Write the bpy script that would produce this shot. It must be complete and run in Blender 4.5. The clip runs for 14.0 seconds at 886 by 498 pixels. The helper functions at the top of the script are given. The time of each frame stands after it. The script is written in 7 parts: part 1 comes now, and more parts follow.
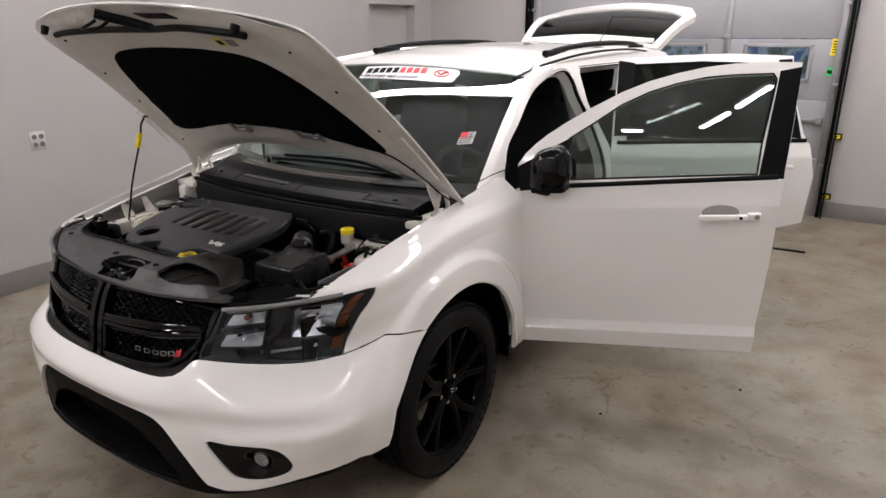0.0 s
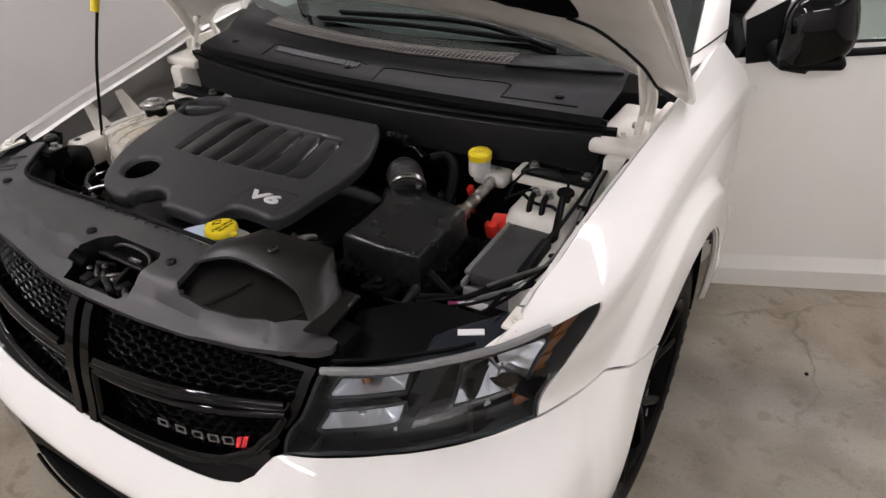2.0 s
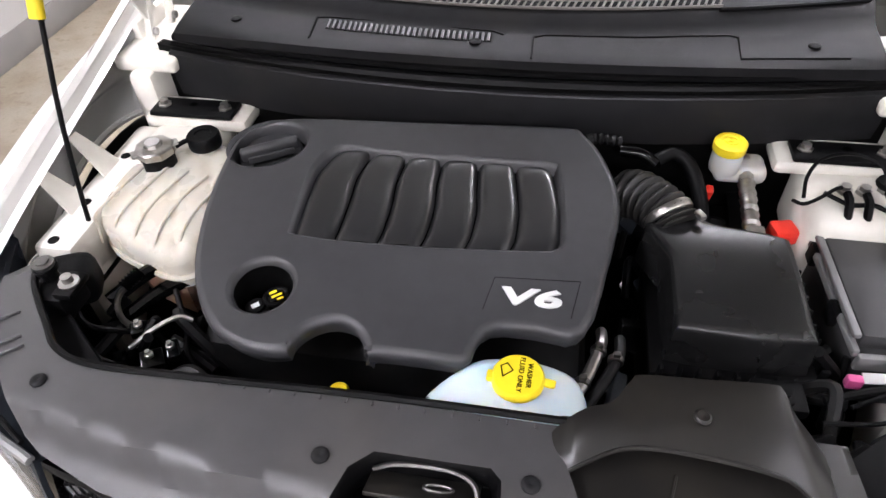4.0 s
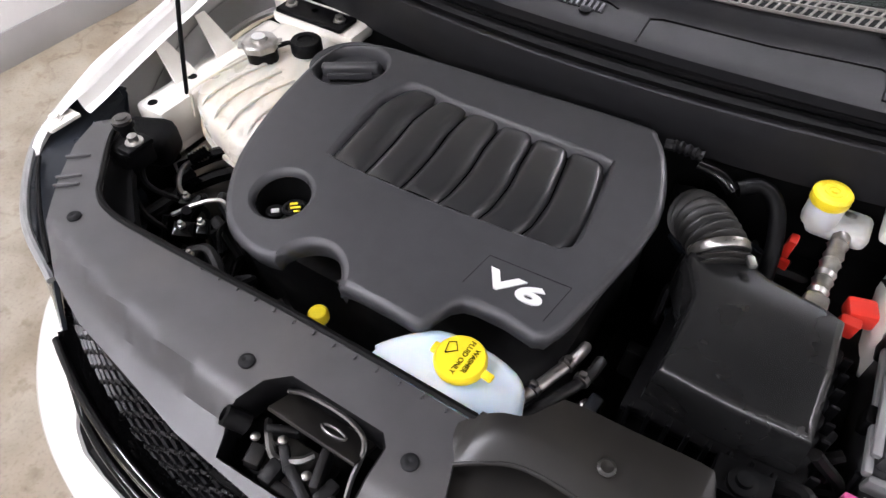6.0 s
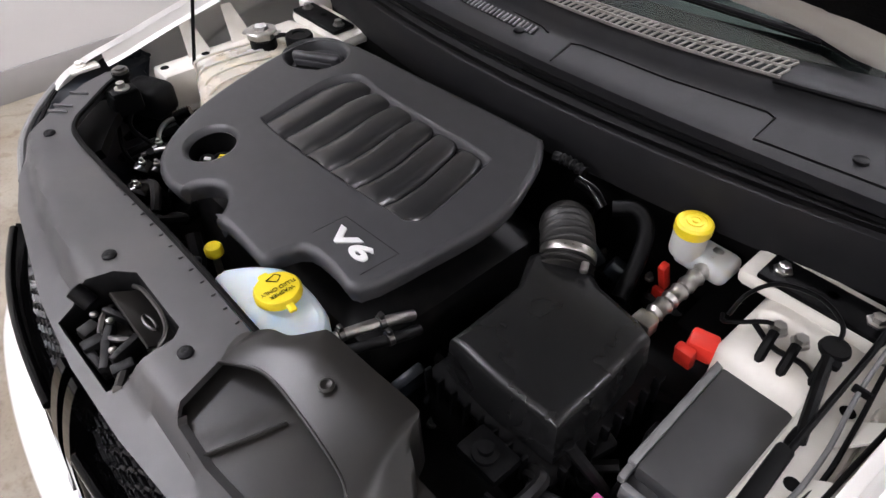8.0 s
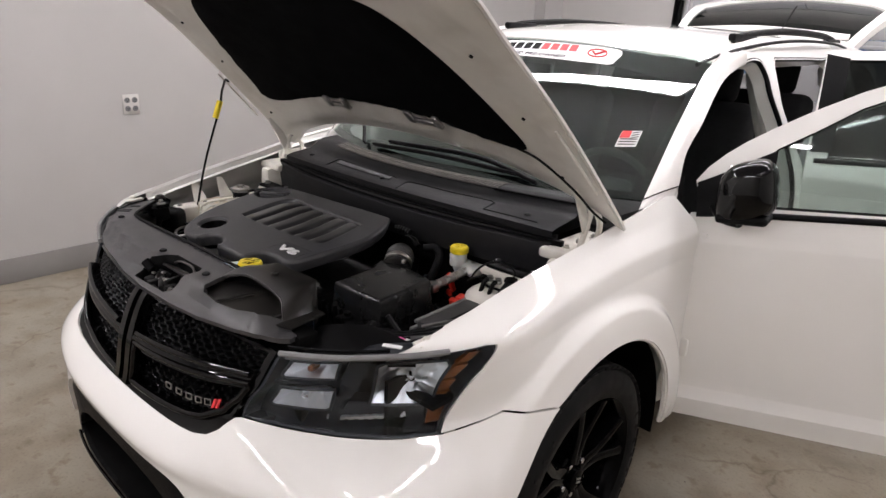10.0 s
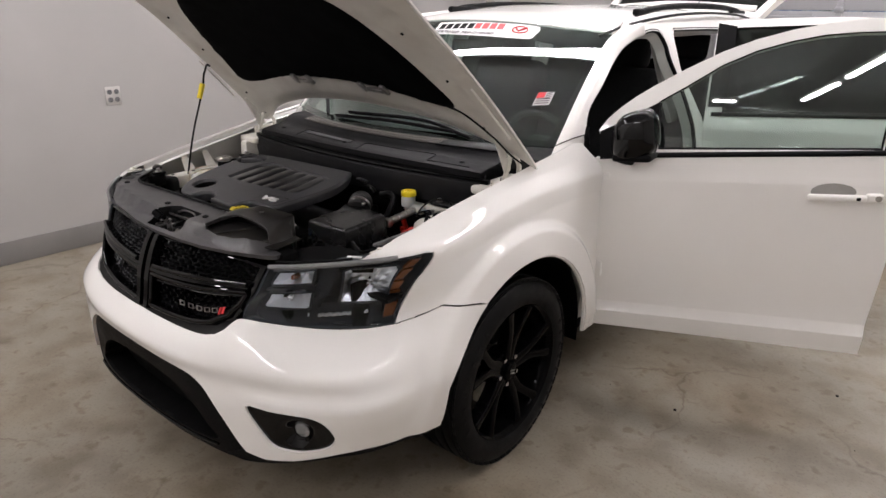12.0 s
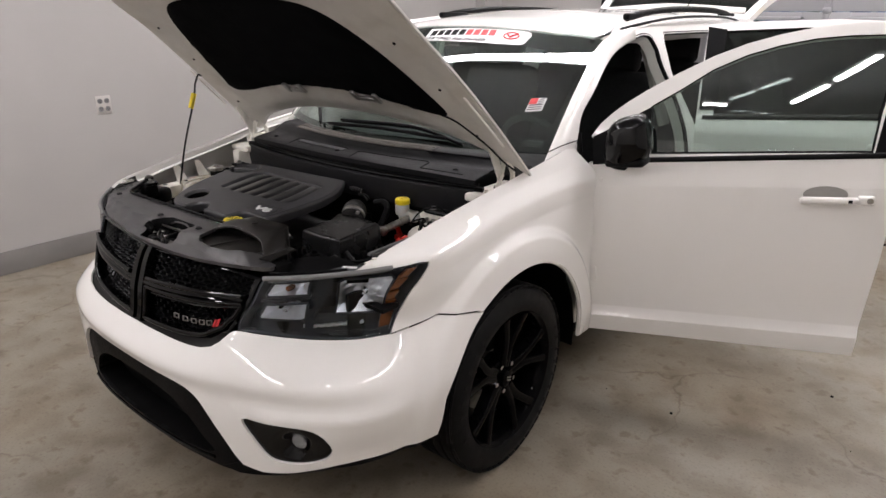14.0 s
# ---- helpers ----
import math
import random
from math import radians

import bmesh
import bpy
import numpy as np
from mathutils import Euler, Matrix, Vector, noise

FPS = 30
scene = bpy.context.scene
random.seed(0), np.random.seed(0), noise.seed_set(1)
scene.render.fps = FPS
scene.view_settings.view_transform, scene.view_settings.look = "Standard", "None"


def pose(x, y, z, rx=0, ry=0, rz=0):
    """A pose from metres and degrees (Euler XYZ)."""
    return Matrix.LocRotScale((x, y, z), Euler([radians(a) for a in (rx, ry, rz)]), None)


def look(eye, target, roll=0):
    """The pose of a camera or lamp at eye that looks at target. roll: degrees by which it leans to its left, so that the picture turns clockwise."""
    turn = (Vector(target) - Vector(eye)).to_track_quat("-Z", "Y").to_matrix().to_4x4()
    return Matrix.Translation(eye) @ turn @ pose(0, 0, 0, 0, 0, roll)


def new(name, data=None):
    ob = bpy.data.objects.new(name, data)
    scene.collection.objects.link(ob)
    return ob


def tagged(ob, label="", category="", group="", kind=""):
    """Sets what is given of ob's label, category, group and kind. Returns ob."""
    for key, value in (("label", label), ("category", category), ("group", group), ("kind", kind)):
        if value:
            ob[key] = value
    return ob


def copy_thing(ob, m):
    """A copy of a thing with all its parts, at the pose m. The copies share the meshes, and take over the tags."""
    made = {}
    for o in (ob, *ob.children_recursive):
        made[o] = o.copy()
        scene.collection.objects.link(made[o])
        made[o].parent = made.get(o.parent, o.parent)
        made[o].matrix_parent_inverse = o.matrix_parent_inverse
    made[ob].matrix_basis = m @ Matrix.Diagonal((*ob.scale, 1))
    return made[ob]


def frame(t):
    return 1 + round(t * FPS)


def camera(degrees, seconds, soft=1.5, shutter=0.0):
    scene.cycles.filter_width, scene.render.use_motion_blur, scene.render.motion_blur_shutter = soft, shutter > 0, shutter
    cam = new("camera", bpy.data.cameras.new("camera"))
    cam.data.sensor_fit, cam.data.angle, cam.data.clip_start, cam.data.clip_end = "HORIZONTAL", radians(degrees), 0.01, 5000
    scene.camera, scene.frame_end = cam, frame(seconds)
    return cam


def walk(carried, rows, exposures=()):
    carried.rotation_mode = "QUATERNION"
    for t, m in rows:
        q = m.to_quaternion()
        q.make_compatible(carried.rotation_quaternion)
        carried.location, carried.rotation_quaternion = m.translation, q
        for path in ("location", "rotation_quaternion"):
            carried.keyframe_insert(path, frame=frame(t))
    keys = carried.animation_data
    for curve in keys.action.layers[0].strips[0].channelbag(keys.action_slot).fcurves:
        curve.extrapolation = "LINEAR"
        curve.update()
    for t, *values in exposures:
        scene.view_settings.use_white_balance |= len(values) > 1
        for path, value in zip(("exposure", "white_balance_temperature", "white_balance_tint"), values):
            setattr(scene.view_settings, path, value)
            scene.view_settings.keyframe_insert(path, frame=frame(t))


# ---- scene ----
cam = camera(68.0, 14.0)
PATH = [
    (0, (2.157, -1.984, 1.771), (1.11, -0.405, 1.131), -0.3),
    (0.5, (2.091, -1.917, 1.752), (1.043, -0.347, 1.091), -0.5),
    (1, (1.862, -1.638, 1.697), (0.806, -0.116, 0.943), -0.8),
    (1.5, (1.559, -1.442, 1.685), (0.506, 0.017, 0.811), -1.6),
    (2, (1.109, -1.318, 1.676), (0.206, 0.078, 0.564), -2.5),
    (2.5, (0.727, -1.163, 1.655), (-0.051, 0.214, 0.431), -5.0),
    (3, (0.451, -1.082, 1.655), (-0.115, 0.314, 0.339), -4.2),
    (3.5, (0.189, -1.08, 1.676), (-0.137, 0.342, 0.308), -3.8),
    (3.7, (0.107, -1.082, 1.676), (-0.177, 0.335, 0.294), -2.8),
    (5.8, (0.268, -0.939, 1.669), (-0.416, 0.191, 0.168), -1.5),
    (6, (0.319, -0.96, 1.671), (-0.417, 0.14, 0.172), -1.1),
    (6.5, (0.401, -0.913, 1.66), (-0.468, 0.085, 0.16), -1.4),
    (7, (0.479, -0.803, 1.64), (-0.49, 0.111, 0.148), -1.0),
    (7.2, (0.523, -0.768, 1.63), (-0.471, 0.128, 0.144), -0.5),
    (9.3, (1.222, -1.17, 1.663), (-0.022, 0.069, 0.704), 1.6),
    (9.5, (1.336, -1.25, 1.662), (0.086, 0.048, 0.794), 2.5),
    (10, (1.652, -1.507, 1.648), (0.387, -0.106, 0.988), 2.9),
    (10.5, (1.899, -1.799, 1.661), (0.656, -0.386, 0.985), 2.0),
    (11, (1.996, -1.856, 1.652), (0.787, -0.425, 0.953), 1.5),
    (11.5, (2.038, -1.835, 1.65), (0.833, -0.396, 0.959), 1.1),
    (12, (2.059, -1.826, 1.651), (0.857, -0.385, 0.957), 0.7),
    (12.5, (2.07, -1.84, 1.655), (0.87, -0.397, 0.966), 0.6),
    (13, (2.068, -1.841, 1.656), (0.874, -0.392, 0.967), 0.4),
    (13.5, (2.056, -1.831, 1.656), (0.867, -0.378, 0.966), 0.3),
    (14, (2.05, -1.822, 1.669), (0.862, -0.367, 0.982), 0.1),
]
EXPOSURES = [(0, 0.0, 6500), (1.0, 0.08, 6500), (1.5, 0.24, 6480), (2.0, 0.33, 6430), (2.5, 0.6, 6350), (3.0, 0.92, 6230), (3.5, 1.3, 6180), (6.0, 1.45, 6100), (7.0, 1.4, 6100),
             (9.3, 0.68, 6350), (9.5, 0.61, 6380), (10.0, 0.30, 6450), (10.6, 0.15, 6500), (14.0, 0.15, 6500)]
walk(cam, [(t, look(eye, target, roll)) for t, eye, target, roll in PATH], EXPOSURES)

# ---- world and lights ----
world = bpy.data.worlds.new("world")
scene.world = world
world.use_nodes = True
world.node_tree.nodes["Background"].inputs["Color"].default_value = (0.75, 0.82, 0.95, 1)
world.node_tree.nodes["Background"].inputs["Strength"].default_value = 0.6
CEILING = 3.55
LAMP_POWER = 41.0


# ---- geometry helpers: each returns (vertices, faces) ----
def join(*geos):
    vs, fs = [], []
    for v, f in geos:
        n = len(vs)
        vs += [tuple(p) for p in v]
        fs += [tuple(i + n for i in q) for q in f]
    return vs, fs


def moved(geo, m):
    return [tuple(m @ Vector(p)) for p in geo[0]], geo[1]


def mirrored(geo):
    return [(-x, y, z) for x, y, z in geo[0]], [tuple(reversed(q)) for q in geo[1]]


def from_bm(bm):
    bm.verts.index_update()
    geo = [tuple(v.co) for v in bm.verts], [tuple(v.index for v in f.verts) for f in bm.faces]
    bm.free()
    return geo


def box(size, at=(0, 0, 0), bevel=0.004, turn=(0, 0, 0), taper=1.0, segments=2):
    """A block with rounded edges; taper shrinks its top."""
    bm = bmesh.new()
    bmesh.ops.create_cube(bm, size=1.0)
    for v in bm.verts:
        k = taper if v.co.z > 0 else 1.0
        v.co = Vector((v.co.x * size[0] * k, v.co.y * size[1] * k, v.co.z * size[2]))
    if bevel > 0:
        bmesh.ops.bevel(bm, geom=bm.edges[:], offset=min(bevel, 0.45 * min(size)), segments=segments, affect="EDGES", profile=0.5)
    return moved(from_bm(bm), pose(*at, *turn))


def lathe(profile, n=32, m=None, capped=True):
    """A turned body round z; profile: (radius, height) from one end to the other."""
    vs, fs = [], []
    for r, z in profile:
        for k in range(n):
            a = 2 * math.pi * k / n
            vs.append((r * math.cos(a), r * math.sin(a), z))
    for i in range(len(profile) - 1):
        for k in range(n):
            a, b = i * n + k, i * n + (k + 1) % n
            fs.append((a, b, b + n, a + n))
    for i, flip in ((0, True), (len(profile) - 1, False)):
        if capped and profile[i][0] > 1e-5:
            ring = tuple(i * n + k for k in range(n))
            fs.append(tuple(reversed(ring)) if flip else ring)
    geo = (vs, fs)
    return moved(geo, m) if m else geo


def aim(at, direction):
    """A pose at a place whose z axis points along direction."""
    return Matrix.Translation(at) @ Vector(direction).to_track_quat("Z", "Y").to_matrix().to_4x4()


def spline(points, per=8, closed=False):
    """Points along a smooth curve through the given ones."""
    P = [np.array(p, float) for p in points]
    n, out = len(P), []
    for i in range(n if closed else n - 1):
        b, c = P[i], P[(i + 1) % n]
        a = P[i - 1] if closed or i else 2 * b - c
        d = P[(i + 2) % n] if closed or i + 2 < n else 2 * c - b
        for k in range(per):
            f = k / per
            out.append(0.5 * (2 * b + (c - a) * f + (2 * a - 5 * b + 4 * c - d) * f * f + (3 * b - a - 3 * c + d) * f**3))
    if not closed:
        out.append(P[-1])
    return out


def tube(points, radius, n=8, per=6, ribs=0):
    """A round hose or wire along a smooth curve; radius: one number or a function of 0..1."""
    path = [Vector(p) for p in (spline(points, per) if per > 1 else points)]
    vs, fs, side = [], [], None
    for i, p in enumerate(path):
        d = (path[min(i + 1, len(path) - 1)] - path[max(i - 1, 0)]).normalized()
        side = (side - d * side.dot(d)) if side else d.orthogonal()
        side.normalize()
        up = d.cross(side)
        r = radius(i / (len(path) - 1)) if callable(radius) else radius
        for k in range(n):
            a = 2 * math.pi * k / n
            vs.append(tuple(p + r * (math.cos(a) * side + math.sin(a) * up)))
    for i in range(len(path) - 1):
        for k in range(n):
            a, b = i * n + k, i * n + (k + 1) % n
            fs.append((a, b, b + n, a + n))
    fs.append(tuple(reversed(range(n))))
    fs.append(tuple(range(len(vs) - n, len(vs))))
    return vs, fs


def inside(poly, pts):
    """Which of the points lie in the polygon."""
    poly, pts = np.asarray(poly, float), np.asarray(pts, float)
    x, y, hit = pts[:, 0], pts[:, 1], np.zeros(len(pts), bool)
    a, b = poly, np.roll(poly, -1, 0)
    for (x0, y0), (x1, y1) in zip(a, b):
        if y0 != y1:
            hit ^= ((y0 > y) != (y1 > y)) & (x < (x1 - x0) * (y - y0) / (y1 - y0) + x0)
    return hit


def finer(loop, step):
    out = []
    for i, p in enumerate(loop):
        q = loop[(i + 1) % len(loop)]
        n = max(1, int(math.ceil(math.dist(p, q) / step)))
        out += [(p[0] + (q[0] - p[0]) * k / n, p[1] + (q[1] - p[1]) * k / n) for k in range(n)]
    return out


def flat_fill(outline, holes, step):
    """Triangles over an outline with holes: 2D points, triangles, and the rims as lists of indices."""
    from mathutils import geometry as plane_geometry
    loops = [finer([tuple(map(float, p[:2])) for p in loop], step) for loop in (outline, *holes)]
    pts, edges, rims = [], [], []
    for loop in loops:
        n = len(pts)
        pts += loop
        rims.append(list(range(n, n + len(loop))))
        edges += [(n + i, n + (i + 1) % len(loop)) for i in range(len(loop))]
    lo, hi = np.min(loops[0], 0), np.max(loops[0], 0)
    gx, gy = np.meshgrid(np.arange(lo[0] + step / 2, hi[0], step), np.arange(lo[1] + step / 2, hi[1], step))
    grid = np.stack([gx.ravel(), gy.ravel()], 1)
    if len(grid):
        keep = inside(loops[0], grid)
        for loop in loops[1:]:
            keep &= ~inside(loop, grid)
        grid = grid[keep]
        rim = np.array(pts)
        if len(grid):
            near = np.array([np.min(np.hypot(*(rim - g).T)) for g in grid])
            grid = grid[near > 0.45 * step]
            pts = pts + [tuple(g) for g in grid]
    v2, _, tri, origin, _, _ = plane_geometry.delaunay_2d_cdt([Vector(p) for p in pts], edges, [], 0, 1e-7)
    where = {}
    for i, o in enumerate(origin):
        for k in o:
            where[k] = i
    mid = np.array([np.mean([v2[i] for i in t], 0) for t in tri])
    keep = inside(loops[0], mid)
    for loop in loops[1:]:
        keep &= ~inside(loop, mid)
    tri = [t for t, k in zip(tri, keep) if k]
    return [tuple(v) for v in v2], tri, [[where[i] for i in rim] for rim in rims]


def sheet(f, outline, holes=(), step=0.1, thick=0.0, curve=0, hem=None):
    """A panel on the surface f(u, v) inside the outline, with holes through it and thickness behind it. curve: points a span by which
    the outline is rounded. The normal is du x dv."""
    if curve:
        outline = spline(outline, curve, True)
    p2, tri, rims = flat_fill(outline, holes, step)
    vs = [np.array(f(*p), float) for p in p2]
    fs = []
    for t in tri:
        a, b, c = (np.array(p2[i]) for i in t)
        turn = (b[0] - a[0]) * (c[1] - a[1]) - (b[1] - a[1]) * (c[0] - a[0])
        fs.append(tuple(t) if turn > 0 else tuple(reversed(t)))
    if thick:
        n, e = len(vs), 1e-3
        for (u, v), p in zip(p2, vs[:n]):
            nor = np.cross(np.array(f(u + e, v)) - np.array(f(u - e, v)), np.array(f(u, v + e)) - np.array(f(u, v - e)))
            vs.append(p - thick * nor / (np.linalg.norm(nor) + 1e-12))
        fs += [tuple(i + n for i in reversed(q)) for q in fs]
        for rim in rims:
            area = sum(p2[a][0] * p2[b][1] - p2[b][0] * p2[a][1] for a, b in zip(rim, rim[1:] + rim[:1]))
            outer = rim is rims[0]
            for a, b in zip(rim, rim[1:] + rim[:1]):
                q = (b, a, a + n, b + n)
                fs.append(q if (area > 0) == outer else tuple(reversed(q)))
    return [tuple(map(float, p)) for p in vs], fs


def grown(loop, d):
    """A closed 2D loop moved outwards by d."""
    P = np.array([p[:2] for p in loop], float)
    t = np.roll(P, -1, 0) - np.roll(P, 1, 0)
    t /= np.linalg.norm(t, axis=1)[:, None] + 1e-9
    area = np.sum(P[:, 0] * np.roll(P[:, 1], -1) - np.roll(P[:, 0], -1) * P[:, 1])
    nor = np.stack([t[:, 1], -t[:, 0]], 1) * (1 if area > 0 else -1)
    return P + d * nor


def skirt(loop, f, profile):
    """Walls that hang from a closed loop on the surface f(x, y): profile of (outwards, down)."""
    P = np.array([p[:2] for p in loop], float)
    area = np.sum(P[:, 0] * np.roll(P[:, 1], -1) - np.roll(P[:, 0], -1) * P[:, 1])
    n, vs, fs = len(P), [], []
    for out, down in profile:
        for q, o in zip(grown(P, out), P):
            vs.append((q[0], q[1], f(o[0], o[1])[2] - down))
    for i in range(len(profile) - 1):
        for k in range(n):
            a, b = i * n + k, i * n + (k + 1) % n
            q = (a, a + n, b + n, b)
            fs.append(q if area > 0 else tuple(reversed(q)))
    return vs, fs


def slab(outline, f, depth, edge=0.006, holes=(), step=0.03, draft=0.0, curve=0):
    """A moulded body: top surface z = f(x, y) in an outline, a rounded rim and walls down by depth."""
    outline = [tuple(p) for p in (spline(outline, curve, True) if curve else outline)]
    outline = finer(outline, step)
    top = [tuple(p) for p in grown(outline, -edge)]
    steps = [(0, 0)] + [(edge * math.sin(a), edge * (1 - math.cos(a))) for a in (0.5, 1.0, 1.57)] + [(edge + draft, depth)]
    parts = [sheet(f, top, holes, step), skirt(top, f, steps)]
    bottom = grown(top, edge + draft)
    vs = [(p[0], p[1], f(*q)[2] - depth) for p, q in zip(bottom, top)]
    return join(*parts), (vs, [])


def ring(cx, cy, rx, ry=None, n=28, turn=0.0):
    ry = ry or rx
    c, s = math.cos(radians(turn)), math.sin(radians(turn))
    return [(cx + c * rx * math.cos(a) - s * ry * math.sin(a), cy + s * rx * math.cos(a) + c * ry * math.sin(a)) for a in np.linspace(0, 2 * math.pi, n, endpoint=False)]


def thing(name, label, category, at=(0, 0, 0), kind="", group=""):
    ob = new(name)
    ob.matrix_world = pose(*at)
    return tagged(ob, label, category, group, kind)


def part(name, geo, material, parent=None, label="", smooth=40):
    """One mesh object, under a thing or under a part."""
    me = bpy.data.meshes.new(name)
    me.from_pydata(geo[0], [], geo[1])
    me.update()
    me.materials.append(material)
    if smooth:
        me.polygons.foreach_set("use_smooth", [True] * len(me.polygons))
        me.set_sharp_from_angle(angle=radians(smooth))
    ob = new(name, me)
    if parent:
        ob.parent = parent
    return tagged(ob, label)


def letters(body, size, m, depth, material, name, parent, label="", shear=0.0, space=1.0, bold=0.0):
    """Raised writing in the built-in font, as a mesh."""
    cu = bpy.data.curves.new(name, "FONT")
    cu.body, cu.size, cu.extrude, cu.shear, cu.space_character, cu.offset = body, size, depth, shear, space, bold
    cu.align_x, cu.align_y = "CENTER", "CENTER"
    tmp = bpy.data.objects.new(name, cu)
    scene.collection.objects.link(tmp)
    bpy.context.view_layer.update()
    me = bpy.data.meshes.new_from_object(tmp.evaluated_get(bpy.context.evaluated_depsgraph_get()))
    bpy.data.objects.remove(tmp)
    me.materials.clear()
    me.materials.append(material)
    me.transform(m)
    ob = new(name, me)
    ob.parent = parent
    return tagged(ob, label)


# ---- materials ----
def material(name, base, rough=0.5, metal=0.0, coat=0.0, vary=0.1, grain=30.0, bump=0.0, bump_scale=200.0, stain=None, stain_scale=3.0,
             trans=0.0, sub=0.0, ior=1.5, alpha=1.0, spec=0.5, rough_vary=0.1):
    """A surface with its colour uneven at two scales, uneven gloss and fine relief."""
    m = bpy.data.materials.new(name)
    m.use_nodes = True
    nt = m.node_tree
    b = nt.nodes["Principled BSDF"]
    link = nt.links.new
    co = nt.nodes.new("ShaderNodeTexCoord")

    def noise_at(scale, detail=4.0):
        n = nt.nodes.new("ShaderNodeTexNoise")
        n.inputs["Scale"].default_value, n.inputs["Detail"].default_value = scale, detail
        link(co.outputs["Object"], n.inputs["Vector"])
        return n.outputs["Fac"]

    def ramp(fac, lo, hi, a, c):
        r = nt.nodes.new("ShaderNodeMapRange")
        r.inputs["From Min"].default_value, r.inputs["From Max"].default_value = lo, hi
        r.inputs["To Min"].default_value, r.inputs["To Max"].default_value = a, c
        link(fac, r.inputs["Value"])
        return r.outputs["Result"]

    small = ramp(noise_at(grain), 0.3, 0.7, 1 - vary, 1 + vary)
    large = ramp(noise_at(stain_scale), 0.3, 0.7, 1 - vary, 1 + vary)
    mul = nt.nodes.new("ShaderNodeMath")
    mul.operation = "MULTIPLY"
    link(small, mul.inputs[0]), link(large, mul.inputs[1])
    mix = nt.nodes.new("ShaderNodeMix")
    mix.data_type, mix.blend_type = "RGBA", "MULTIPLY"
    mix.inputs["Factor"].default_value = 1.0
    mix.inputs["A"].default_value = (*base, 1)
    link(mul.outputs[0], mix.inputs["B"])
    colour = mix.outputs["Result"]
    if stain:
        over = nt.nodes.new("ShaderNodeMix")
        over.data_type = "RGBA"
        link(ramp(noise_at(stain_scale * 2.3, 8.0), 0.48, 0.75, 0.0, 0.8), over.inputs["Factor"])
        link(colour, over.inputs["A"])
        over.inputs["B"].default_value = (*stain, 1)
        colour = over.outputs["Result"]
    link(colour, b.inputs["Base Color"])
    link(ramp(noise_at(stain_scale * 4), 0.3, 0.7, rough * (1 - rough_vary), min(1, rough * (1 + rough_vary))), b.inputs["Roughness"])
    b.inputs["Metallic"].default_value = metal
    b.inputs["Coat Weight"].default_value, b.inputs["Coat Roughness"].default_value = coat, 0.03
    b.inputs["Transmission Weight"].default_value, b.inputs["IOR"].default_value = trans, ior
    b.inputs["Subsurface Weight"].default_value = sub
    b.inputs["Specular IOR Level"].default_value = spec
    b.inputs["Alpha"].default_value = alpha
    if sub:
        b.inputs["Subsurface Radius"].default_value = (0.02, 0.015, 0.01)
    if bump:
        n = nt.nodes.new("ShaderNodeBump")
        n.inputs["Strength"].default_value, n.inputs["Distance"].default_value = bump, 0.002
        link(noise_at(bump_scale, 2.0), n.inputs["Height"])
        link(n.outputs["Normal"], b.inputs["Normal"])
    return m


def glass(name, tint, dark, rough=0.0, face=0.055):
    """A thin tinted pane: light passes straight through, and the surface mirrors as glass does."""
    m = bpy.data.materials.new(name)
    m.use_nodes = True
    nt = m.node_tree
    nt.nodes.remove(nt.nodes["Principled BSDF"])
    out = nt.nodes["Material Output"]
    t, g, mix, fr, pw, sc = (nt.nodes.new("ShaderNode" + k) for k in ("BsdfTransparent", "BsdfGlossy", "MixShader", "LayerWeight", "Math", "Math"))
    t.inputs["Color"].default_value = (*[c * dark for c in tint], 1)
    g.inputs["Roughness"].default_value = rough
    fr.inputs["Blend"].default_value = 0.5
    pw.operation, sc.operation = "POWER", "MULTIPLY_ADD"
    pw.inputs[1].default_value = 5.0
    sc.inputs[1].default_value, sc.inputs[2].default_value = 1 - face, face
    nt.links.new(fr.outputs["Facing"], pw.inputs[0])
    nt.links.new(pw.outputs[0], sc.inputs[0])
    nt.links.new(sc.outputs[0], mix.inputs[0])
    nt.links.new(t.outputs[0], mix.inputs[1])
    nt.links.new(g.outputs[0], mix.inputs[2])
    nt.links.new(mix.outputs[0], out.inputs["Surface"])
    return m


def lamp_glow(name, colour, strength):
    m = bpy.data.materials.new(name)
    m.use_nodes = True
    b = m.node_tree.nodes["Principled BSDF"]
    b.inputs["Base Color"].default_value = (0.8, 0.8, 0.8, 1)
    b.inputs["Emission Color"].default_value, b.inputs["Emission Strength"].default_value = (*colour, 1), strength
    return m


# unseen east and south walls, made whiter to bounce light onto the car
BOUNCEWALL = material("unseen wall whitened for bounce", (0.78, 0.77, 0.75), 0.6, vary=0.03, grain=3.0, bump=0.15, bump_scale=60)
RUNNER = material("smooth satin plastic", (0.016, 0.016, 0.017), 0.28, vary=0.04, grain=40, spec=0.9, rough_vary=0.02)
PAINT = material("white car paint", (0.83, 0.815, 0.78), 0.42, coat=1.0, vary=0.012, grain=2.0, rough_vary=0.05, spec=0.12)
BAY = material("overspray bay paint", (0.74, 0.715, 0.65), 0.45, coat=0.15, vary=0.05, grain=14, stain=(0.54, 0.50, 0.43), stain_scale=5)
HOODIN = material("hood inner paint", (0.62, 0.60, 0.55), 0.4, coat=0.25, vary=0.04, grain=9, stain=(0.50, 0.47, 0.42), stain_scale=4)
BLACK = material("textured black plastic", (0.0024, 0.0024, 0.0027), 0.5, vary=0.12, grain=60, bump=0.2, bump_scale=900, spec=0.10)
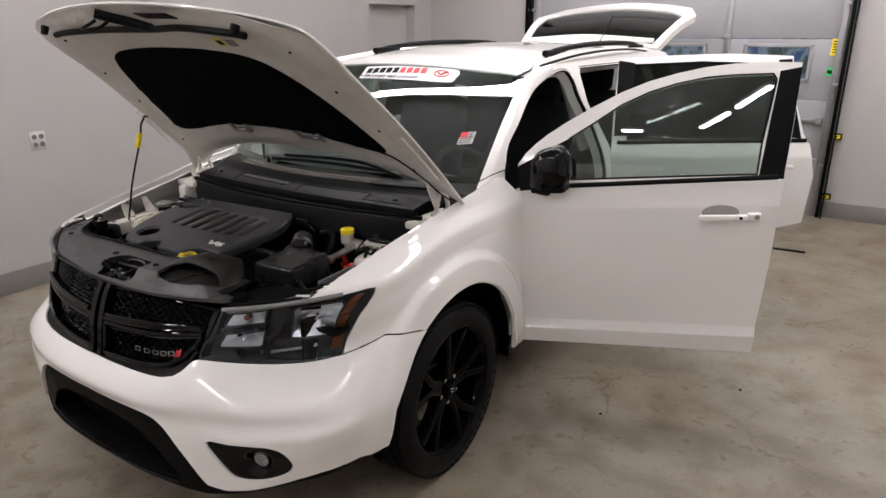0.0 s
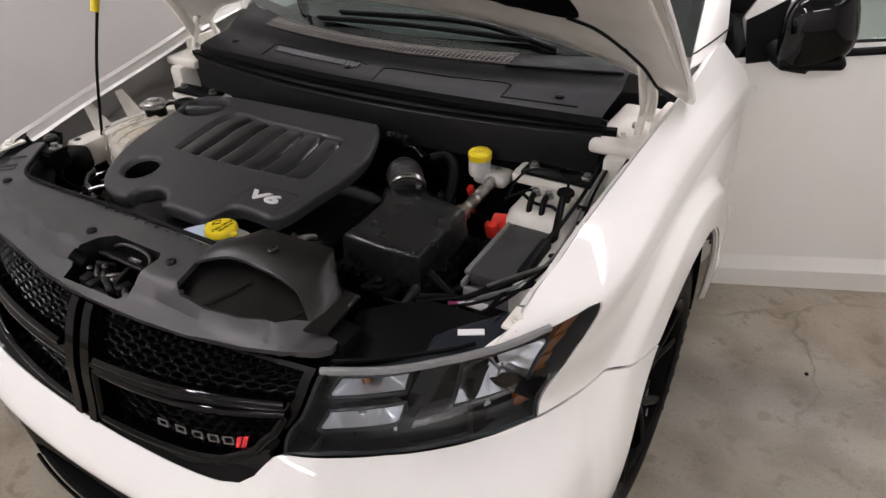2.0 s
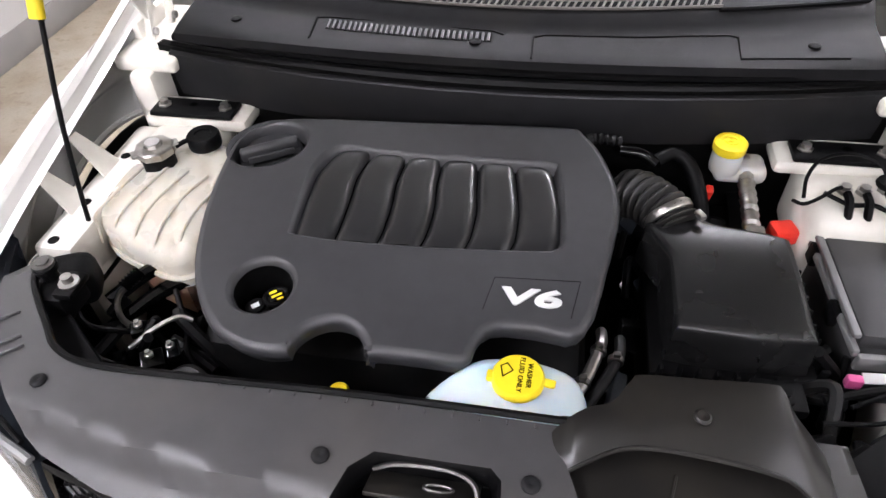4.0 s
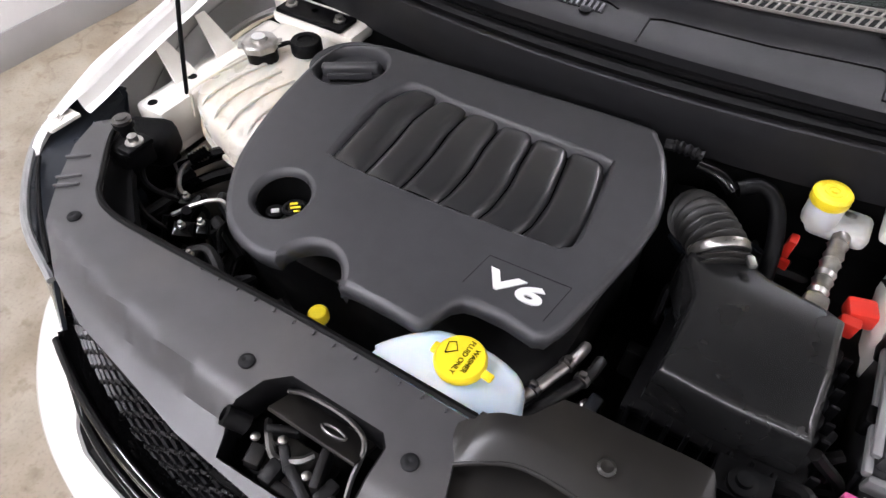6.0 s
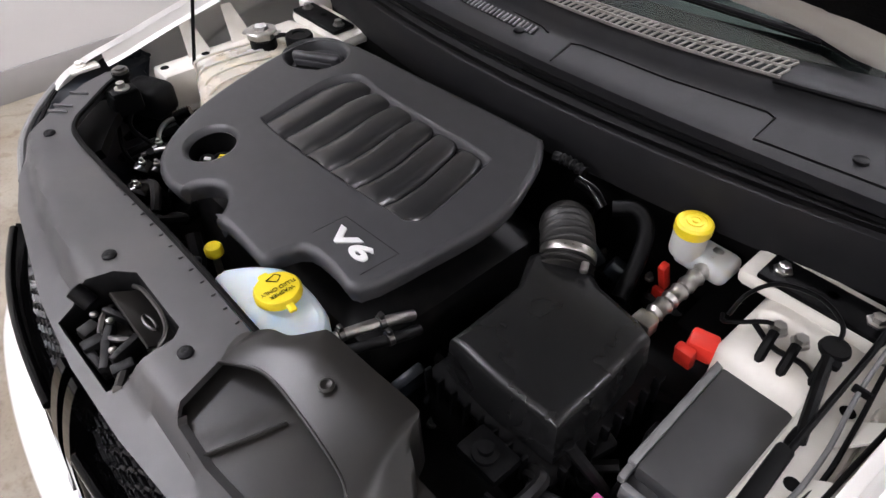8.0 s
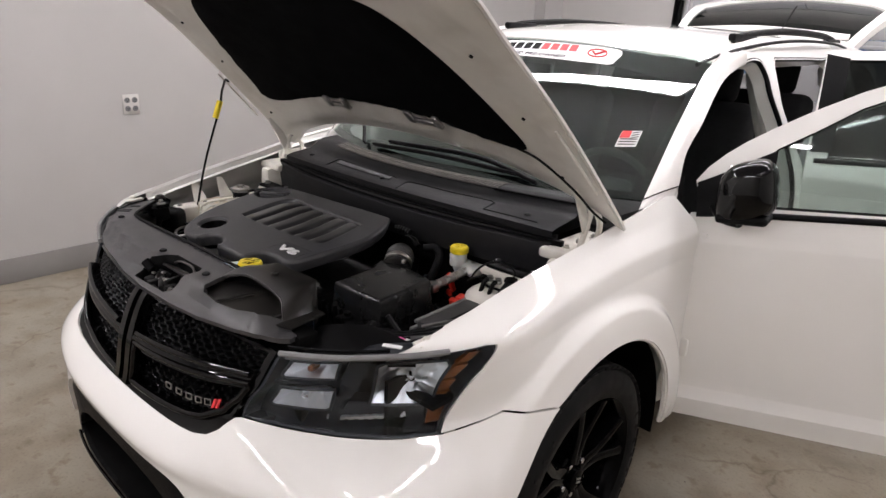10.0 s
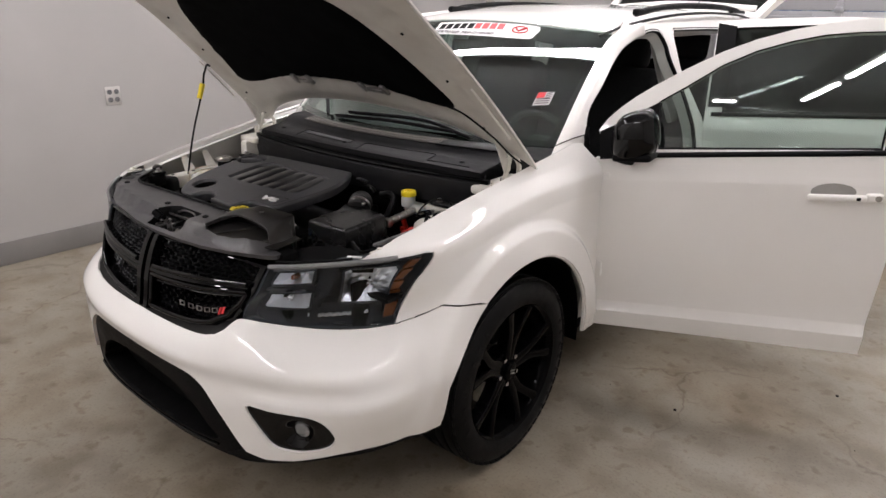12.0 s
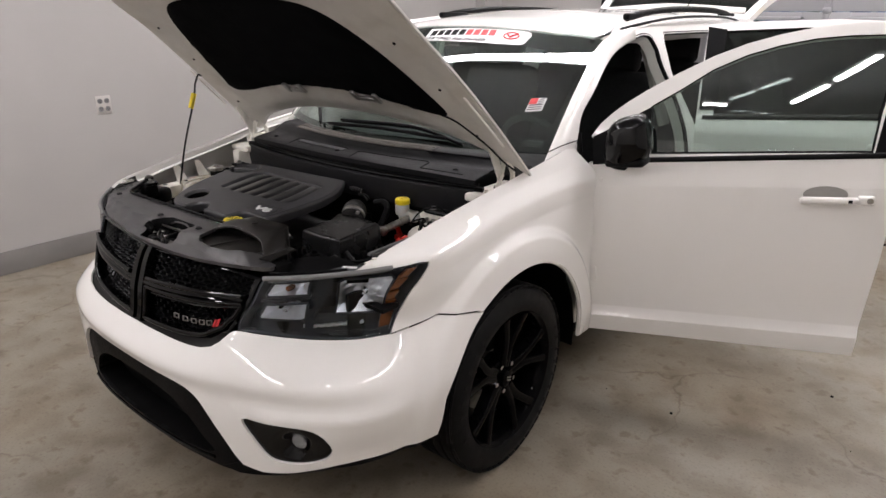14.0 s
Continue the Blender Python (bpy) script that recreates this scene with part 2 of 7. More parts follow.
COVER = material("satin engine cover plastic", (0.036, 0.036, 0.0385), 0.40, vary=0.08, grain=40, bump=0.10, bump_scale=1200, spec=0.42, rough_vary=0.04)
SHROUD = material("grey-black shroud plastic", (0.043, 0.042, 0.044), 0.42, vary=0.10, grain=30, bump=0.15, bump_scale=1000, stain=(0.062, 0.057, 0.054), stain_scale=3, spec=0.60)
DUCT = material("brown-black duct plastic", (0.010, 0.0092, 0.0085), 0.33, vary=0.12, grain=25, stain=(0.018, 0.016, 0.013), stain_scale=4, spec=0.42)
GLOSS = material("gloss black trim", (0.0015, 0.0015, 0.0016), 0.05, vary=0.05, spec=0.26)
RIM = material("gloss black alloy", (0.002, 0.002, 0.0022), 0.05, vary=0.1, spec=0.06)
RUBBER = material("tyre rubber", (0.0036, 0.0036, 0.0038), 0.6, vary=0.2, grain=50, bump=0.3, bump_scale=400, stain=(0.008, 0.0078, 0.0074), stain_scale=6, spec=0.16)
SEAL = material("soft rubber seal", (0.002, 0.002, 0.0022), 0.5, vary=0.15, grain=40, spec=0.11)
FELT = material("black felt pad", (0.0012, 0.0012, 0.0014), 0.95, vary=0.2, grain=80, bump=0.5, bump_scale=300, spec=0.05)
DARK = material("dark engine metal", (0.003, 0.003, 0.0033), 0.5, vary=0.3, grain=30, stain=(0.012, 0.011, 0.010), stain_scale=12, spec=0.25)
STEEL = material("bare steel", (0.45, 0.44, 0.42), 0.35, metal=1.0, vary=0.12, grain=40, stain=(0.25, 0.23, 0.2), stain_scale=15)
CHROME = material("chrome", (0.75, 0.75, 0.76), 0.08, metal=1.0, vary=0.02)
SILVER = material("silver lettering", (0.80, 0.80, 0.79), 0.35, metal=0.2, vary=0.03)
YELLOW = material("yellow plastic", (0.85, 0.66, 0.02), 0.35, vary=0.05, grain=30)
RED = material("red plastic", (0.70, 0.035, 0.02), 0.4, vary=0.06, grain=30)
COOLANT = material("cloudy coolant tank", (0.56, 0.53, 0.455), 0.28, vary=0.05, grain=12, sub=0.4, stain=(0.62, 0.56, 0.45), stain_scale=5)
FLUID = material("coolant seen through the tank", (0.52, 0.33, 0.25), 0.3, vary=0.08, grain=10, sub=0.4, stain=(0.60, 0.50, 0.38), stain_scale=6)
WASHER = material("milky washer tank", (0.72, 0.80, 0.86), 0.3, vary=0.04, grain=12, sub=0.6, stain=(0.45, 0.62, 0.80), stain_scale=4)
MILKY = material("milky reservoir", (0.46, 0.46, 0.44), 0.35, vary=0.05, grain=20, sub=0.5)
FUSE = material("grey box lid", (0.035, 0.035, 0.036), 0.5, vary=0.08, grain=30, bump=0.15, bump_scale=900)
DASH = material("dark dashboard plastic", (0.028, 0.028, 0.028), 0.5, vary=0.1, grain=30)
WEATHERED = material("weathered grey plastic", (0.115, 0.106, 0.093), 0.6, vary=0.12, grain=30)
HOSE = material("dusty rubber hose", (0.016, 0.0155, 0.015), 0.42, vary=0.15, grain=40, stain=(0.03, 0.028, 0.025), stain_scale=9)
COWL = material("grey-black cowl plastic", (0.013, 0.013, 0.014), 0.44, vary=0.10, grain=30, bump=0.15, bump_scale=1000, stain=(0.017, 0.016, 0.015), stain_scale=3, spec=0.09)
GREYEDGE = material("light grey plastic", (0.17, 0.17, 0.17), 0.45, vary=0.1, grain=30)
PINK = material("pink fuse plastic", (0.75, 0.12, 0.35), 0.45)
AMBER = material("amber reflector", (0.20, 0.055, 0.012), 0.2, coat=0.6, vary=0.2, grain=60)
SMOKE = material("smoked lamp housing", (0.017, 0.020, 0.025), 0.30, vary=0.15, grain=20, spec=0.3)
REFLECT = material("lamp reflector", (0.90, 0.91, 0.93), 0.33, metal=1.0, vary=0.05)
WHITEBAR = material("white print", (0.80, 0.80, 0.79), 0.5, vary=0.02)
# print, and sheets whose black stands in for deep shade
BLACKBAR = material("black print and shade fill", (0.0015, 0.0015, 0.0015), 0.6, spec=0.08)
REDBAR = material("red print", (0.60, 0.03, 0.035), 0.5)
CLOTH = material("black seat cloth", (0.007, 0.007, 0.0075), 0.85, vary=0.2, grain=60, spec=0.2)
TRIMGREY = material("grey pillar trim", (0.30, 0.29, 0.27), 0.6, vary=0.06)
WINDSHIELD = glass("windshield glass", (0.90, 1.0, 0.96), 0.82, face=0.085)
SIDEGLASS = glass("green side glass", (0.90, 1.0, 0.96), 0.80, face=0.10)
PRIVACY = glass("privacy glass", (0.9, 1.0, 0.95), 0.16, face=0.03)
LENS = glass("clear lamp lens", (0.96, 0.98, 1.0), 0.93, face=0.02)
AIRBOX = material("satin box plastic", (0.010, 0.010, 0.0102), 0.27, vary=0.08, grain=30, bump=0.05, bump_scale=900, spec=0.42)
WIRE = material("dull dark steel", (0.14, 0.135, 0.13), 0.4, metal=1.0, vary=0.15, grain=40)
MESH = material("black honeycomb plastic", (0.0035, 0.0035, 0.004), 0.28, vary=0.10, grain=40, spec=0.26)
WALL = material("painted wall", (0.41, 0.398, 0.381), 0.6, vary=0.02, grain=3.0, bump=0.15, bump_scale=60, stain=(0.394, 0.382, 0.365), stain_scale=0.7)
SKIRTING = material("grey rubber base", (0.20, 0.19, 0.18), 0.55, vary=0.06, grain=5)
CEILPAINT = material("ceiling paint", (0.45, 0.45, 0.45), 0.8, vary=0.05)
DOORPANEL = material("garage door paint", (0.31, 0.31, 0.315), 0.45, vary=0.03, grain=4, bump=0.1, bump_scale=150)
ALU = material("track metal", (0.30, 0.30, 0.31), 0.4, metal=0.8, vary=0.1)
GREEN = material("green label", (0.05, 0.65, 0.16), 0.5)
OUTLET = material("steel outlet plate", (0.62, 0.60, 0.57), 0.35, metal=0.4, vary=0.03)

# ---- the room ----
WX, WY, EX, SY = -2.77, 5.20, 4.6, -5.2      # left wall, far wall, right wall, wall behind


def room():
    m = bpy.data.materials.new("sealed concrete")
    m.use_nodes = True
    nt, link = m.node_tree, m.node_tree.links.new
    b = nt.nodes["Principled BSDF"]
    co = nt.nodes.new("ShaderNodeTexCoord")

    def tex(kind, scale, detail=None, source=None, **kw):
        n = nt.nodes.new("ShaderNodeTex" + kind)
        n.inputs["Scale"].default_value = scale
        if detail is not None:
            n.inputs["Detail"].default_value = detail
        link(source or co.outputs["Object"], n.inputs["Vector"])
        return n

    def ramp(fac, stops):
        r = nt.nodes.new("ShaderNodeValToRGB")
        while len(r.color_ramp.elements) < len(stops):
            r.color_ramp.elements.new(0.5)
        for e, (p, c) in zip(r.color_ramp.elements, stops):
            e.position, e.color = p, (*c, 1)
        link(fac, r.inputs["Fac"])
        return r.outputs["Color"]

    def mixed(a, c, fac, mode="MIX"):
        x = nt.nodes.new("ShaderNodeMix")
        x.data_type, x.blend_type = "RGBA", mode
        if isinstance(fac, float):
            x.inputs["Factor"].default_value = fac
        else:
            link(fac, x.inputs["Factor"])
        link(a, x.inputs["A"]), link(c, x.inputs["B"])
        return x.outputs["Result"]

    base = ramp(tex("Noise", 0.9, 8.0).outputs["Fac"], ((0.28, (0.205, 0.178, 0.138)), (0.5, (0.255, 0.228, 0.184)), (0.75, (0.290, 0.264, 0.220))))
    blot = ramp(tex("Noise", 3.6, 10.0).outputs["Fac"], ((0.36, (0.80, 0.75, 0.68)), (0.50, (1.0, 1.0, 1.0)), (0.75, (1.06, 1.055, 1.045))))
    speck = ramp(tex("Noise", 90.0, 3.0).outputs["Fac"], ((0.28, (0.82, 0.80, 0.77)), (0.45, (1, 1, 1)), (0.7, (1.04, 1.04, 1.03))))
    dirt = ramp(tex("Noise", 14.0, 9.0).outputs["Fac"], ((0.57, (1, 1, 1)), (0.68, (0.62, 0.54, 0.46))))
    # hairline cracks
    warp = nt.nodes.new("ShaderNodeVectorMath")
    warp.operation = "MULTIPLY_ADD"
    link(tex("Noise", 2.2, 6.0).outputs["Color"], warp.inputs[0])
    warp.inputs[1].default_value = (0.7, 0.7, 0.0)
    link(co.outputs["Object"], warp.inputs[2])
    vor = tex("Voronoi", 0.55, None, warp.outputs[0])
    vor.feature = "DISTANCE_TO_EDGE"
    crack = ramp(vor.outputs["Distance"], ((0.0, (0.62, 0.57, 0.52)), (0.0025, (0.80, 0.76, 0.72)), (0.006, (1, 1, 1))))
    fade = ramp(tex("Noise", 1.7, 2.0).outputs["Fac"], ((0.42, (0, 0, 0)), (0.6, (1, 1, 1))))
    smear = ramp(tex("Noise", 0.75, 5.0).outputs["Fac"], ((0.42, (1, 1, 1)), (0.58, (0.90, 0.80, 0.67)), (0.72, (0.82, 0.72, 0.60))))
    scuff = ramp(tex("Noise", 7.0, 12.0).outputs["Fac"], ((0.38, (0.80, 0.78, 0.75)), (0.52, (1, 1, 1)), (0.70, (1.07, 1.07, 1.06))))
    c = mixed(base, blot, 0.8, "MULTIPLY")
    c = mixed(c, smear, 0.5, "MULTIPLY")
    c = mixed(c, scuff, 0.7, "MULTIPLY")
    c = mixed(c, speck, 1.0, "MULTIPLY")
    c = mixed(c, dirt, 0.7, "MULTIPLY")
    c2 = mixed(c, crack, 1.0, "MULTIPLY")
    c = mixed(c, c2, fade)
    link(c, b.inputs["Base Color"])
    r = nt.nodes.new("ShaderNodeMapRange")
    link(tex("Noise", 2.4, 6.0).outputs["Fac"], r.inputs["Value"])
    r.inputs["From Min"].default_value, r.inputs["From Max"].default_value = 0.3, 0.7
    r.inputs["To Min"].default_value, r.inputs["To Max"].default_value = 0.34, 0.55
    link(r.outputs["Result"], b.inputs["Roughness"])
    bp = nt.nodes.new("ShaderNodeBump")
    bp.inputs["Strength"].default_value, bp.inputs["Distance"].default_value = 0.12, 0.003
    link(tex("Noise", 60.0, 6.0).outputs["Fac"], bp.inputs["Height"])
    link(bp.outputs["Normal"], b.inputs["Normal"])
    fl = part("floor", box((EX - WX + 0.4, WY - SY + 0.4, 0.2), ((EX + WX) / 2, (WY + SY) / 2, -0.1), 0), m, smooth=0)
    tagged(fl, "stained grey sealed concrete floor with hairline cracks", "floor", kind="structure")

    def wall(name, size, at, label):
        return tagged(part(name, box(size, at, 0), BOUNCEWALL, smooth=0), label, "wall", kind="structure")

    h = CEILING
    # left wall with a shallow recess
    y0, y1, z1 = 3.99, 4.86, 2.02
    left = join(box((0.2, y0 - SY, h), (WX - 0.1, (y0 + SY) / 2, h / 2), 0), box((0.2, WY + 0.2 - y1, h), (WX - 0.1, (WY + 0.2 + y1) / 2, h / 2), 0),
                box((0.2, y1 - y0, h - z1), (WX - 0.1, (y0 + y1) / 2, (h + z1) / 2), 0), box((0.06, y1 - y0, z1), (WX - 0.17, (y0 + y1) / 2, z1 / 2), 0))
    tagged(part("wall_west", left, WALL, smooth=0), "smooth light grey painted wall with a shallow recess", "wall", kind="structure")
    # far wall round the overhead door
    gx0, gx1, gz = -1.28, 1.70, 2.75
    far = join(box((gx0 - WX, 0.2, h), ((gx0 + WX) / 2, WY + 0.1, h / 2), 0), box((EX - gx1 + 0.2, 0.2, h), ((EX + 0.2 + gx1) / 2, WY + 0.1, h / 2), 0),
               box((gx1 - gx0, 0.2, h - gz), ((gx1 + gx0) / 2, WY + 0.1, (h + gz) / 2), 0))
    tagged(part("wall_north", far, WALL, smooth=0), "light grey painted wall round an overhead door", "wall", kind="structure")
    wall("wall_east", (0.2, WY - SY + 0.4, h), (EX + 0.1, (WY + SY) / 2, h / 2), "unseen side wall, whitened to bounce light")
    wall("wall_south", (EX - WX + 0.4, 0.2, h), ((EX + WX) / 2, SY - 0.1, h / 2), "unseen wall behind, whitened to bounce light")
    tagged(part("ceiling", box((EX - WX + 0.4, WY - SY + 0.4, 0.2), ((EX + WX) / 2, (WY + SY) / 2, h + 0.1), 0), CEILPAINT, smooth=0), "pale painted flat ceiling", "ceiling", kind="structure")
    # grey base along the walls
    for name, size, at in (("baseboard", (0.012, y0 - SY, 0.155), (WX + 0.006, (y0 + SY) / 2, 0.0775)),
                           ("baseboard", (0.012, WY - y1, 0.155), (WX + 0.006, (WY + y1) / 2, 0.0775)),
                           ("baseboard", (EX - gx1 - 0.1, 0.012, 0.155), ((EX + gx1 + 0.1) / 2, WY - 0.006, 0.0775)),
                           ("baseboard", (gx0 - WX - 0.12, 0.012, 0.155), ((gx0 - 0.12 + WX) / 2, WY - 0.006, 0.0775)),
                           ("baseboard", (0.012, WY - SY, 0.155), (EX - 0.006, (WY + SY) / 2, 0.0775))):
        tagged(part(name, box(size, at, 0.003), SKIRTING, smooth=30), "grey rubber base along the wall", "baseboard", kind="structure")
    # overhead door: sections with two windows
    door = thing("overhead_door", "white sectional overhead garage door with small windows, closed", "garage door", ((gx0 + gx1) / 2, WY + 0.05, 0), kind="structure")
    wins = ((0.02, 0.54), (0.94, 1.49), (-1.0, -0.45))
    z = 0.0
    for k in range(5):
        za, zb = z + 0.004, z + 0.55 - 0.004
        z += 0.55
        geos = []
        if k == 2:
            wz0, wz1, x = 1.29, 1.575, gx0
            for a, c2 in sorted(wins):
                geos.append(box((a - x, 0.05, zb - za), ((a + x) / 2, WY + 0.06, (za + zb) / 2), 0.003))
                geos.append(box((c2 - a, 0.05, wz0 - za), ((a + c2) / 2, WY + 0.06, (za + wz0) / 2), 0.002))
                geos.append(box((c2 - a, 0.05, zb - wz1), ((a + c2) / 2, WY + 0.06, (zb + wz1) / 2), 0.002))
                x = c2
            geos.append(box((gx1 - x, 0.05, zb - za), ((gx1 + x) / 2, WY + 0.06, (za + zb) / 2), 0.003))
        else:
            geos.append(box((gx1 - gx0, 0.05, zb - za), ((gx1 + gx0) / 2, WY + 0.06, (za + zb) / 2), 0.006))
        ob = part("panel", join(*geos), DOORPANEL, door)
        ob.location = -Vector(door.location)
    for a, c2 in wins:
        w, cx = c2 - a, (a + c2) / 2
        fr = join(box((w + 0.05, 0.03, 0.03), (cx, WY + 0.03, 1.59), 0.006), box((w + 0.05, 0.03, 0.03), (cx, WY + 0.03, 1.275), 0.006),
                  box((0.03, 0.03, 0.345), (a - 0.01, WY + 0.03, 1.4325), 0.006), box((0.03, 0.03, 0.345), (c2 + 0.01, WY + 0.03, 1.4325), 0.006))
        ob = part("window_frame", fr, DOORPANEL, door)
        ob.location = -Vector(door.location)
        pane = part("pane", box((w, 0.006, 0.30), (cx, WY + 0.06, 1.4325), 0), LENS, ob)
        pane.visible_shadow = False
    for x in (0.75, -0.3):
        ob = part("hinge_stile", join(box((0.05, 0.02, 2.7), (x, WY + 0.026, 1.36), 0.004), box((0.075, 0.03, 0.05), (x, WY + 0.022, 1.66), 0.008), box((0.075, 0.03, 0.05), (x, WY + 0.022, 1.1), 0.008)), ALU, door)
        ob.location = -Vector(door.location)
    ob = part("bolt_latch", join(box((0.20, 0.03, 0.035), (1.60, WY + 0.02, 0.905), 0.006), box((0.06, 0.05, 0.07), (1.66, WY + 0.01, 0.905), 0.01)), ALU, door, "grey metal slide latch")
    ob.location = -Vector(door.location)
    # tracks either side
    for x, s in ((gx1 + 0.045, 1), (gx0 - 0.045, -1)):
        tr = thing("door_track", "dark metal vertical track of the overhead door", "door track", (x, WY - 0.03, 0), kind="structure")
        ob = part("rail", join(box((0.028, 0.06, 3.0), (x + s * 0.04, WY - 0.035, 1.5), 0.003), box((0.012, 0.10, 3.0), (x + s * 0.075, WY - 0.055, 1.5), 0.002)), BLACK, tr)
        ob.location = -Vector(tr.location)
        ob = part("weatherstrip", box((0.05, 0.03, 2.75), (x - s * 0.015, WY - 0.018, 1.375), 0.004), ALU, tr)
        ob.location = -Vector(tr.location)
        for zz in (0.5, 1.25, 1.95):
            ob = part("bracket", box((0.10, 0.05, 0.03), (x + s * 0.03, WY - 0.03, zz), 0.004), ALU, tr)
            ob.location = -Vector(tr.location)
    # plain daylight beyond the windows
    outside = lamp_glow("outdoor daylight", (0.40, 0.58, 0.90), 0.32)
    ont = outside.node_tree
    ob_, on, orr, oc = (ont.nodes.new("ShaderNode" + k) for k in ("TexCoord", "TexNoise", "ValToRGB", "Mapping"))
    oc.inputs["Scale"].default_value = (3.2, 1.0, 1.6)
    on.inputs["Scale"].default_value, on.inputs["Detail"].default_value = 1.6, 3.0
    for k, (q, colour) in enumerate(((0.36, (0.03, 0.07, 0.16)), (0.46, (0.16, 0.26, 0.55)), (0.54, (0.62, 0.72, 0.80)), (0.62, (0.10, 0.16, 0.10)))):
        e = orr.color_ramp.elements[k] if k < 2 else orr.color_ramp.elements.new(q)
        e.position, e.color = q, (*colour, 1)
    link2 = ont.links.new
    link2(ob_.outputs["Object"], oc.inputs["Vector"]), link2(oc.outputs["Vector"], on.inputs["Vector"]), link2(on.outputs["Fac"], orr.inputs["Fac"])
    link2(orr.outputs["Color"], ont.nodes["Principled BSDF"].inputs["Emission Color"])
    ont.nodes["Principled BSDF"].inputs["Base Color"].default_value = (0.03, 0.04, 0.06, 1)
    sky = part("backdrop", box((9.0, 0.05, 4.0), (0.2, WY + 4.0, 1.6), 0), outside, smooth=0)
    tagged(sky, "bright blurred daylight outside the garage", "backdrop", kind="structure")


def wall_fittings():
    # four-gang socket plate
    s = thing("wall_outlet", "square steel four-socket outlet plate on the wall", "outlet", (WX, 0.298, 1.03))
    part("plate", box((0.008, 0.105, 0.125), (0.004, 0, 0), 0.003), OUTLET, s)
    for y in (-0.024, 0.024):
        for z in (-0.027, 0.027):
            face = part("socket", lathe([(0.0, 0.0), (0.017, 0.0), (0.018, -0.003), (0.018, -0.008)], 20, aim((0.0115, y, z), (1, 0, 0))), GREYEDGE, s)
            for dy in (-0.006, 0.006):
                part("slot", box((0.002, 0.0025, 0.009), (0.012, y + dy, z + 0.003), 0), BLACKBAR, face)
            part("slot", box((0.002, 0.005, 0.005), (0.012, y, z - 0.008), 0), BLACKBAR, face)
    # warning labels and photo-eye boxes at the track
    lab = thing("warning_label", "yellow printed warning label on the door edge", "label", (1.69, WY + 0.028, 1.58))
    part("sticker", box((0.065, 0.002, 0.15), (0, 0, 0), 0), YELLOW, lab)
    for k in range(5):
        part("print_bar", box((0.045, 0.001, 0.008), (0, -0.0022, 0.05 - 0.024 * k), 0), BLACKBAR, lab)
    lab = thing("green_label", "small green round-topped label on the door edge", "label", (1.685, WY + 0.028, 1.36))
    part("sticker", join(box((0.065, 0.002, 0.05), (0, 0, -0.01), 0), lathe([(0.0, 0.001), (0.033, 0.001), (0.033, -0.001)], 20, aim((0, 0, 0.012), (0, -1, 0)))), GREEN, lab)
    for z in (0.785, 0.212):
        eye = thing("photo_eye", "small black and yellow sensor box beside the door track", "sensor", (1.83, WY - 0.03, z))
        part("case", box((0.09, 0.05, 0.055), (0, 0, 0), 0.006), BLACK, eye)
        part("front_label", box((0.055, 0.002, 0.035), (0.005, -0.0265, 0), 0), YELLOW, eye)
        part("lens", lathe([(0, 0.004), (0.008, 0.003), (0.009, 0)], 14, aim((0.0, -0.028, 0), (0, -1, 0))), GLOSS, eye)
    drain = thing("floor_bar", "short black metal bar lying on the concrete", "bar", (1.70, 3.888, 0))
    part("bar", box((0.24, 0.03, 0.012), (0, 0, 0.006), 0.003, (0, 0, 5)), BLACK, drain)
    rng = random.Random(4)
    crumbs = []
    for _ in range(12):
        x, y = rng.uniform(-2.4, 2.6), rng.uniform(-1.6, 3.0)
        r = rng.uniform(0.002, 0.004)
        crumbs.append(lathe([(0, 0.0), (r, 0.0), (r * 0.9, r * 0.8), (0, r)], 6, pose(x, y, 0)))
    crumbs.append(lathe([(0, 0), (0.007, 0), (0.006, 0.005), (0, 0.006)], 8, pose(1.79, 1.318, 0)))
    crumbs.append(lathe([(0, 0), (0.007, 0), (0.006, 0.005), (0, 0.006)], 8, pose(1.27, 0.72, 0)))
    tagged(part("grit", join(*crumbs), BLACKBAR), "scattered dark grit on the concrete floor", "grit", kind="stuff")


def ceiling_lamps():
    glow = lamp_glow("tube light", (1.0, 0.945, 0.975), LAMP_POWER)
    # strips at (-1.5, -1.9) and (0.6, -3.9) are added unseen, as front fill
    rows = [(-0.67, 1.28, 0, 2.42), (1.86, 1.28, 0, 2.42), (2.6, -1.69, 90, 0.62), (2.59, -0.95, 90, 0.62), (-0.4, 3.9, 0, 2.42), (2.2, 3.9, 0, 2.42), (-1.5, -1.9, 90, 2.42), (0.6, -3.9, 0, 2.42), (2.03, -2.19, 0, 0.24)]
    made = {}
    for x, y, turn, length in rows:
        m = pose(x, y, CEILING - 0.34, 0, 0, turn)
        if length in made:
            copy_thing(made[length], m)
            continue
        made[length] = lamp = thing("strip_light", "long white ceiling strip light, lit, two added as unseen fill" if length > 2 else "short white ceiling strip light, lit", "ceiling light", group="ceiling strip lights")
        lamp.matrix_world = m
        w = 0.13 if length > 2 else 0.050
        part("housing", box((length, w + 0.03, 0.05), (0, 0, 0.06), 0.01), WHITEBAR, lamp)
        part("diffuser", box((length - 0.04, w, 0.05), (0, 0, 0.012), 0.015), glow, lamp)
        for sx in (-0.4 * length, 0.4 * length):
            part("hanger", tube([(sx, 0, 0.08), (sx, 0, 0.34)], 0.006, 6, 1), ALU, lamp)


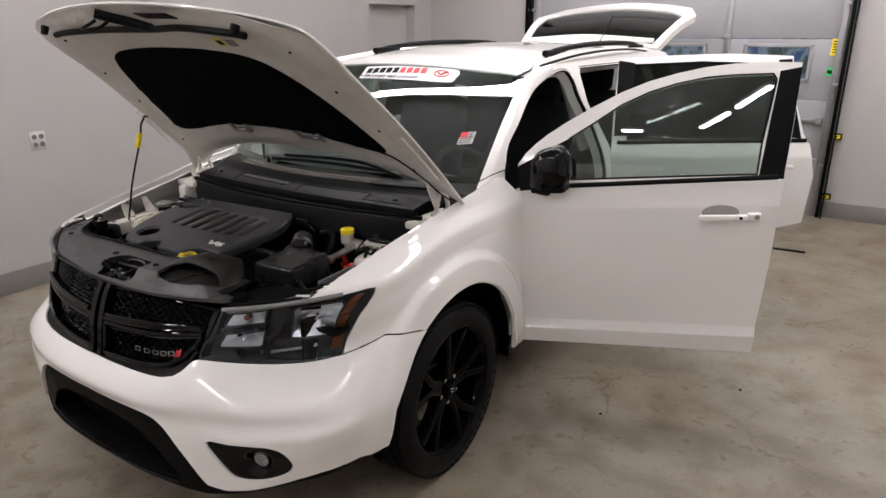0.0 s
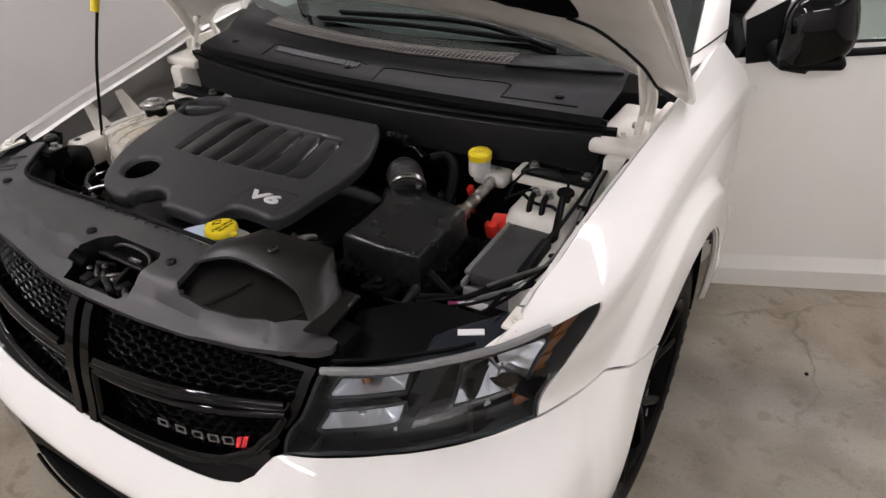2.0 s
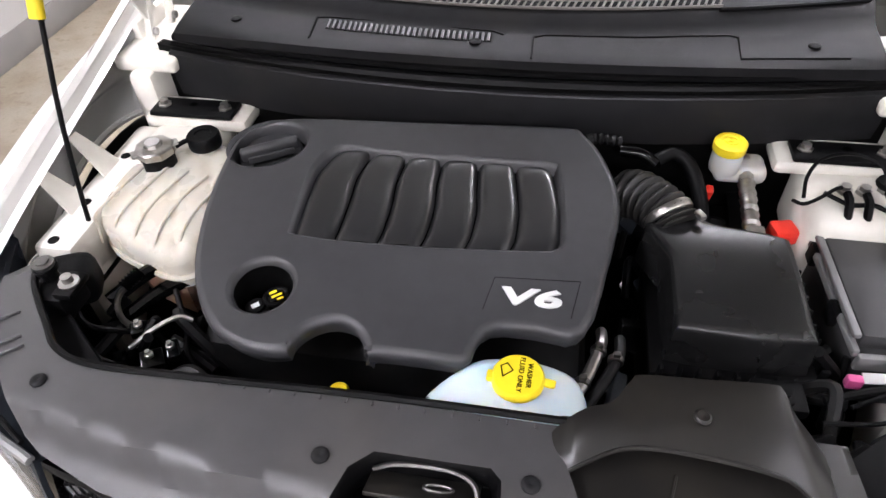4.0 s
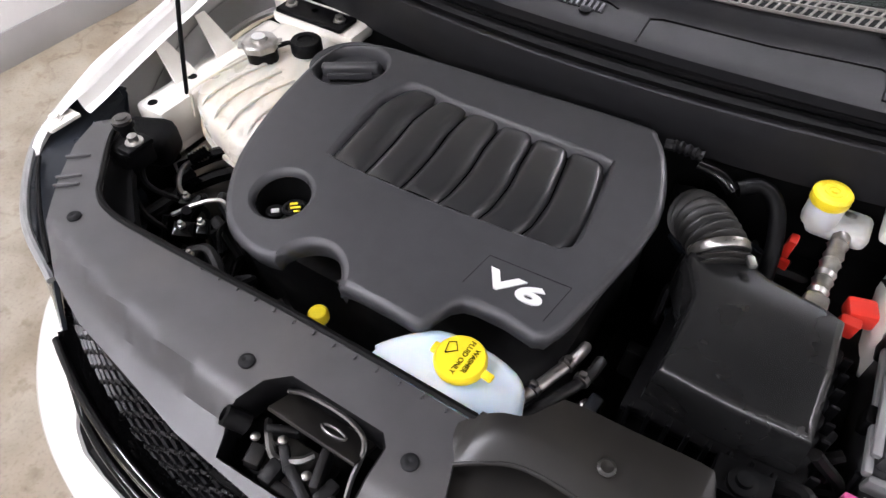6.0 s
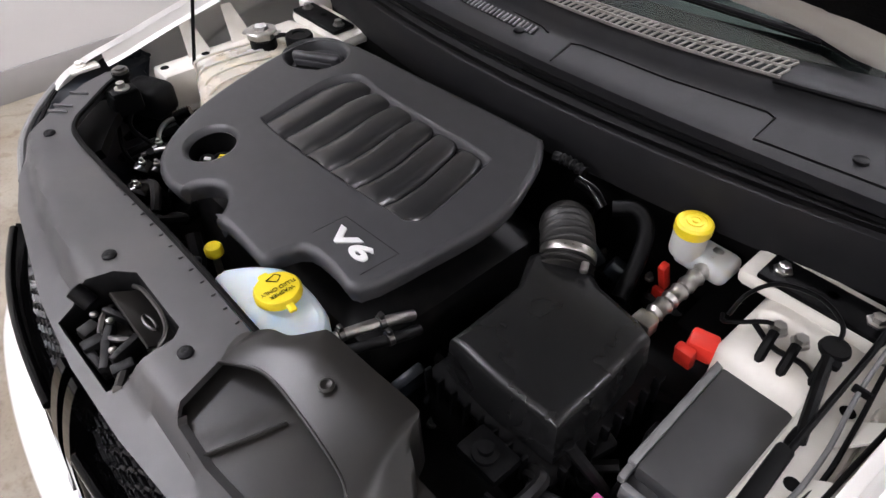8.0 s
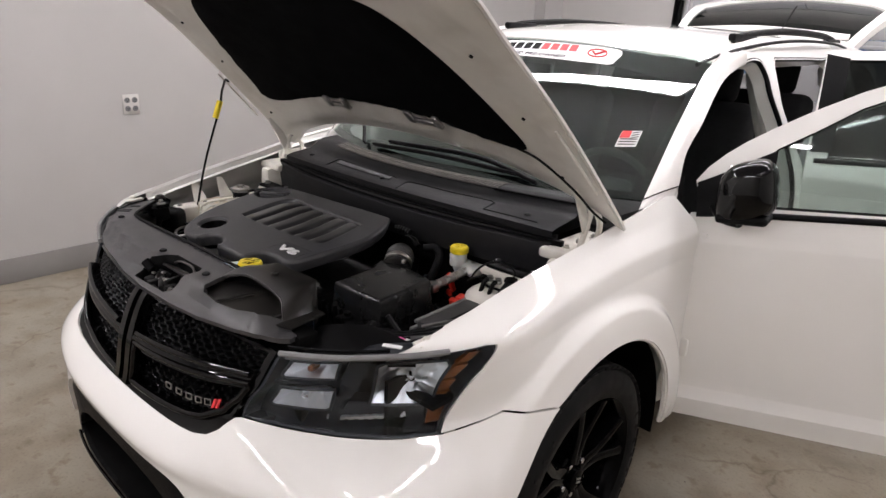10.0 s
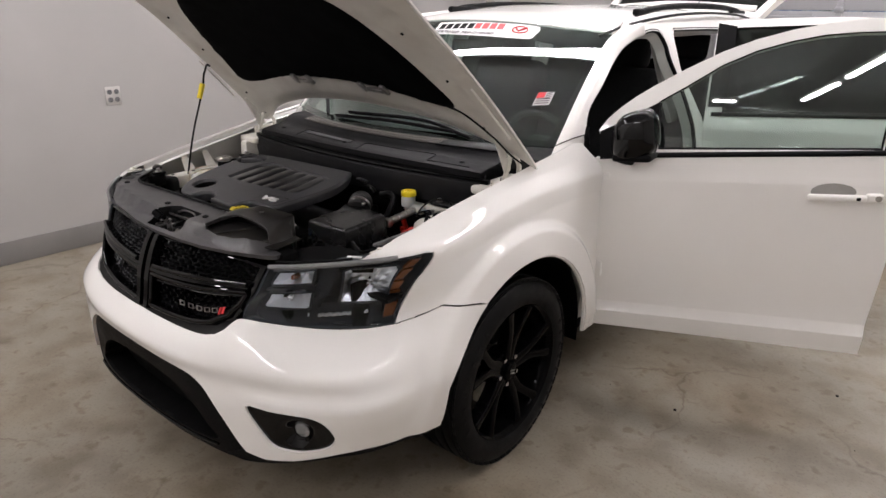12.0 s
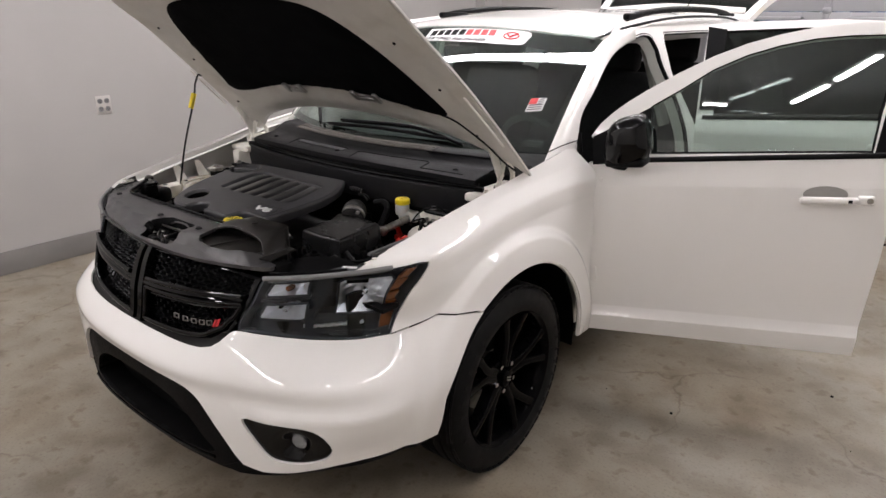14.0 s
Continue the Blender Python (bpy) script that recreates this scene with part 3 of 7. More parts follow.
# ---- the car: body surfaces ----
ROW_SKIRT = [(0, -.962, .24), (.30, -.952, .24), (.525, -.902, .24), (.685, -.795, .27), (.81, -.66, .31), (.885, -.46, .37), (.89, 0, .36), (.89, .45, .36), (.89, .58, .36)]
ROW_FOG = [(0, -.982, .40), (.30, -.970, .40), (.538, -.908, .40), (.712, -.811, .40), (.845, -.66, .42), (.90, -.46, .44), (.905, 0, .44), (.90, .45, .44), (.90, .58, .44)]
ROW_NOSE = [(0, -.978, .56), (.30, -.965, .56), (.536, -.906, .56), (.722, -.813, .56), (.86, -.67, .56), (.912, -.45, .58), (.915, 0, .60), (.905, .45, .58), (.90, .58, .58)]
ROW_LAMP = [(0, -.926, .70), (.27, -.902, .71), (.456, -.85, .755), (.62, -.73, .735), (.76, -.56, .735), (.88, -.38, .77), (.91, 0, .84), (.90, .45, .76), (.90, .58, .74)]
ROW_MID = [(0, -.90, .82), (.27, -.88, .83), (.48, -.81, .84), (.66, -.70, .85), (.80, -.53, .86), (.875, -.36, .88), (.895, 0, .93), (.895, .45, .92), (.90, .58, .90)]
ROW_TOP = [(0, -.855, .92), (.27, -.83, .925), (.50, -.77, .92), (.70, -.67, .95), (.845, -.44, .96), (.86, -.30, .98), (.86, 0, 1.03), (.875, .45, 1.04), (.885, .58, 1.03)]
ROW_EDGE = [(0, -.80, .95), (.27, -.79, .95), (.52, -.72, .95), (.73, -.60, .98), (.765, -.45, 1.005), (.775, -.28, 1.04), (.795, 0, 1.087), (.814, .2, 1.122), (.815, .5, 1.162)]
NET = np.array([ROW_SKIRT, ROW_FOG, ROW_NOSE, ROW_LAMP, ROW_MID, ROW_TOP, ROW_EDGE], float)
NET = np.concatenate([NET[:, 1:2] * [-1, 1, 1], NET], 1)


def smooth_weights(n, ts):
    """How much each of n control points counts at the places ts of a smooth curve through them."""
    out = np.zeros((len(ts), n))
    for k, t in enumerate(ts):
        i = min(max(int(math.floor(t)), 0), n - 2)
        f = t - i
        w = 0.5 * np.array([-f + 2 * f * f - f**3, 2 - 5 * f * f + 3 * f**3, f + 4 * f * f - 3 * f**3, -f * f + f**3])
        for j, c in zip((i - 1, i, i + 1, i + 2), w):
            if j < 0:
                out[k, 0] += 2 * c
                out[k, 1] -= c
            elif j > n - 1:
                out[k, n - 1] += 2 * c
                out[k, n - 2] -= c
            else:
                out[k, j] += c
    return out


FINE = 0.02
SHELL_U, SHELL_V = np.arange(-0.2, 8.4, FINE), np.arange(-0.6, 6.6, FINE)
SHELL = np.einsum("ui,vj,jik->uvk", smooth_weights(10, SHELL_U + 1), smooth_weights(7, SHELL_V), NET)
def bump_at(x, mid, width):
    return np.exp(-(((x - mid) / width) ** 2))


# even out the long flank behind the lamps
KERNEL = bump_at(np.arange(-40, 41) * FINE, 0.0, 0.42)
PADDED = np.concatenate([2 * SHELL[:1] - SHELL[40:0:-1], SHELL, 2 * SHELL[-1:] - SHELL[-2:-42:-1]])
EVEN = sum(k * PADDED[i:i + len(SHELL)] for i, k in enumerate(KERNEL)) / KERNEL.sum()
FLANK = np.clip((SHELL_U - 4.2) / 0.8, 0, 1)[:, None, None]
SHELL = SHELL + (EVEN - SHELL) * FLANK


# shelf below the lamps, and the flared lip round the wheel
SPAN = np.interp(np.abs(SHELL_U), [1.4, 2.3], [0.46, 0.66])[:, None]
SHELF = 0.036 * np.where(SHELL_V[None, :] > 2.45, np.clip(1 - ((SHELL_V[None, :] - 2.45) / SPAN) ** 2, 0, 1), bump_at(SHELL_V, 2.45, 0.26)[None, :])
SHELF += (0.005 * bump_at(SHELL_V, 1.88, 0.12) - 0.006 * bump_at(SHELL_V, 2.12, 0.14))[None, :] * np.clip((SHELL_U - 1.8) / 0.6, 0, 1)[:, None]
SHELF *= np.clip((5 - SHELL_U) / 1.5, 0, 1)[:, None]
LEAN = np.stack([np.clip(SHELL_U / 4, -1, 1), -np.ones_like(SHELL_U), 0 * SHELL_U], 1)
SHELL = SHELL + SHELF[..., None] * (LEAN / np.linalg.norm(LEAN, axis=1)[:, None])[:, None, :]
WHEEL_R = np.hypot(SHELL[..., 1] - 0.02, SHELL[..., 2] - 0.36)
FLARE = np.clip((WHEEL_R - 0.548) / 0.042, 0, 1)
FLARE = 1 - FLARE * FLARE * (3 - 2 * FLARE)
SHELL[..., 0] += 0.025 * FLARE * np.clip(SHELL_U - 4, 0, 1)[:, None] * np.clip(9.2 - SHELL_U, 0, 1)[:, None]
CREASE = np.clip(1 - np.sqrt((SHELL_V - 4.93) ** 2 + 0.05 ** 2) / 0.62, 0, 1)
SHELL[..., 0] += 0.013 * CREASE[None, :] * np.clip((SHELL_U - 4.3) / 1.2, 0, 1)[:, None]
NORMAL = np.cross(np.gradient(SHELL, axis=0), np.gradient(SHELL, axis=1))
NORMAL /= np.linalg.norm(NORMAL, axis=-1)[..., None] + 1e-12


def shell(u, v, sink=0.0):
    """The front body from the nose (u = 0) round to the door (u = 8), from the skirt (v = 0) to the hood gap (v = 6); u < 0 is the other side."""
    s, w = (-1, -u) if u < 0 else (1, u)
    a, b = (w - SHELL_U[0]) / FINE, (v - SHELL_V[0]) / FINE
    i, j = min(max(int(a), 0), len(SHELL_U) - 2), min(max(int(b), 0), len(SHELL_V) - 2)
    a, b = a - i, b - j

    def blend(T):
        return (T[i, j] * (1 - b) + T[i, j + 1] * b) * (1 - a) + (T[i + 1, j] * (1 - b) + T[i + 1, j + 1] * b) * a

    p = blend(SHELL)
    if sink:
        p = p - sink * blend(NORMAL)
    return p * [s, 1, 1]


def ease(t):
    t = min(1.0, max(0.0, t))
    return t * t * (3 - 2 * t)


def wheel_cut(u0, u1, n=26, r=0.463):
    """Where the wheel opening crosses the body surface, from u0 to u1, as (u, v)."""
    out = []
    for u in np.linspace(u0, u1, n):
        lo, hi = 0.0, 4.5
        for _ in range(26):
            mid = (lo + hi) / 2
            p = shell(u, mid)
            reach = r + (0.030 * ease((0.66 - p[2]) / 0.22) if p[1] < 0 else 0.0)
            lo, hi = (lo, mid) if math.hypot(p[1] - 0.02, p[2] - 0.36) > reach else (mid, hi)
        out.append((u, (lo + hi) / 2))
    return out


def side_x(z):
    """Half the car's width at a height: sill, bulged flank and the lean of the windows."""
    zs = np.clip(z + np.linspace(-.05, .05, 9), .30, 1.66)
    return float(np.mean(np.interp(zs, [.30, .38, .50, .56, .80, 1.02, 1.10, 1.30, 1.50, 1.60, 1.66], [.86, .885, .895, .905, .915, .905, .885, .82, .735, .675, .60])))


def side(y, z):
    tuck = 0.10 * max(0.0, (y - 3.2) / 0.7) ** 2
    near = ease((0.80 - y) / 0.32)
    tuck += near * (0.048 * ease((z - 0.98) / 0.14) + 0.055 * ease((1.17 - z) / 0.12))
    return (side_x(z) - tuck, y, z)



# ---- the car: outside ----
car = thing("car", "white crossover, black wheels, hood and doors open, on concrete", "car")
HINGE_Y, HINGE_Z, HOOD_UP = 0.17, 1.125, radians(50.0)


def hood_point(x, y, off=0.0):
    """The hood's skin: shaped as if shut, then swung up on its hinges. off: outwards."""
    z = HINGE_Z - 0.01 + 0.1716 * (y - 0.19) + 0.045 * (1 - (x / 0.77) ** 2) + 0.02 * math.sin(math.pi * min(1, max(0, (y + 0.86) / 1.05)))
    z -= 0.9 * max(0.0, -0.80 - y) ** 1.5 + 2.0 * max(0.0, abs(x) - 0.70) ** 2
    dy, dz = y - HINGE_Y, z + off - HINGE_Z
    c, s = math.cos(HOOD_UP), math.sin(HOOD_UP)
    return (1.037 * x + 0.024 * min(1.0, abs(x) / 0.7), HINGE_Y + 0.012 + dy * c + dz * s, HINGE_Z + 0.006 - dy * s + dz * c)


def both(half):
    """A closed outline from its right half, which runs from the centre line back to it."""
    return list(half) + [(-x, y) for x, y in reversed(half) if abs(x) > 1e-6]


def hood():
    half = [(0, -.955), (.25, -.94), (.45, -.905), (.62, -.855), (.710, -.79), (.735, -.68), (.737, -.55), (.765, -.30), (.785, 0), (.79, .15), (.765, .185), (.70, .15), (.60, .085), (.40, .02), (.2, -.008), (0, -.015)]
    line = [tuple(p) for p in spline(both(half), 4, True)]
    ob = part("hood", sheet(hood_point, line, step=0.05, thick=0.006), PAINT, car, "white hood propped open, bare paint outside")
    inner = [tuple(p) for p in grown(line, -0.012)]
    rim = np.array(finer(inner, 0.01))

    def under(x, y):
        d = float(np.min(np.hypot(rim[:, 0] - x, rim[:, 1] - y)))
        drop = 0.010 + 0.022 * min(1.0, d / 0.05) ** 2
        ax = abs(x)
        drop -= 0.014 * math.exp(-((ax - 0.655 - 0.06 * (y + 0.4)) / 0.035) ** 2) * (1 if -0.62 < y < 0.0 else 0.0)   # channel beside the pad
        drop += 0.012 * math.exp(-((y + 0.81 + 0.06 * ax * ax) / 0.035) ** 2)                                           # front beam
        return hood_point(x, y, -drop)

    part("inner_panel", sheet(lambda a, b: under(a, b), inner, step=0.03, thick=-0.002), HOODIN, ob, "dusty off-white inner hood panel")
    padh = [(0, -.70), (.2, -.695), (.36, -.67), (.45, -.60), (.52, -.46), (.575, -.28), (.600, -.165), (.57, -.135), (.47, -.14), (.25, -.185), (0, -.197)]
    pad = [tuple(p) for p in spline(both(padh), 4, True)]
    edge = np.array(finer(pad, 0.01))

    def felt(x, y):
        d = float(np.min(np.hypot(edge[:, 0] - x, edge[:, 1] - y)))
        return hood_point(x, y, -0.033 - 0.016 * min(1.0, d / 0.025))

    part("insulation_pad", sheet(felt, pad, step=0.045, thick=-0.006), FELT, ob, "black felt insulation pad")
    for x, w in ((-0.12, 0.045), (0.27, 0.055)):
        g = []
        for dx in (-w, w):
            g.append(moved(box((0.025, 0.05, 0.012), (0, 0, 0), 0.004), hood_frame(x + dx, -0.20, -0.055)))
        g.append(moved(box((2 * w, 0.02, 0.01), (0, 0, 0), 0.004), hood_frame(x, -0.185, -0.053)))
        part("bracket", join(*g), STEEL, ob)
    # braces, striker and prints at the front
    path = [hood_point(x, y, -0.056) for x, y in ((-.50, -.815), (-.40, -.825), (-.15, -.83), (.10, -.83), (.27, -.845), (.47, -.825), (.52, -.815))]
    part("release_bar", tube(path, 0.011, 8), BLACK, ob, "black tube across the hood's front")
    part("release_bar", tube([hood_point(x, y, -0.050) for x, y in ((.10, -.83), (.04, -.875), (-.01, -.945))], 0.016, 8), BLACK, ob)
    loop = [hood_point(x, y, -o) for x, y, o in ((-.13, -.885, .045), (-.145, -.89, .085), (-.11, -.90, .10), (-.07, -.90, .10), (-.05, -.89, .085), (-.06, -.88, .045))]
    part("striker", tube(loop, 0.0055, 8), BLACK, ob, "black wire hood striker")
    for x in (-.50, .52):
        part("bump_stop", moved(lathe([(0, -0.02), (.012, -0.02), (.014, 0), (.014, .01), (0, .012)], 14), hood_frame(x, -0.855, -0.05)), BLACK, ob)
    part("label_slot", moved(box((0.17, 0.045, 0.004), (0, 0, 0), 0.0015), hood_frame(0.22, -0.905, -0.040)), BLACKBAR, ob)
    tag = part("caution_label", moved(box((0.035, 0.04, 0.002), (0, 0, 0), 0), hood_frame(0.345, -0.765, -0.050)), YELLOW, ob)
    part("print_bar", moved(box((0.024, 0.022, 0.002), (0, 0, 0), 0), hood_frame(0.347, -0.763, -0.052)), BLACKBAR, tag)
    for k in range(4):
        part("print_bar", moved(box((0.045, 0.003, 0.002), (0, 0, 0), 0), hood_frame(0.40, -0.752 - 0.008 * k, -0.050)), SHROUD, ob)
    for x, y in ((-.60, -.55), (-.63, -.35), (.60, -.72), (.63, -.52), (.66, -.30), (-.55, -.76), (.67, -.05), (-.67, -.05)):
        part("access_hole", moved(lathe([(0, 0), (.005, 0), (.005, .004)], 12), hood_frame(x, y, -0.037)), BLACKBAR, ob)
    # washer hose clipped under the edge
    part("washer_hose", tube([hood_point(x, y, -o) for x, y, o in ((.585, -.17, .05), (.64, -.13, .046), (.70, -.02, .045), (.72, .08, .04), (.74, .14, .03))], 0.0035, 7), SEAL, ob)
    # edge seals near the hinges
    for s in (-1, 1):
        part("edge_seal", tube([hood_point(s * x, y, -.03) for x, y in ((.745, -.28), (.76, -.15), (.772, -.03))], 0.004, 7), HOODIN, ob)


def hood_frame(x, y, off):
    """A pose on the hood whose z axis points out of its skin."""
    p = Vector(hood_point(x, y, off))
    a = (Vector(hood_point(x + 0.01, y, off)) - p).normalized()
    b = (Vector(hood_point(x, y + 0.01, off)) - p).normalized()
    n = a.cross(b).normalized()
    b = n.cross(a)
    return Matrix.Translation(p) @ Matrix((a, b, n)).transposed().to_4x4()


def front_end():
    arch = wheel_cut(4.98, 5.43, 12)
    right = [(5.43, 2.68), (5.23, 2.82), (4.89, 3.04), (4.55, 3.02), (4.21, 2.98), (3.79, 2.99), (2.88, 3.06), (2.01, 3.05), (1.93, 3.03), (1.74, 2.88), (1.57, 2.82), (1.34, 2.81), (1.01, 2.84), (0.5, 2.88), (0, 2.90)]
    intake = [tuple(p) for p in spline([(0, 2.13), (.35, 2.12), (.75, 2.11), (1.02, 2.07), (1.20, 1.97), (1.36, 1.77), (1.58, 1.32), (1.77, .90), (1.90, .68)], 4)]
    bottom = intake + [(2.22, .58), (2.69, .60), (3.06, .67), (3.41, .73), (3.8, .72), (4.2, .62), (4.7, .40), (4.98, .22)]
    ring_line = bottom + arch[1:-1] + right
    line = ring_line + [(-u, v) for u, v in reversed(ring_line) if u > 1e-6]
    fog = [tuple(p) for p in spline([(1.96, 1.77), (2.32, 1.78), (2.68, 1.77), (2.98, 1.73), (3.20, 1.57), (3.33, 1.24), (3.25, .98), (2.97, .88), (2.66, .88), (2.36, .97), (2.13, 1.33)], 3, True)]
    fog_r = [(-u, v) for u, v in fog]
    ob = part("front_bumper", sheet(shell, line, (fog, fog_r), 0.08, 0.012), PAINT, car, "white front bumper")
    # lower intake: black surround round a deep dark opening
    rim_line = intake + [(1.84, .44), (1.52, .39), (1.0, .41), (0.5, .38), (0, .37)]
    rim_line = rim_line + [(-u, v) for u, v in reversed(rim_line) if u > 1e-6]
    inner = [tuple(p) for p in spline([(0, 1.72), (.35, 1.70), (.72, 1.61), (1.02, 1.33), (1.22, .98), (1.38, .74), (1.34, .66), (1.15, .62), (.5, .56), (0, .54)], 3)]
    inner = inner + [(-u, v) for u, v in reversed(inner) if u > 1e-6]
    part("intake_surround", sheet(lambda u, v: shell(u, v, 0.014), [tuple(p) for p in grown(rim_line, 0.03)], (inner,), 0.08, 0.012), BLACK, ob, "textured black intake surround")
    loop = finer(inner, 0.06)
    n = len(loop)
    vs = [tuple(shell(u, v, d)) for d in (0.016, 0.05, 0.15) for u, v in loop]
    fs = [(k * n + i, k * n + (i + 1) % n, (k + 1) * n + (i + 1) % n, (k + 1) * n + i) for k in range(2) for i in range(n)]
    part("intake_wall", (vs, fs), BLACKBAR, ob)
    # black sheet closes the opening, painting the shade of its depth
    part("intake_shade", sheet(lambda u, v: shell(u, v, 0.10), inner, (), 0.15, 0), BLACKBAR, ob)
    part("intake_lip", tube([shell(u, .50 + .07 * abs(u), 0.006) for u in np.linspace(-1.40, 1.40, 18)], 0.005, 6, 1), GLOSS, ob)
    lip = [(1.50, .42), (1.88, .70), (2.22, .61), (2.69, .63), (3.06, .70), (3.41, .76), (3.8, .75), (4.2, .65), (4.85, .36)]
    low = [(4.9, -.05), (4.2, .30), (3.4, .53), (2.7, .48), (2.1, .42), (1.8, .38)]
    for s in (-1, 1):
        g = sheet(lambda u, v: shell(u, v, 0.010), lip + low, (), 0.1, 0.02)
        part("lower_spoiler", g if s > 0 else mirrored(g), BLACK, ob, "textured black lower spoiler")
    for s, hole in ((1, fog), (-1, fog_r)):
        bez = part("fog_bezel", sheet(lambda u, v: shell(u, v, 0.008 + 0.045 * max(0, 1 - math.hypot((abs(u) - 2.75) / 0.30, (v - 1.29) / 0.36))), [tuple(p) for p in grown(hole, 0.02)], (), 0.06, 0.01), GLOSS, ob, "black fog lamp bezel")
        c = Vector(shell(s * 2.75, 1.29, 0.040))
        lampbody = part("fog_lamp", lathe([(0.046, 0.0), (0.044, 0.014), (0.037, 0.010), (0.034, -0.01)], 28, aim(c, (0.35 * s, -1, 0))), GLOSS, bez)
        part("reflector", lathe([(0.034, 0.004), (0.026, -0.008), (0.0, -0.016)], 24, aim(c, (0.35 * s, -1, 0))), REFLECT, bez)
        part("lens", lathe([(0.0, 0.010), (0.020, 0.009), (0.035, 0.004)], 24, aim(c, (0.35 * s, -1, 0))), LENS, bez)
    # grille
    outer = [(0, 5.25), (.6, 5.25), (1.2, 5.2), (1.75, 5.12), (1.98, 5.0), (1.98, 4.2), (1.97, 3.25), (1.91, 3.03), (1.74, 2.88), (1.55, 2.82), (1.34, 2.81), (1.01, 2.84), (.5, 2.88), (0, 2.90)]
    outer = outer + [(-u, v) for u, v in reversed(outer) if u > 1e-6]
    cells = []
    for s in (-1, 1):
        up = [(s * .15, 5.08), (s * .9, 5.08), (s * 1.6, 5.03), (s * 1.90, 4.90), (s * 1.90, 4.24), (s * 1.0, 4.15), (s * .15, 4.11)]
        dn = [(s * .15, 3.93), (s * 1.0, 3.95), (s * 1.88, 4.02), (s * 1.89, 3.5), (s * 1.76, 3.14), (s * 1.4, 3.02), (s * .9, 3.03), (s * .15, 3.06)]
        cells += [up, dn]
    g = part("grille", sheet(lambda u, v: shell(u, v, 0.006), outer, cells, 0.07, 0.03), GLOSS, car, "gloss black cross-bar grille")
    # black sheet behind the mesh serves as the shade within the grille
    part("grille_shade", sheet(lambda u, v: shell(u, v, 0.05), [tuple(p) for p in grown(outer, -0.03)], (), 0.2, 0.004), BLACKBAR, g)
    # hexagon mesh behind the bars
    tiles = []
    for cell in cells:
        lo, hi = np.min(cell, 0), np.max(cell, 0)
        row = 0
        v = lo[1] + 0.05
        deep = 0.024 if lo[1] > 4.0 else 0.040
        while v < hi[1]:
            u = lo[0] + (0.0 if row % 2 else 0.0725)
            while u < hi[0]:
                if inside(cell, [(u, v)])[0]:
                    p = Vector(shell(u, v, deep))
                    a = (Vector(shell(u + 0.02, v, deep)) - p).normalized()
                    b = (Vector(shell(u, v + 0.02, deep)) - p).normalized()
                    n = a.cross(b).normalized()
                    b = n.cross(a)
                    vs = []
                    for grow, o in ((1.0, -0.014), (1.0, 0.006), (0.80, 0.009), (0.62, -0.010)):
                        for x, y in ((0, -.0118), (.0186, -.0058), (.0186, .0058), (0, .0118), (-.0186, .0058), (-.0186, -.0058)):
                            vs.append(tuple(p + a * (x * grow) + b * (y * grow) + n * o))
                    fs = [(i * 6 + k, i * 6 + (k + 1) % 6, i * 6 + 6 + (k + 1) % 6, i * 6 + 6 + k) for i in range(3) for k in range(6)] + [tuple(range(18, 24))]
                    tiles.append((vs, fs))
                u += 0.145
            v += 0.118
            row += 1
    tagged(part("grille_mesh", join(*tiles), MESH, g, "black honeycomb mesh", smooth=25), kind="stuff")
    # rounded gloss frames round the lower openings
    for cell in cells[1::2]:
        loop = finer(cell, .10)
        part("cell_frame", tube([shell(u, v, -0.001) for u, v in loop + loop[:1]], 0.009, 10, 1), GLOSS, g)
    # raised cross bars with their bright edges
    for s in (-1, 1):
        flip = mirrored if s < 0 else (lambda q: q)
        bar = [(.13, 4.00), (.9, 4.05), (1.88, 4.12), (1.90, 4.30), (.9, 4.22), (.13, 4.17)]
        part("cross_bar", flip(sheet(lambda u, v: shell(u, v, -0.008 - 0.004 * math.sin(math.pi * min(1, max(0, (v - 3.98) / .14)))), bar, (), 0.05, 0.03)), GLOSS, g)
        part("bar_edge", flip(tube([shell(u, 4.16 + 0.05 * u, -0.010) for u in np.linspace(.2, 1.86, 14)], 0.008, 10, 1)), GLOSS, g)
        part("cross_bar", flip(tube([shell(u, 3.76 + 0.06 * u, 0.010) for u in np.linspace(.15, 1.9, 12)], 0.006, 8, 1)), GLOSS, g)
        blade = [(.045, 2.95), (.125, 2.95), (.135, 3.9), (.135, 4.2), (.120, 5.12), (.040, 5.12)]
        part("upright_bar", flip(sheet(lambda u, v: shell(u, v, -0.012), blade, (), 0.06, 0.035)), GLOSS, g)
    # name plate: plain bars where the maker's letters stand
    def on_grille(u, v):
        p = Vector(shell(u, v, 0.002))
        a = (Vector(shell(u + .04, v - .004, 0.002)) - p).normalized()
        b = (Vector(shell(u, v + .02, 0.002)) - p).normalized()
        n = a.cross(b).normalized()
        return Matrix.Translation(p) @ Matrix((a, n.cross(a), n)).transposed().to_4x4()

    for k in range(5):
        m = on_grille(0.757 + 0.167 * k, 3.40 - 0.025 * k)
        part("badge_bar", moved(join(box((0.024, 0.0024, 0.003), (0, 0.0068, 0), 0.0008), box((0.024, 0.0024, 0.003), (0, -0.0068, 0), 0.0008), box((0.0032, 0.0136, 0.003), (-0.0104, 0, 0), 0.0008), box((0.0032, 0.0136, 0.003), (0.0104, 0, 0), 0.0008)), m), STEEL, g)
    for k in range(2):
        slant = box((0.010, 0.022, 0.004), (0, 0, 0), 0.001)
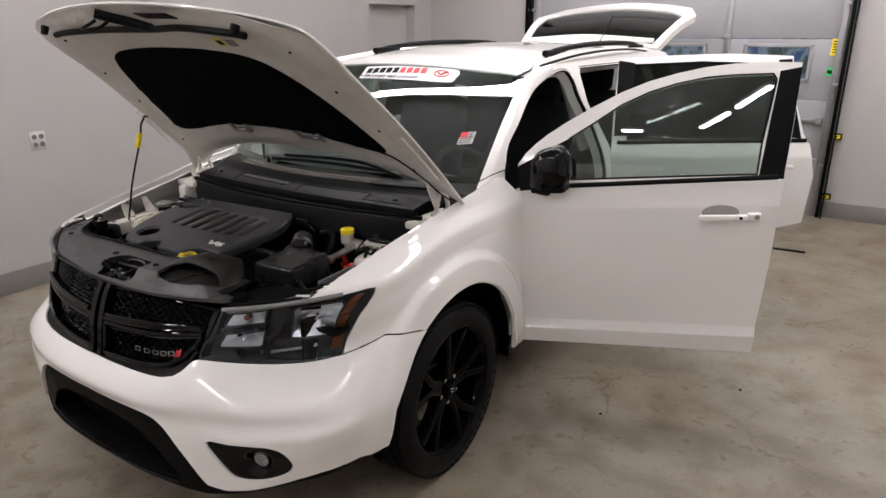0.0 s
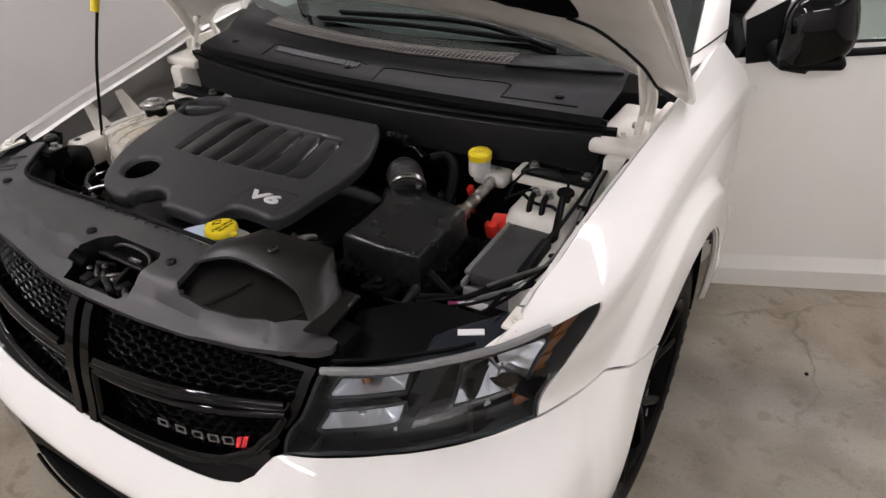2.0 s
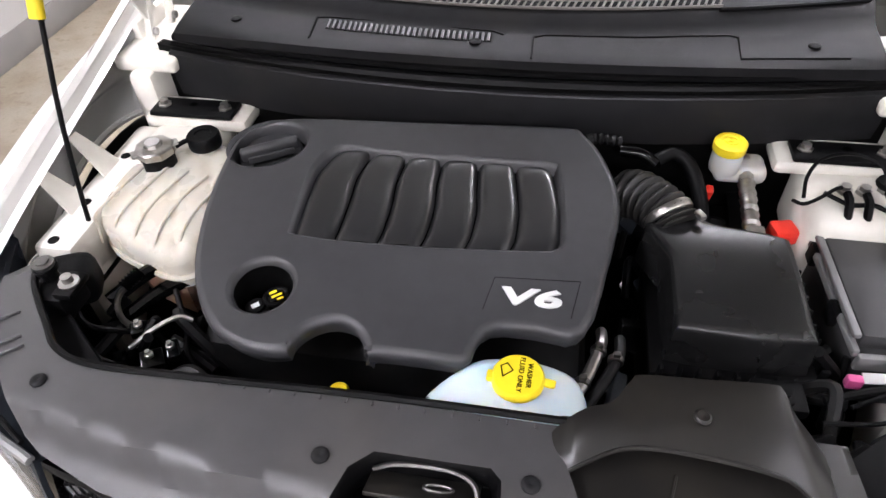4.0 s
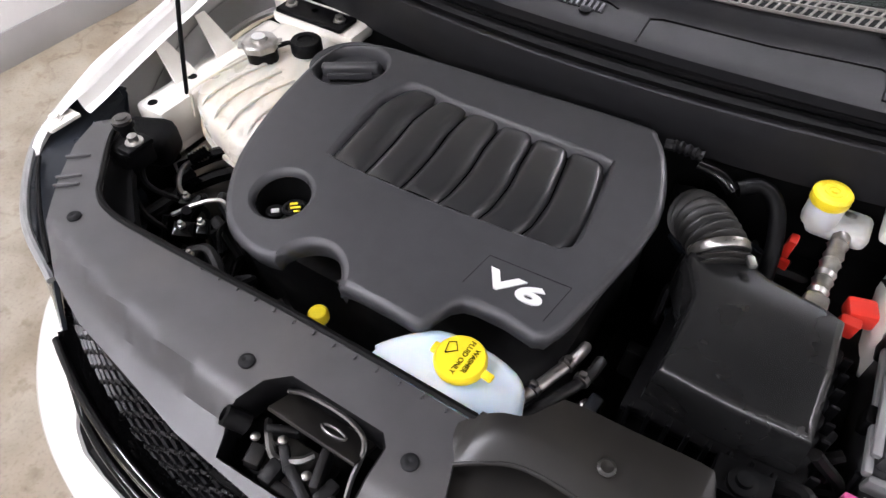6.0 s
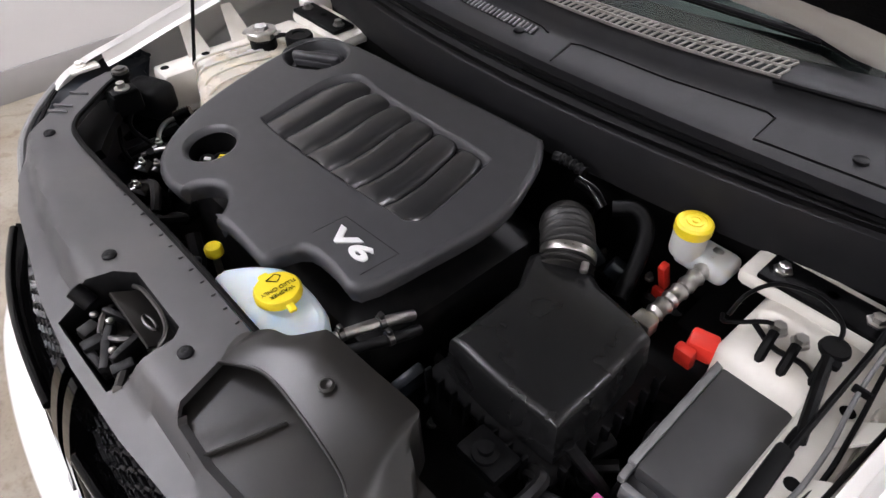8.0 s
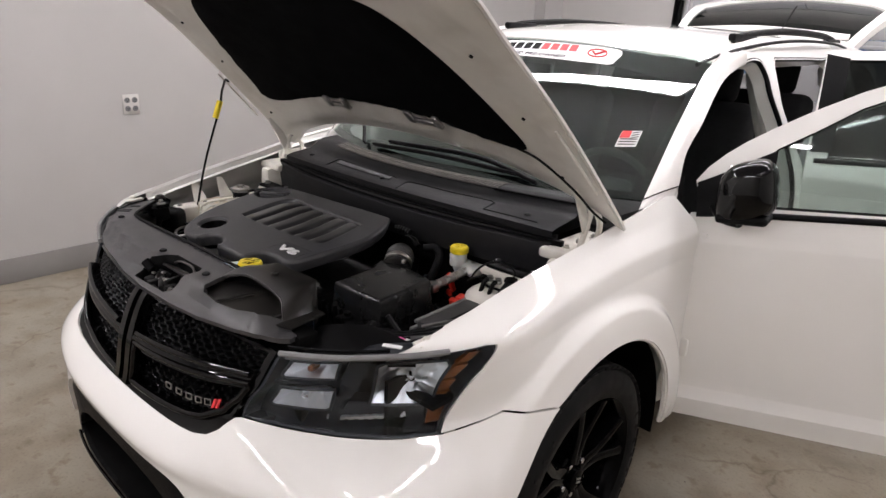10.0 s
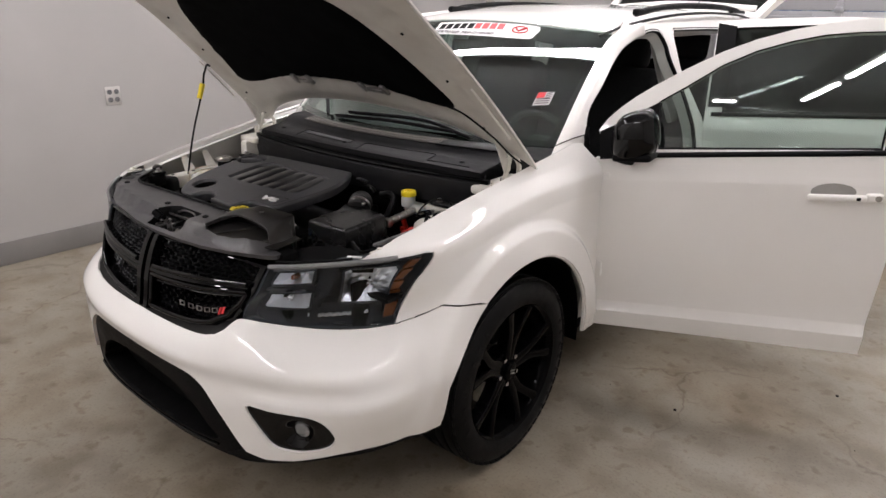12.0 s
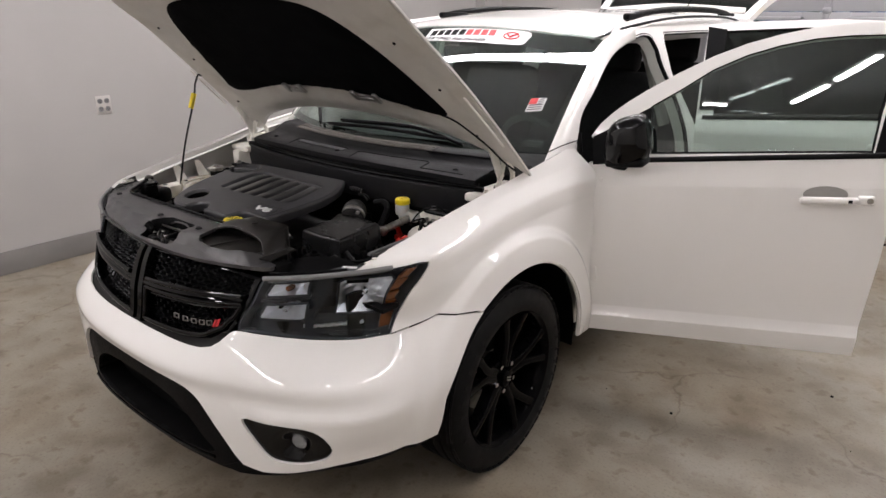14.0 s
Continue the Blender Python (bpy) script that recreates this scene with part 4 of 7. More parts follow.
        part("badge_stripe", moved(([(x + 0.5 * y, y, z) for x, y, z in slant[0]], slant[1]), on_grille(1.545 + 0.068 * k, 3.275)), REDBAR, g, "red slanted badge stripe")


def headlight(s):
    name = "headlight"
    line = [(2.03, 4.93), (2.6, 4.98), (3.25, 4.95), (3.6, 4.93), (3.95, 4.98), (4.10, 4.93), (4.22, 4.6), (4.30, 4.3), (4.26, 3.6), (4.19, 3.0), (3.79, 3.0), (3.42, 3.04), (2.88, 3.08), (2.4, 3.08), (2.02, 3.06), (2.0, 3.6), (2.02, 4.3)]
    f = lambda d: (lambda u, v: shell(u, v, d))
    flip = mirrored if s < 0 else (lambda g: g)
    body = part(name, flip(sheet(f(0.075), [tuple(p) for p in grown(line, 0.02)], (), 0.12, 0.01)), SMOKE, car, "smoked headlight with clear reflectors and amber side marker")
    part("rim", flip(sheet(f(0.002), line, ([tuple(p) for p in grown(line, -0.035)],), 0.05, 0.075)), SMOKE, body)
    # bowls: two small ones inside, the large lamp outside
    bowls = (([(2.16, 4.36), (2.20, 4.80), (2.76, 4.80), (2.80, 4.30), (2.20, 4.28)], 0.9), ([(2.26, 3.46), (2.22, 4.02), (2.84, 4.06), (2.94, 3.50), (2.90, 3.44), (2.32, 3.40)], 1.0),
             ([(3.32, 3.62), (3.15, 4.62), (3.20, 4.70), (3.70, 4.66), (3.80, 4.50), (4.00, 3.60), (3.95, 3.50)], 0.85))
    for lp, deep in bowls:
        edge = np.array(finer(lp + lp[:1], 0.02))
        cu, cv = np.mean(lp, 0)

        def bowl(u, v, edge=edge, deep=deep, cu=cu):
            d = float(np.min(np.hypot(edge[:, 0] - u, edge[:, 1] - v)))
            wave = (0.0028 * math.sin(u * 55 + 3 * v) * (1.1 if u > cu else 0.4) + 0.0014 * math.sin(v * 30 - 5 * u)) * min(1, d / 0.08)
            return shell(u, v, 0.014 + 0.054 * deep * (1 - (1 - min(1, d / 0.30)) ** 2) + wave)

        part("reflector", flip(sheet(bowl, lp, (), 0.024, 0)), REFLECT, body)
        part("bezel", flip(tube([shell(u, v, 0.013) for u, v in finer(lp + lp[:1], .1)], 0.004, 6, 1)), SMOKE, body)
        c = Vector(shell(cu, cv, 0.052))
        d = Vector(shell(cu, cv, 0.0)) - c
        part("bulb", flip(lathe([(0.0, 0.026), (0.008, 0.022), (0.011, 0.0), (0.012, -0.012)], 14, aim(c, d))), AMBER if cv > 4.4 else CHROME, body)
    part("housing_step", flip(sheet(lambda u, v: shell(u, v, 0.022), [(2.98, 3.2), (3.10, 3.2), (3.08, 4.85), (2.86, 4.85), (2.86, 4.2)], (), 0.1, 0.03)), SMOKE, body)
    part("housing_step", flip(sheet(lambda u, v: shell(u, v, 0.022), [(2.1, 4.08), (2.84, 4.12), (2.84, 4.22), (2.1, 4.20)], (), 0.1, 0.03)), SMOKE, body)
    part("housing_step", flip(sheet(lambda u, v: shell(u, v, 0.040), [(2.98, 3.14), (4.0, 3.08), (4.0, 3.40), (2.98, 3.50)], (), 0.1, 0.03)), SMOKE, body)
    # wavy metal tube stands in for a bright reflection low in the lamp
    part("reflection_line", flip(tube([shell(u, 3.24 + 0.008 * math.sin(u * 60), 0.030) for u in np.linspace(2.95, 3.8, 40)], 0.006, 6, 1)), REFLECT, body)
    for k in range(5):
        v0 = 3.12 + 0.34 * k
        um, w = 4.12 - 0.045 * k + 0.01, 0.11 - 0.008 * k
        part("side_marker", flip(sheet(f(0.020), [(um - w, v0), (um + w * .75, v0 + .02), (um + w * .8, v0 + .28), (um - w, v0 + .28)], (), 0.06, 0.012)), AMBER, body, "amber side marker lens")
    part("top_diffuser", flip(sheet(f(0.010), [(2.1, 4.80), (2.6, 4.84), (3.25, 4.80), (3.6, 4.80), (3.6, 4.90), (3.25, 4.92), (2.6, 4.95), (2.1, 4.91)], (), 0.06, 0.004)), GREYEDGE, body, "grey translucent upper strip")
    lens = part("lens", flip(sheet(f(0.0), [tuple(p) for p in grown(line, -0.02)], (), 0.1, 0.002)), LENS, body, "clear outer lens")
    lens.visible_shadow = False
    part("top_trim", flip(tube([shell(u, v, -0.001) for u, v in ((2.03, 4.97), (2.6, 5.02), (3.25, 4.99), (3.62, 4.985))], 0.007, 8)), GREYEDGE, body, "grey upper edge strip")


def fender(s):
    cut = wheel_cut(5.43, 7.45, 30)
    lower = cut[::-1]
    # rear foot of the panel behind the wheel, down to the sill
    foot = [(7.97, .02), (7.36, .02)]
    line = [(3.22, 4.97), (3.6, 4.95), (3.95, 5.0), (4.12, 4.94), (4.24, 4.6), (4.32, 4.3), (4.28, 3.6), (4.21, 3.0), (4.55, 3.05), (4.89, 3.07), (5.23, 2.85), (5.43, 2.71)]
    line += cut[1:-1] + [(7.50, 1.2), (7.46, .3), (7.46, 0.0), (7.97, 0.0), (7.97, 3.0), (7.99, 5.2), (8.0, 6.0), (7.4, 6.0), (6.4, 6.0), (5.4, 6.0), (4.6, 6.0), (3.7, 6.0), (3.45, 5.9), (3.30, 5.5)]
    geo = sheet(lambda u, v: shell(u, v), line, (), 0.055, 0.012)
    # turned-down inner flange along the hood gap
    fl = [shell(u, 6.0) for u in np.linspace(3.65, 8.0, 40)]
    vs = [tuple(p) for p in fl] + [tuple(p + np.array([-0.012, 0.0, -0.03])) for p in fl] + [tuple(p + np.array([-0.026, 0.0, -0.034])) for p in fl]
    n = len(fl)
    fs = [(i + k * n, i + 1 + k * n, i + 1 + (k + 1) * n, i + (k + 1) * n) for k in range(2) for i in range(n - 1)]
    geo = join(geo, (vs, fs))
    ob = part("fender", mirrored(geo) if s < 0 else geo, PAINT, car, "white front fender")
    lipg = tube([(np.array(shell(u, v)) * [s, 1, 1] + [-.012 * s, 0, 0]) for u, v in wheel_cut(5.0, 7.45, 40)], 0.009, 6, 1)
    part("arch_lip", lipg, PAINT, ob)
    # wheel well liner
    well = []
    for i, a in enumerate(np.linspace(-0.12, math.pi + 0.12, 26)):
        for x in (0.885, 0.62, 0.45):
            r = 0.468 if x > 0.8 else 0.475
            well.append((s * x, 0.02 - r * math.cos(a), max(0.36 + r * math.sin(a), 0.20)))
    fs = [(i * 3 + j, i * 3 + j + 1, i * 3 + j + 4, i * 3 + j + 3) for i in range(25) for j in range(2)]
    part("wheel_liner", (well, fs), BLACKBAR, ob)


def wheel(x, y, s):
    """A tyre on a black alloy with five forked spokes; s: side it faces."""
    w = new("wheel")
    w.parent = car
    m = Matrix.Translation((x, y, 0.366)) @ Matrix.Rotation(s * math.pi / 2, 4, "Y")
    # tyre: side walls and tread ribs
    prof = [(0.262, -0.100), (0.276, -0.112), (0.305, -0.1145), (0.335, -0.108), (0.352, -0.096), (0.360, -0.086)]
    for z in (-0.07, -0.025, 0.025, 0.07):
        prof += [(0.3655, z - 0.016), (0.3655, z + 0.014), (0.3580, z + 0.016), (0.3580, z + 0.020)]
    prof += [(0.360, 0.086), (0.352, 0.096), (0.335, 0.108), (0.305, 0.1145), (0.276, 0.112), (0.262, 0.100)]
    tyre = part("tyre", moved(lathe(prof, 72, capped=False), m), RUBBER, w, "black road tyre")
    blocks = []
    for k in range(60):
        a = 2 * math.pi * k / 60
        for side_z in (-1, 1):
            g = box((0.006, 0.0335, 0.026), (0.3535, 0, side_z * 0.0915), 0.0015, (0, side_z * 40, 0), segments=1)
            blocks.append(moved(g, Matrix.Rotation(a, 4, "Z")))
    tagged(part("tread_block", moved(join(*blocks), m), RUBBER, tyre), kind="stuff")
    # letters on the side wall as plain raised bars
    bars = []
    for k in list(range(4, 12)) + list(range(22, 30)):
        bars.append(moved(box((0.020, 0.013, 0.003), (0.312, 0, 0.1140), 0.001, segments=1), Matrix.Rotation(2 * math.pi * k / 36, 4, "Z")))
    tagged(part("sidewall_bar", moved(join(*bars), m), RUBBER, tyre), kind="stuff")
    rim = part("rim", moved(lathe([(0.262, -0.10), (0.249, -0.09), (0.241, 0.0), (0.245, 0.085), (0.255, 0.100), (0.265, 0.107), (0.268, 0.101), (0.263, 0.092)], 64, capped=False), m), RIM, w, "gloss black alloy rim")
    for k in range(5):
        a = 2 * math.pi * k / 5 + 1.745
        for d in (-1, 1):
            # one prong of a forked spoke: straight near the hub, then out to its side of the fork
            vs = []
            for r, ww, z, tz, off in ((0.040, 0.024, 0.076, 0.05, 0.20), (0.085, 0.019, 0.078, 0.05, 0.14), (0.125, 0.018, 0.082, 0.05, 0.12), (0.165, 0.0165, 0.088, 0.05, 0.165), (0.215, 0.016, 0.095, 0.045, 0.225), (0.256, 0.021, 0.100, 0.04, 0.255)):
                t = a + d * off
                c, sn = math.cos(t), math.sin(t)
                for px, pz in ((-ww, z - tz), (-ww, z - 0.005), (-ww * 0.6, z), (ww * 0.6, z), (ww, z - 0.005), (ww, z - tz)):
                    vs.append((r * c - px * sn, r * sn + px * c, pz))
            fs = [(i * 6 + j, i * 6 + (j + 1) % 6, i * 6 + 6 + (j + 1) % 6, i * 6 + 6 + j) for i in range(5) for j in range(6)]
            part("spoke", moved((vs, fs), m), RIM, rim)
        a = 2 * math.pi * (k + 0.5) / 5 + 1.745
        part("lug_nut", moved(lathe([(0.011, 0.045), (0.011, 0.074), (0.009, 0.079), (0, 0.080)], 6, pose(0.057 * math.cos(a), 0.057 * math.sin(a), 0)), m), CHROME, rim)
    part("hub", moved(lathe([(0.0, 0.0), (0.078, 0.0), (0.078, 0.060), (0.072, 0.066), (0.038, 0.068), (0.036, 0.088), (0.031, 0.092), (0, 0.093)], 32), m), RIM, rim)
    for dx in (-0.006, 0.006):
        part("cap_stripe", moved(box((0.005, 0.024, 0.002), (dx, 0, 0.094), 0.0005, (0, 0, -20)), m), STEEL, rim)
    part("brake_disc", moved(lathe([(0.0, 0.0), (0.155, 0.0), (0.155, -0.024), (0, -0.024)], 40), m), STEEL, w)
    part("brake_caliper", moved(box((0.07, 0.16, 0.06), (-0.13, 0.05, -0.01), 0.012), m), DARK, w)


def upper_body():
    """Roof, windshield, pillars, sides, tailgate."""
    def roof(x, y):
        zc = float(np.interp(y, [.83, 1.05, 1.5, 2.2, 3.0, 3.45], [1.586, 1.628, 1.664, 1.674, 1.650, 1.605]))
        return (x, y, zc - 0.075 * (abs(x) / 0.72) ** 2.6)

    line = [(-.675, .945), (-.64, .918), (-.5, .878), (-.3, .852), (0, .840), (.3, .852), (.5, .878), (.64, .918), (.675, .945), (.68, 1.2), (.68, 1.8), (.67, 2.6), (.64, 3.3), (.5, 3.42), (0, 3.47), (-.5, 3.42), (-.64, 3.3), (-.67, 2.6), (-.68, 1.8), (-.68, 1.2)]
    part("roof", sheet(roof, line, (), 0.08, 0.02), PAINT, car, "white roof")

    def ws(sx, h):
        w = 0.765 + (0.665 - 0.765) * h
        y = (0.15 + 0.23 * sx * sx) * (1 - h) + (0.835 + 0.03 * sx * sx) * h
        z = (1.150 - 0.005 * sx * sx) * (1 - h) + (1.588 - 0.062 * sx * sx) * h + 0.035 * math.sin(math.pi * h) * (1 - 0.4 * sx * sx)
        return (w * sx, y, z)

    glassl = [(-1.02, 0), (-.5, 0), (0, 0), (.5, 0), (1.02, 0), (1.04, .5), (1.075, 1.11), (.8, 1.06), (.5, 1.025), (0, 1.01), (-.5, 1.025), (-.8, 1.06), (-1.075, 1.11), (-1.04, .5)]
    pane = part("windshield", sheet(ws, glassl, (), 0.12, 0.004), WINDSHIELD, car, "tinted windshield with a dealer banner and paper sticker")
    pane.visible_shadow = False
    band = [(-1.055, .84), (-.5, .86), (0, .865), (.5, .86), (1.055, .84), (1.072, 1.105), (.8, 1.055), (.5, 1.02), (0, 1.005), (-.5, 1.02), (-.8, 1.055), (-1.072, 1.105)]
    part("frit_band", sheet(lambda a, b: np.array(ws(a, b)) + [0, .006, -.006], band, (), 0.12, 0.001), GLOSS, pane)
    for s in (-1, 1):
        part("frit_edge", sheet(lambda a, b: np.array(ws(a, b)) + [0, .006, -.006], [(s * .965, 0), (s * 1.015, 0), (s * 1.035, .5), (s * 1.07, 1.1), (s * 1.03, 1.1), (s * 1.0, .5)], (), 0.08, 0.001), GLOSS, pane)
        # painted pillar: a bulged strip from the glass edge round to the door opening
        inner = spline([ws(1.006, -.06), ws(1.008, .0), ws(1.019, .25), ws(1.030, .5), ws(1.046, .78), ws(1.060, 1.0), (.696, 1.00, 1.556), (.697, 1.20, 1.588)], 6)
        outer = spline([side(.50, 1.135), side(.525, 1.175), side(.592, 1.272), side(.705, 1.358), side(.825, 1.434), side(.955, 1.488), side(1.095, 1.521), side(1.23, 1.541)], 6)
        rows = []
        for p, q in zip(inner, outer):
            p, q = Vector(p), Vector(q) + Vector((.003, 0, 0))
            out = Vector((.62, -.45, .5)).normalized()
            rows.append([p.lerp(q, f) + out * (.004 + .016 * math.sin(math.pi * f ** .8)) for f in np.linspace(0, 1, 9)])
            rows[-1] = [p - out * .012 + Vector((.004, .008, 0))] + rows[-1] + [q - out * .012 + Vector((0, .012, 0))]
        n = len(rows[0])
        strip = ([(s * v.x, v.y, v.z) for r in rows for v in r], [(i * n + k, i * n + k + 1, (i + 1) * n + k + 1, (i + 1) * n + k)[::s] for i in range(len(rows) - 1) for k in range(n - 1)])
        part("pillar_skin", strip, PAINT, car, "white windshield pillar")
        foot = [rows[6][k] + (rows[6][k] - rows[5][k]).normalized() * .002 for k in range(1, n - 1)]
        part("pillar_seam", tube([(s * (v.x + .0005), v.y - .0005, v.z) for v in foot], .0022, 5), SEAL, car)
    part("frit_base", sheet(lambda a, b: np.array(ws(a, b)) + [0, .006, -.006], [(-1.015, 0), (1.015, 0), (1.015, .05), (0, .035), (-1.015, .05)], (), 0.1, 0.001), GLOSS, pane)
    up = lambda a, b: np.array(ws(a, b)) + [0, -.002, .0025]
    ban = part("banner", sheet(up, [(-.205, .806), (.135, .812), (.42, .825), (.572, .843), (.592, .86), (.603, .958), (.585, .992), (.549, 1.0), (.325, .986), (.016, .974), (-.255, .962)], (), 0.06, 0.0008), WHITEBAR, pane, "white dealer banner across the glass top")
    up2 = lambda a, b: np.array(ws(a, b)) + [0, -.0035, .004]
    for k in range(9):
        a, b = -.165 + 0.0605 * k, .868 + .0048 * k
        mat = REDBAR if k > 4 else BLACKBAR
        part("banner_bar", sheet(up2, [(a - .026, b - .002), (a + .022, b + .002), (a + .004, b + .070), (a - .044, b + .066)], (), 0.04, 0.0005), mat, ban)
    pw = Vector(up2(.062, .834))
    aa = (Vector(up2(.33, .851)) - pw).normalized()
    bb = (Vector(up2(.062, .854)) - pw).normalized()
    nn = aa.cross(bb).normalized()
    letters("CERTIFIED PRE-OWNED", 0.028, Matrix.Translation(pw) @ Matrix((aa, nn.cross(aa), nn)).transposed().to_4x4(), 0.0004, BLACKBAR, "banner_writing", ban, shear=0.15, space=1.12, bold=0.0006)
    part("check_ring", tube([up2(.466 + .056 * math.cos(a), .928 + .038 * math.sin(a)) for a in np.linspace(0, 2 * math.pi, 24)], 0.003, 5, 1), REDBAR, ban)
    part("check_mark", tube([up2(*q) for q in ((.436, .935), (.462, .910), (.505, .960))], 0.005, 5, 1), REDBAR, ban)
    st = part("paper_sticker", sheet(lambda a, b: np.array(ws(a, b)) + [0, -.001, .001], [(.828, .282), (.908, .304), (.908, .410), (.828, .388)], (), 0.05, 0.001), WHITEBAR, pane, "red and white inspection sticker")
    part("sticker_block", sheet(lambda a, b: np.array(ws(a, b)) + [0, -.003, .003], [(.831, .337), (.870, .348), (.870, .396), (.831, .385)], (), 0.05, 0.0005), REDBAR, st)
    for k in range(6):
        part("print_bar", sheet(lambda a, b: np.array(ws(a, b)) + [0, -.003, .003], [(.836 if k < 3 else .876, .294 + .017 * k), (.903, .312 + .017 * k), (.903, .318 + .017 * k), (.836 if k < 3 else .876, .300 + .017 * k)], (), 0.05, 0.0005), BLACKBAR, st)
    # wipers
    for pts in ([(-.44, .02), (-.60, .12), (-.78, .20)], [(-.35, .028), (0.1, .055), (.52, .035)], [(.62, .005), (.30, .085), (-.25, .065)]):
        arm = part("wiper", tube([np.array(ws(*q)) + [0, -.013, .015] for q in pts], 0.0055, 7), BLACK, car, "black wiper arm and blade")
        part("blade", tube([np.array(ws(*q)) + [0, -.006, .008] for q in pts], 0.005, 6), SEAL, arm)
    part("mirror_mount", box((0.20, 0.03, 0.06), (0, .82, 1.47), 0.015), BLACK, car)

    # side frames with door openings
    roofline = [(.47, 1.165), (.572, 1.285), (.685, 1.375), (.80, 1.452), (.92, 1.525), (1.1, 1.60), (1.5, 1.635), (2.2, 1.645), (2.9, 1.625), (3.35, 1.58)]
    rear = [(3.62, 1.40), (3.80, 1.12), (3.88, .95), (3.88, .60), (3.80, .42), (3.42, .40)]
    arch = [(2.89 + 0.46 * math.cos(a), 0.36 + 0.46 * math.sin(a)) for a in np.linspace(0.1, math.pi - 0.1, 16)]
    outline = roofline + rear + arch + [(2.40, .36), (.57, .36), (.56, .6), (.55, .98), (.50, 1.06), (.46, 1.12)]
    front_hole = [(.68, .46), (1.50, .47), (1.58, .70), (1.57, 1.10), (1.455, 1.40), (1.452, 1.48), (1.425, 1.538), (1.37, 1.552), (1.285, 1.549), (1.10, 1.524), (.95, 1.488), (.82, 1.434), (.71, 1.362), (.60, 1.278), (.55, 1.185), (.555, 1.09), (.605, .95), (.61, .60)]
    rear_hole = [(1.74, .48), (2.33, .50), (2.42, .75), (2.62, .98), (2.66, 1.20), (2.58, 1.52), (2.3, 1.545), (1.68, 1.552), (1.595, 1.548), (1.555, 1.51), (1.538, 1.43), (1.54, 1.34), (1.64, 1.18), (1.72, 1.0)]
    quarter = [(2.82, 1.18), (3.40, 1.22), (3.36, 1.40), (3.2, 1.50), (2.80, 1.52)]
    geo = sheet(side, outline, (spline(front_hole, 3, True), spline(rear_hole, 3, True), quarter), 0.07, 0.07)
    geo_r = sheet(side, outline, ([(.72, 1.16), (1.58, 1.16), (1.52, 1.53), (1.1, 1.52), (.93, 1.45)], [(1.70, 1.16), (2.62, 1.18), (2.56, 1.52), (1.68, 1.53)], quarter), 0.07, 0.07)
    part("side_frame", geo, PAINT, car, "white door frame, pillars and sill")
    part("side_frame", mirrored(geo_r), PAINT, car, "white far side with shut doors")
    part("quarter_glass", sheet(lambda a, b: np.array(side(a, b)) - [.03, 0, 0], [tuple(p) for p in grown(quarter, .02)], (), 0.1, 0.004), PRIVACY, car)
    for k, (a, b) in enumerate((((.72, 1.16), (1.58, 1.53)), ((1.70, 1.16), (2.62, 1.53)), ((2.82, 1.18), (3.40, 1.52)))):
        part("side_window", mirrored(sheet(lambda p, q: np.array(side(p, q)) - [.035, 0, 0], [(a[0], a[1]), (b[0], a[1]), (b[0], b[1]), (a[0], b[1])], (), 0.1, 0.004)), PRIVACY if k else SIDEGLASS, car)
    for hole in (front_hole, rear_hole):
        loop = [np.array(side(*p)) - [.012, 0, 0] for p in spline(hole, 4, True)]
        part("door_seal", tube(loop + loop[:1], 0.011, 7, 1), SEAL, car, "black rubber door seal")
    # A pillar trim strips and roof rails
    for s in (-1, 1):
        rail = part("roof_rail", tube([(s * .585, 1.40, 1.622), (s * .59, 1.54, 1.648), (s * .595, 2.0, 1.668), (s * .59, 2.6, 1.662), (s * .575, 2.95, 1.642), (s * .57, 3.05, 1.620)], lambda f: 0.012 + 0.005 * math.sin(math.pi * f), 10), BLACK, car, "black roof rail")
        for y, z in ((1.45, 1.632), (2.98, 1.625)):
            part("rail_foot", box((0.036, 0.26, 0.034), (s * .585, y + (.06 if y < 2 else -.06), z + .002), 0.012), BLACK, rail)
        part("roof_channel", tube([(s * .665, .88, 1.538), (s * .675, 1.2, 1.588), (s * .685, 1.8, 1.628), (s * .675, 2.6, 1.622), (s * .64, 3.3, 1.565)], 0.007, 6), SEAL, car)
    part("antenna", tube([(.18, 3.25, 1.65), (.19, 3.36, 1.74), (.20, 3.46, 1.84)], 0.004, 6), BLACK, car)
    part("sill_plate", box((0.10, 1.75, 0.03), (.83, 1.55, .455), 0.008), BLACK, car)
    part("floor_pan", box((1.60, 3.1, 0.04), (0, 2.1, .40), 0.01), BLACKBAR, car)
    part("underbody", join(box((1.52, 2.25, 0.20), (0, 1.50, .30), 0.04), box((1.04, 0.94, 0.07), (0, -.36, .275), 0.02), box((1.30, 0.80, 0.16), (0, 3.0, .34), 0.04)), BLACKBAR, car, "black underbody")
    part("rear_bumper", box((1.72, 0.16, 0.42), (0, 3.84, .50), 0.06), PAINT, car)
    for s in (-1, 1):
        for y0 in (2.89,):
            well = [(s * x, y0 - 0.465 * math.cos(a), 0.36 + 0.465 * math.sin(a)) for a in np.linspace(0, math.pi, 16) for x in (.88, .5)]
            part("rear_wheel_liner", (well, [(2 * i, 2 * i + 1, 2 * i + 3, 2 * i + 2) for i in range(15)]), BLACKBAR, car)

    # tailgate swung up on the roof's rear edge
    up_a = radians(-18.5)

    def gate(x, d):
        """d runs from the hinge to the lower edge."""
        bulge = 0.05 * math.sin(math.pi * min(1, d / 1.0))
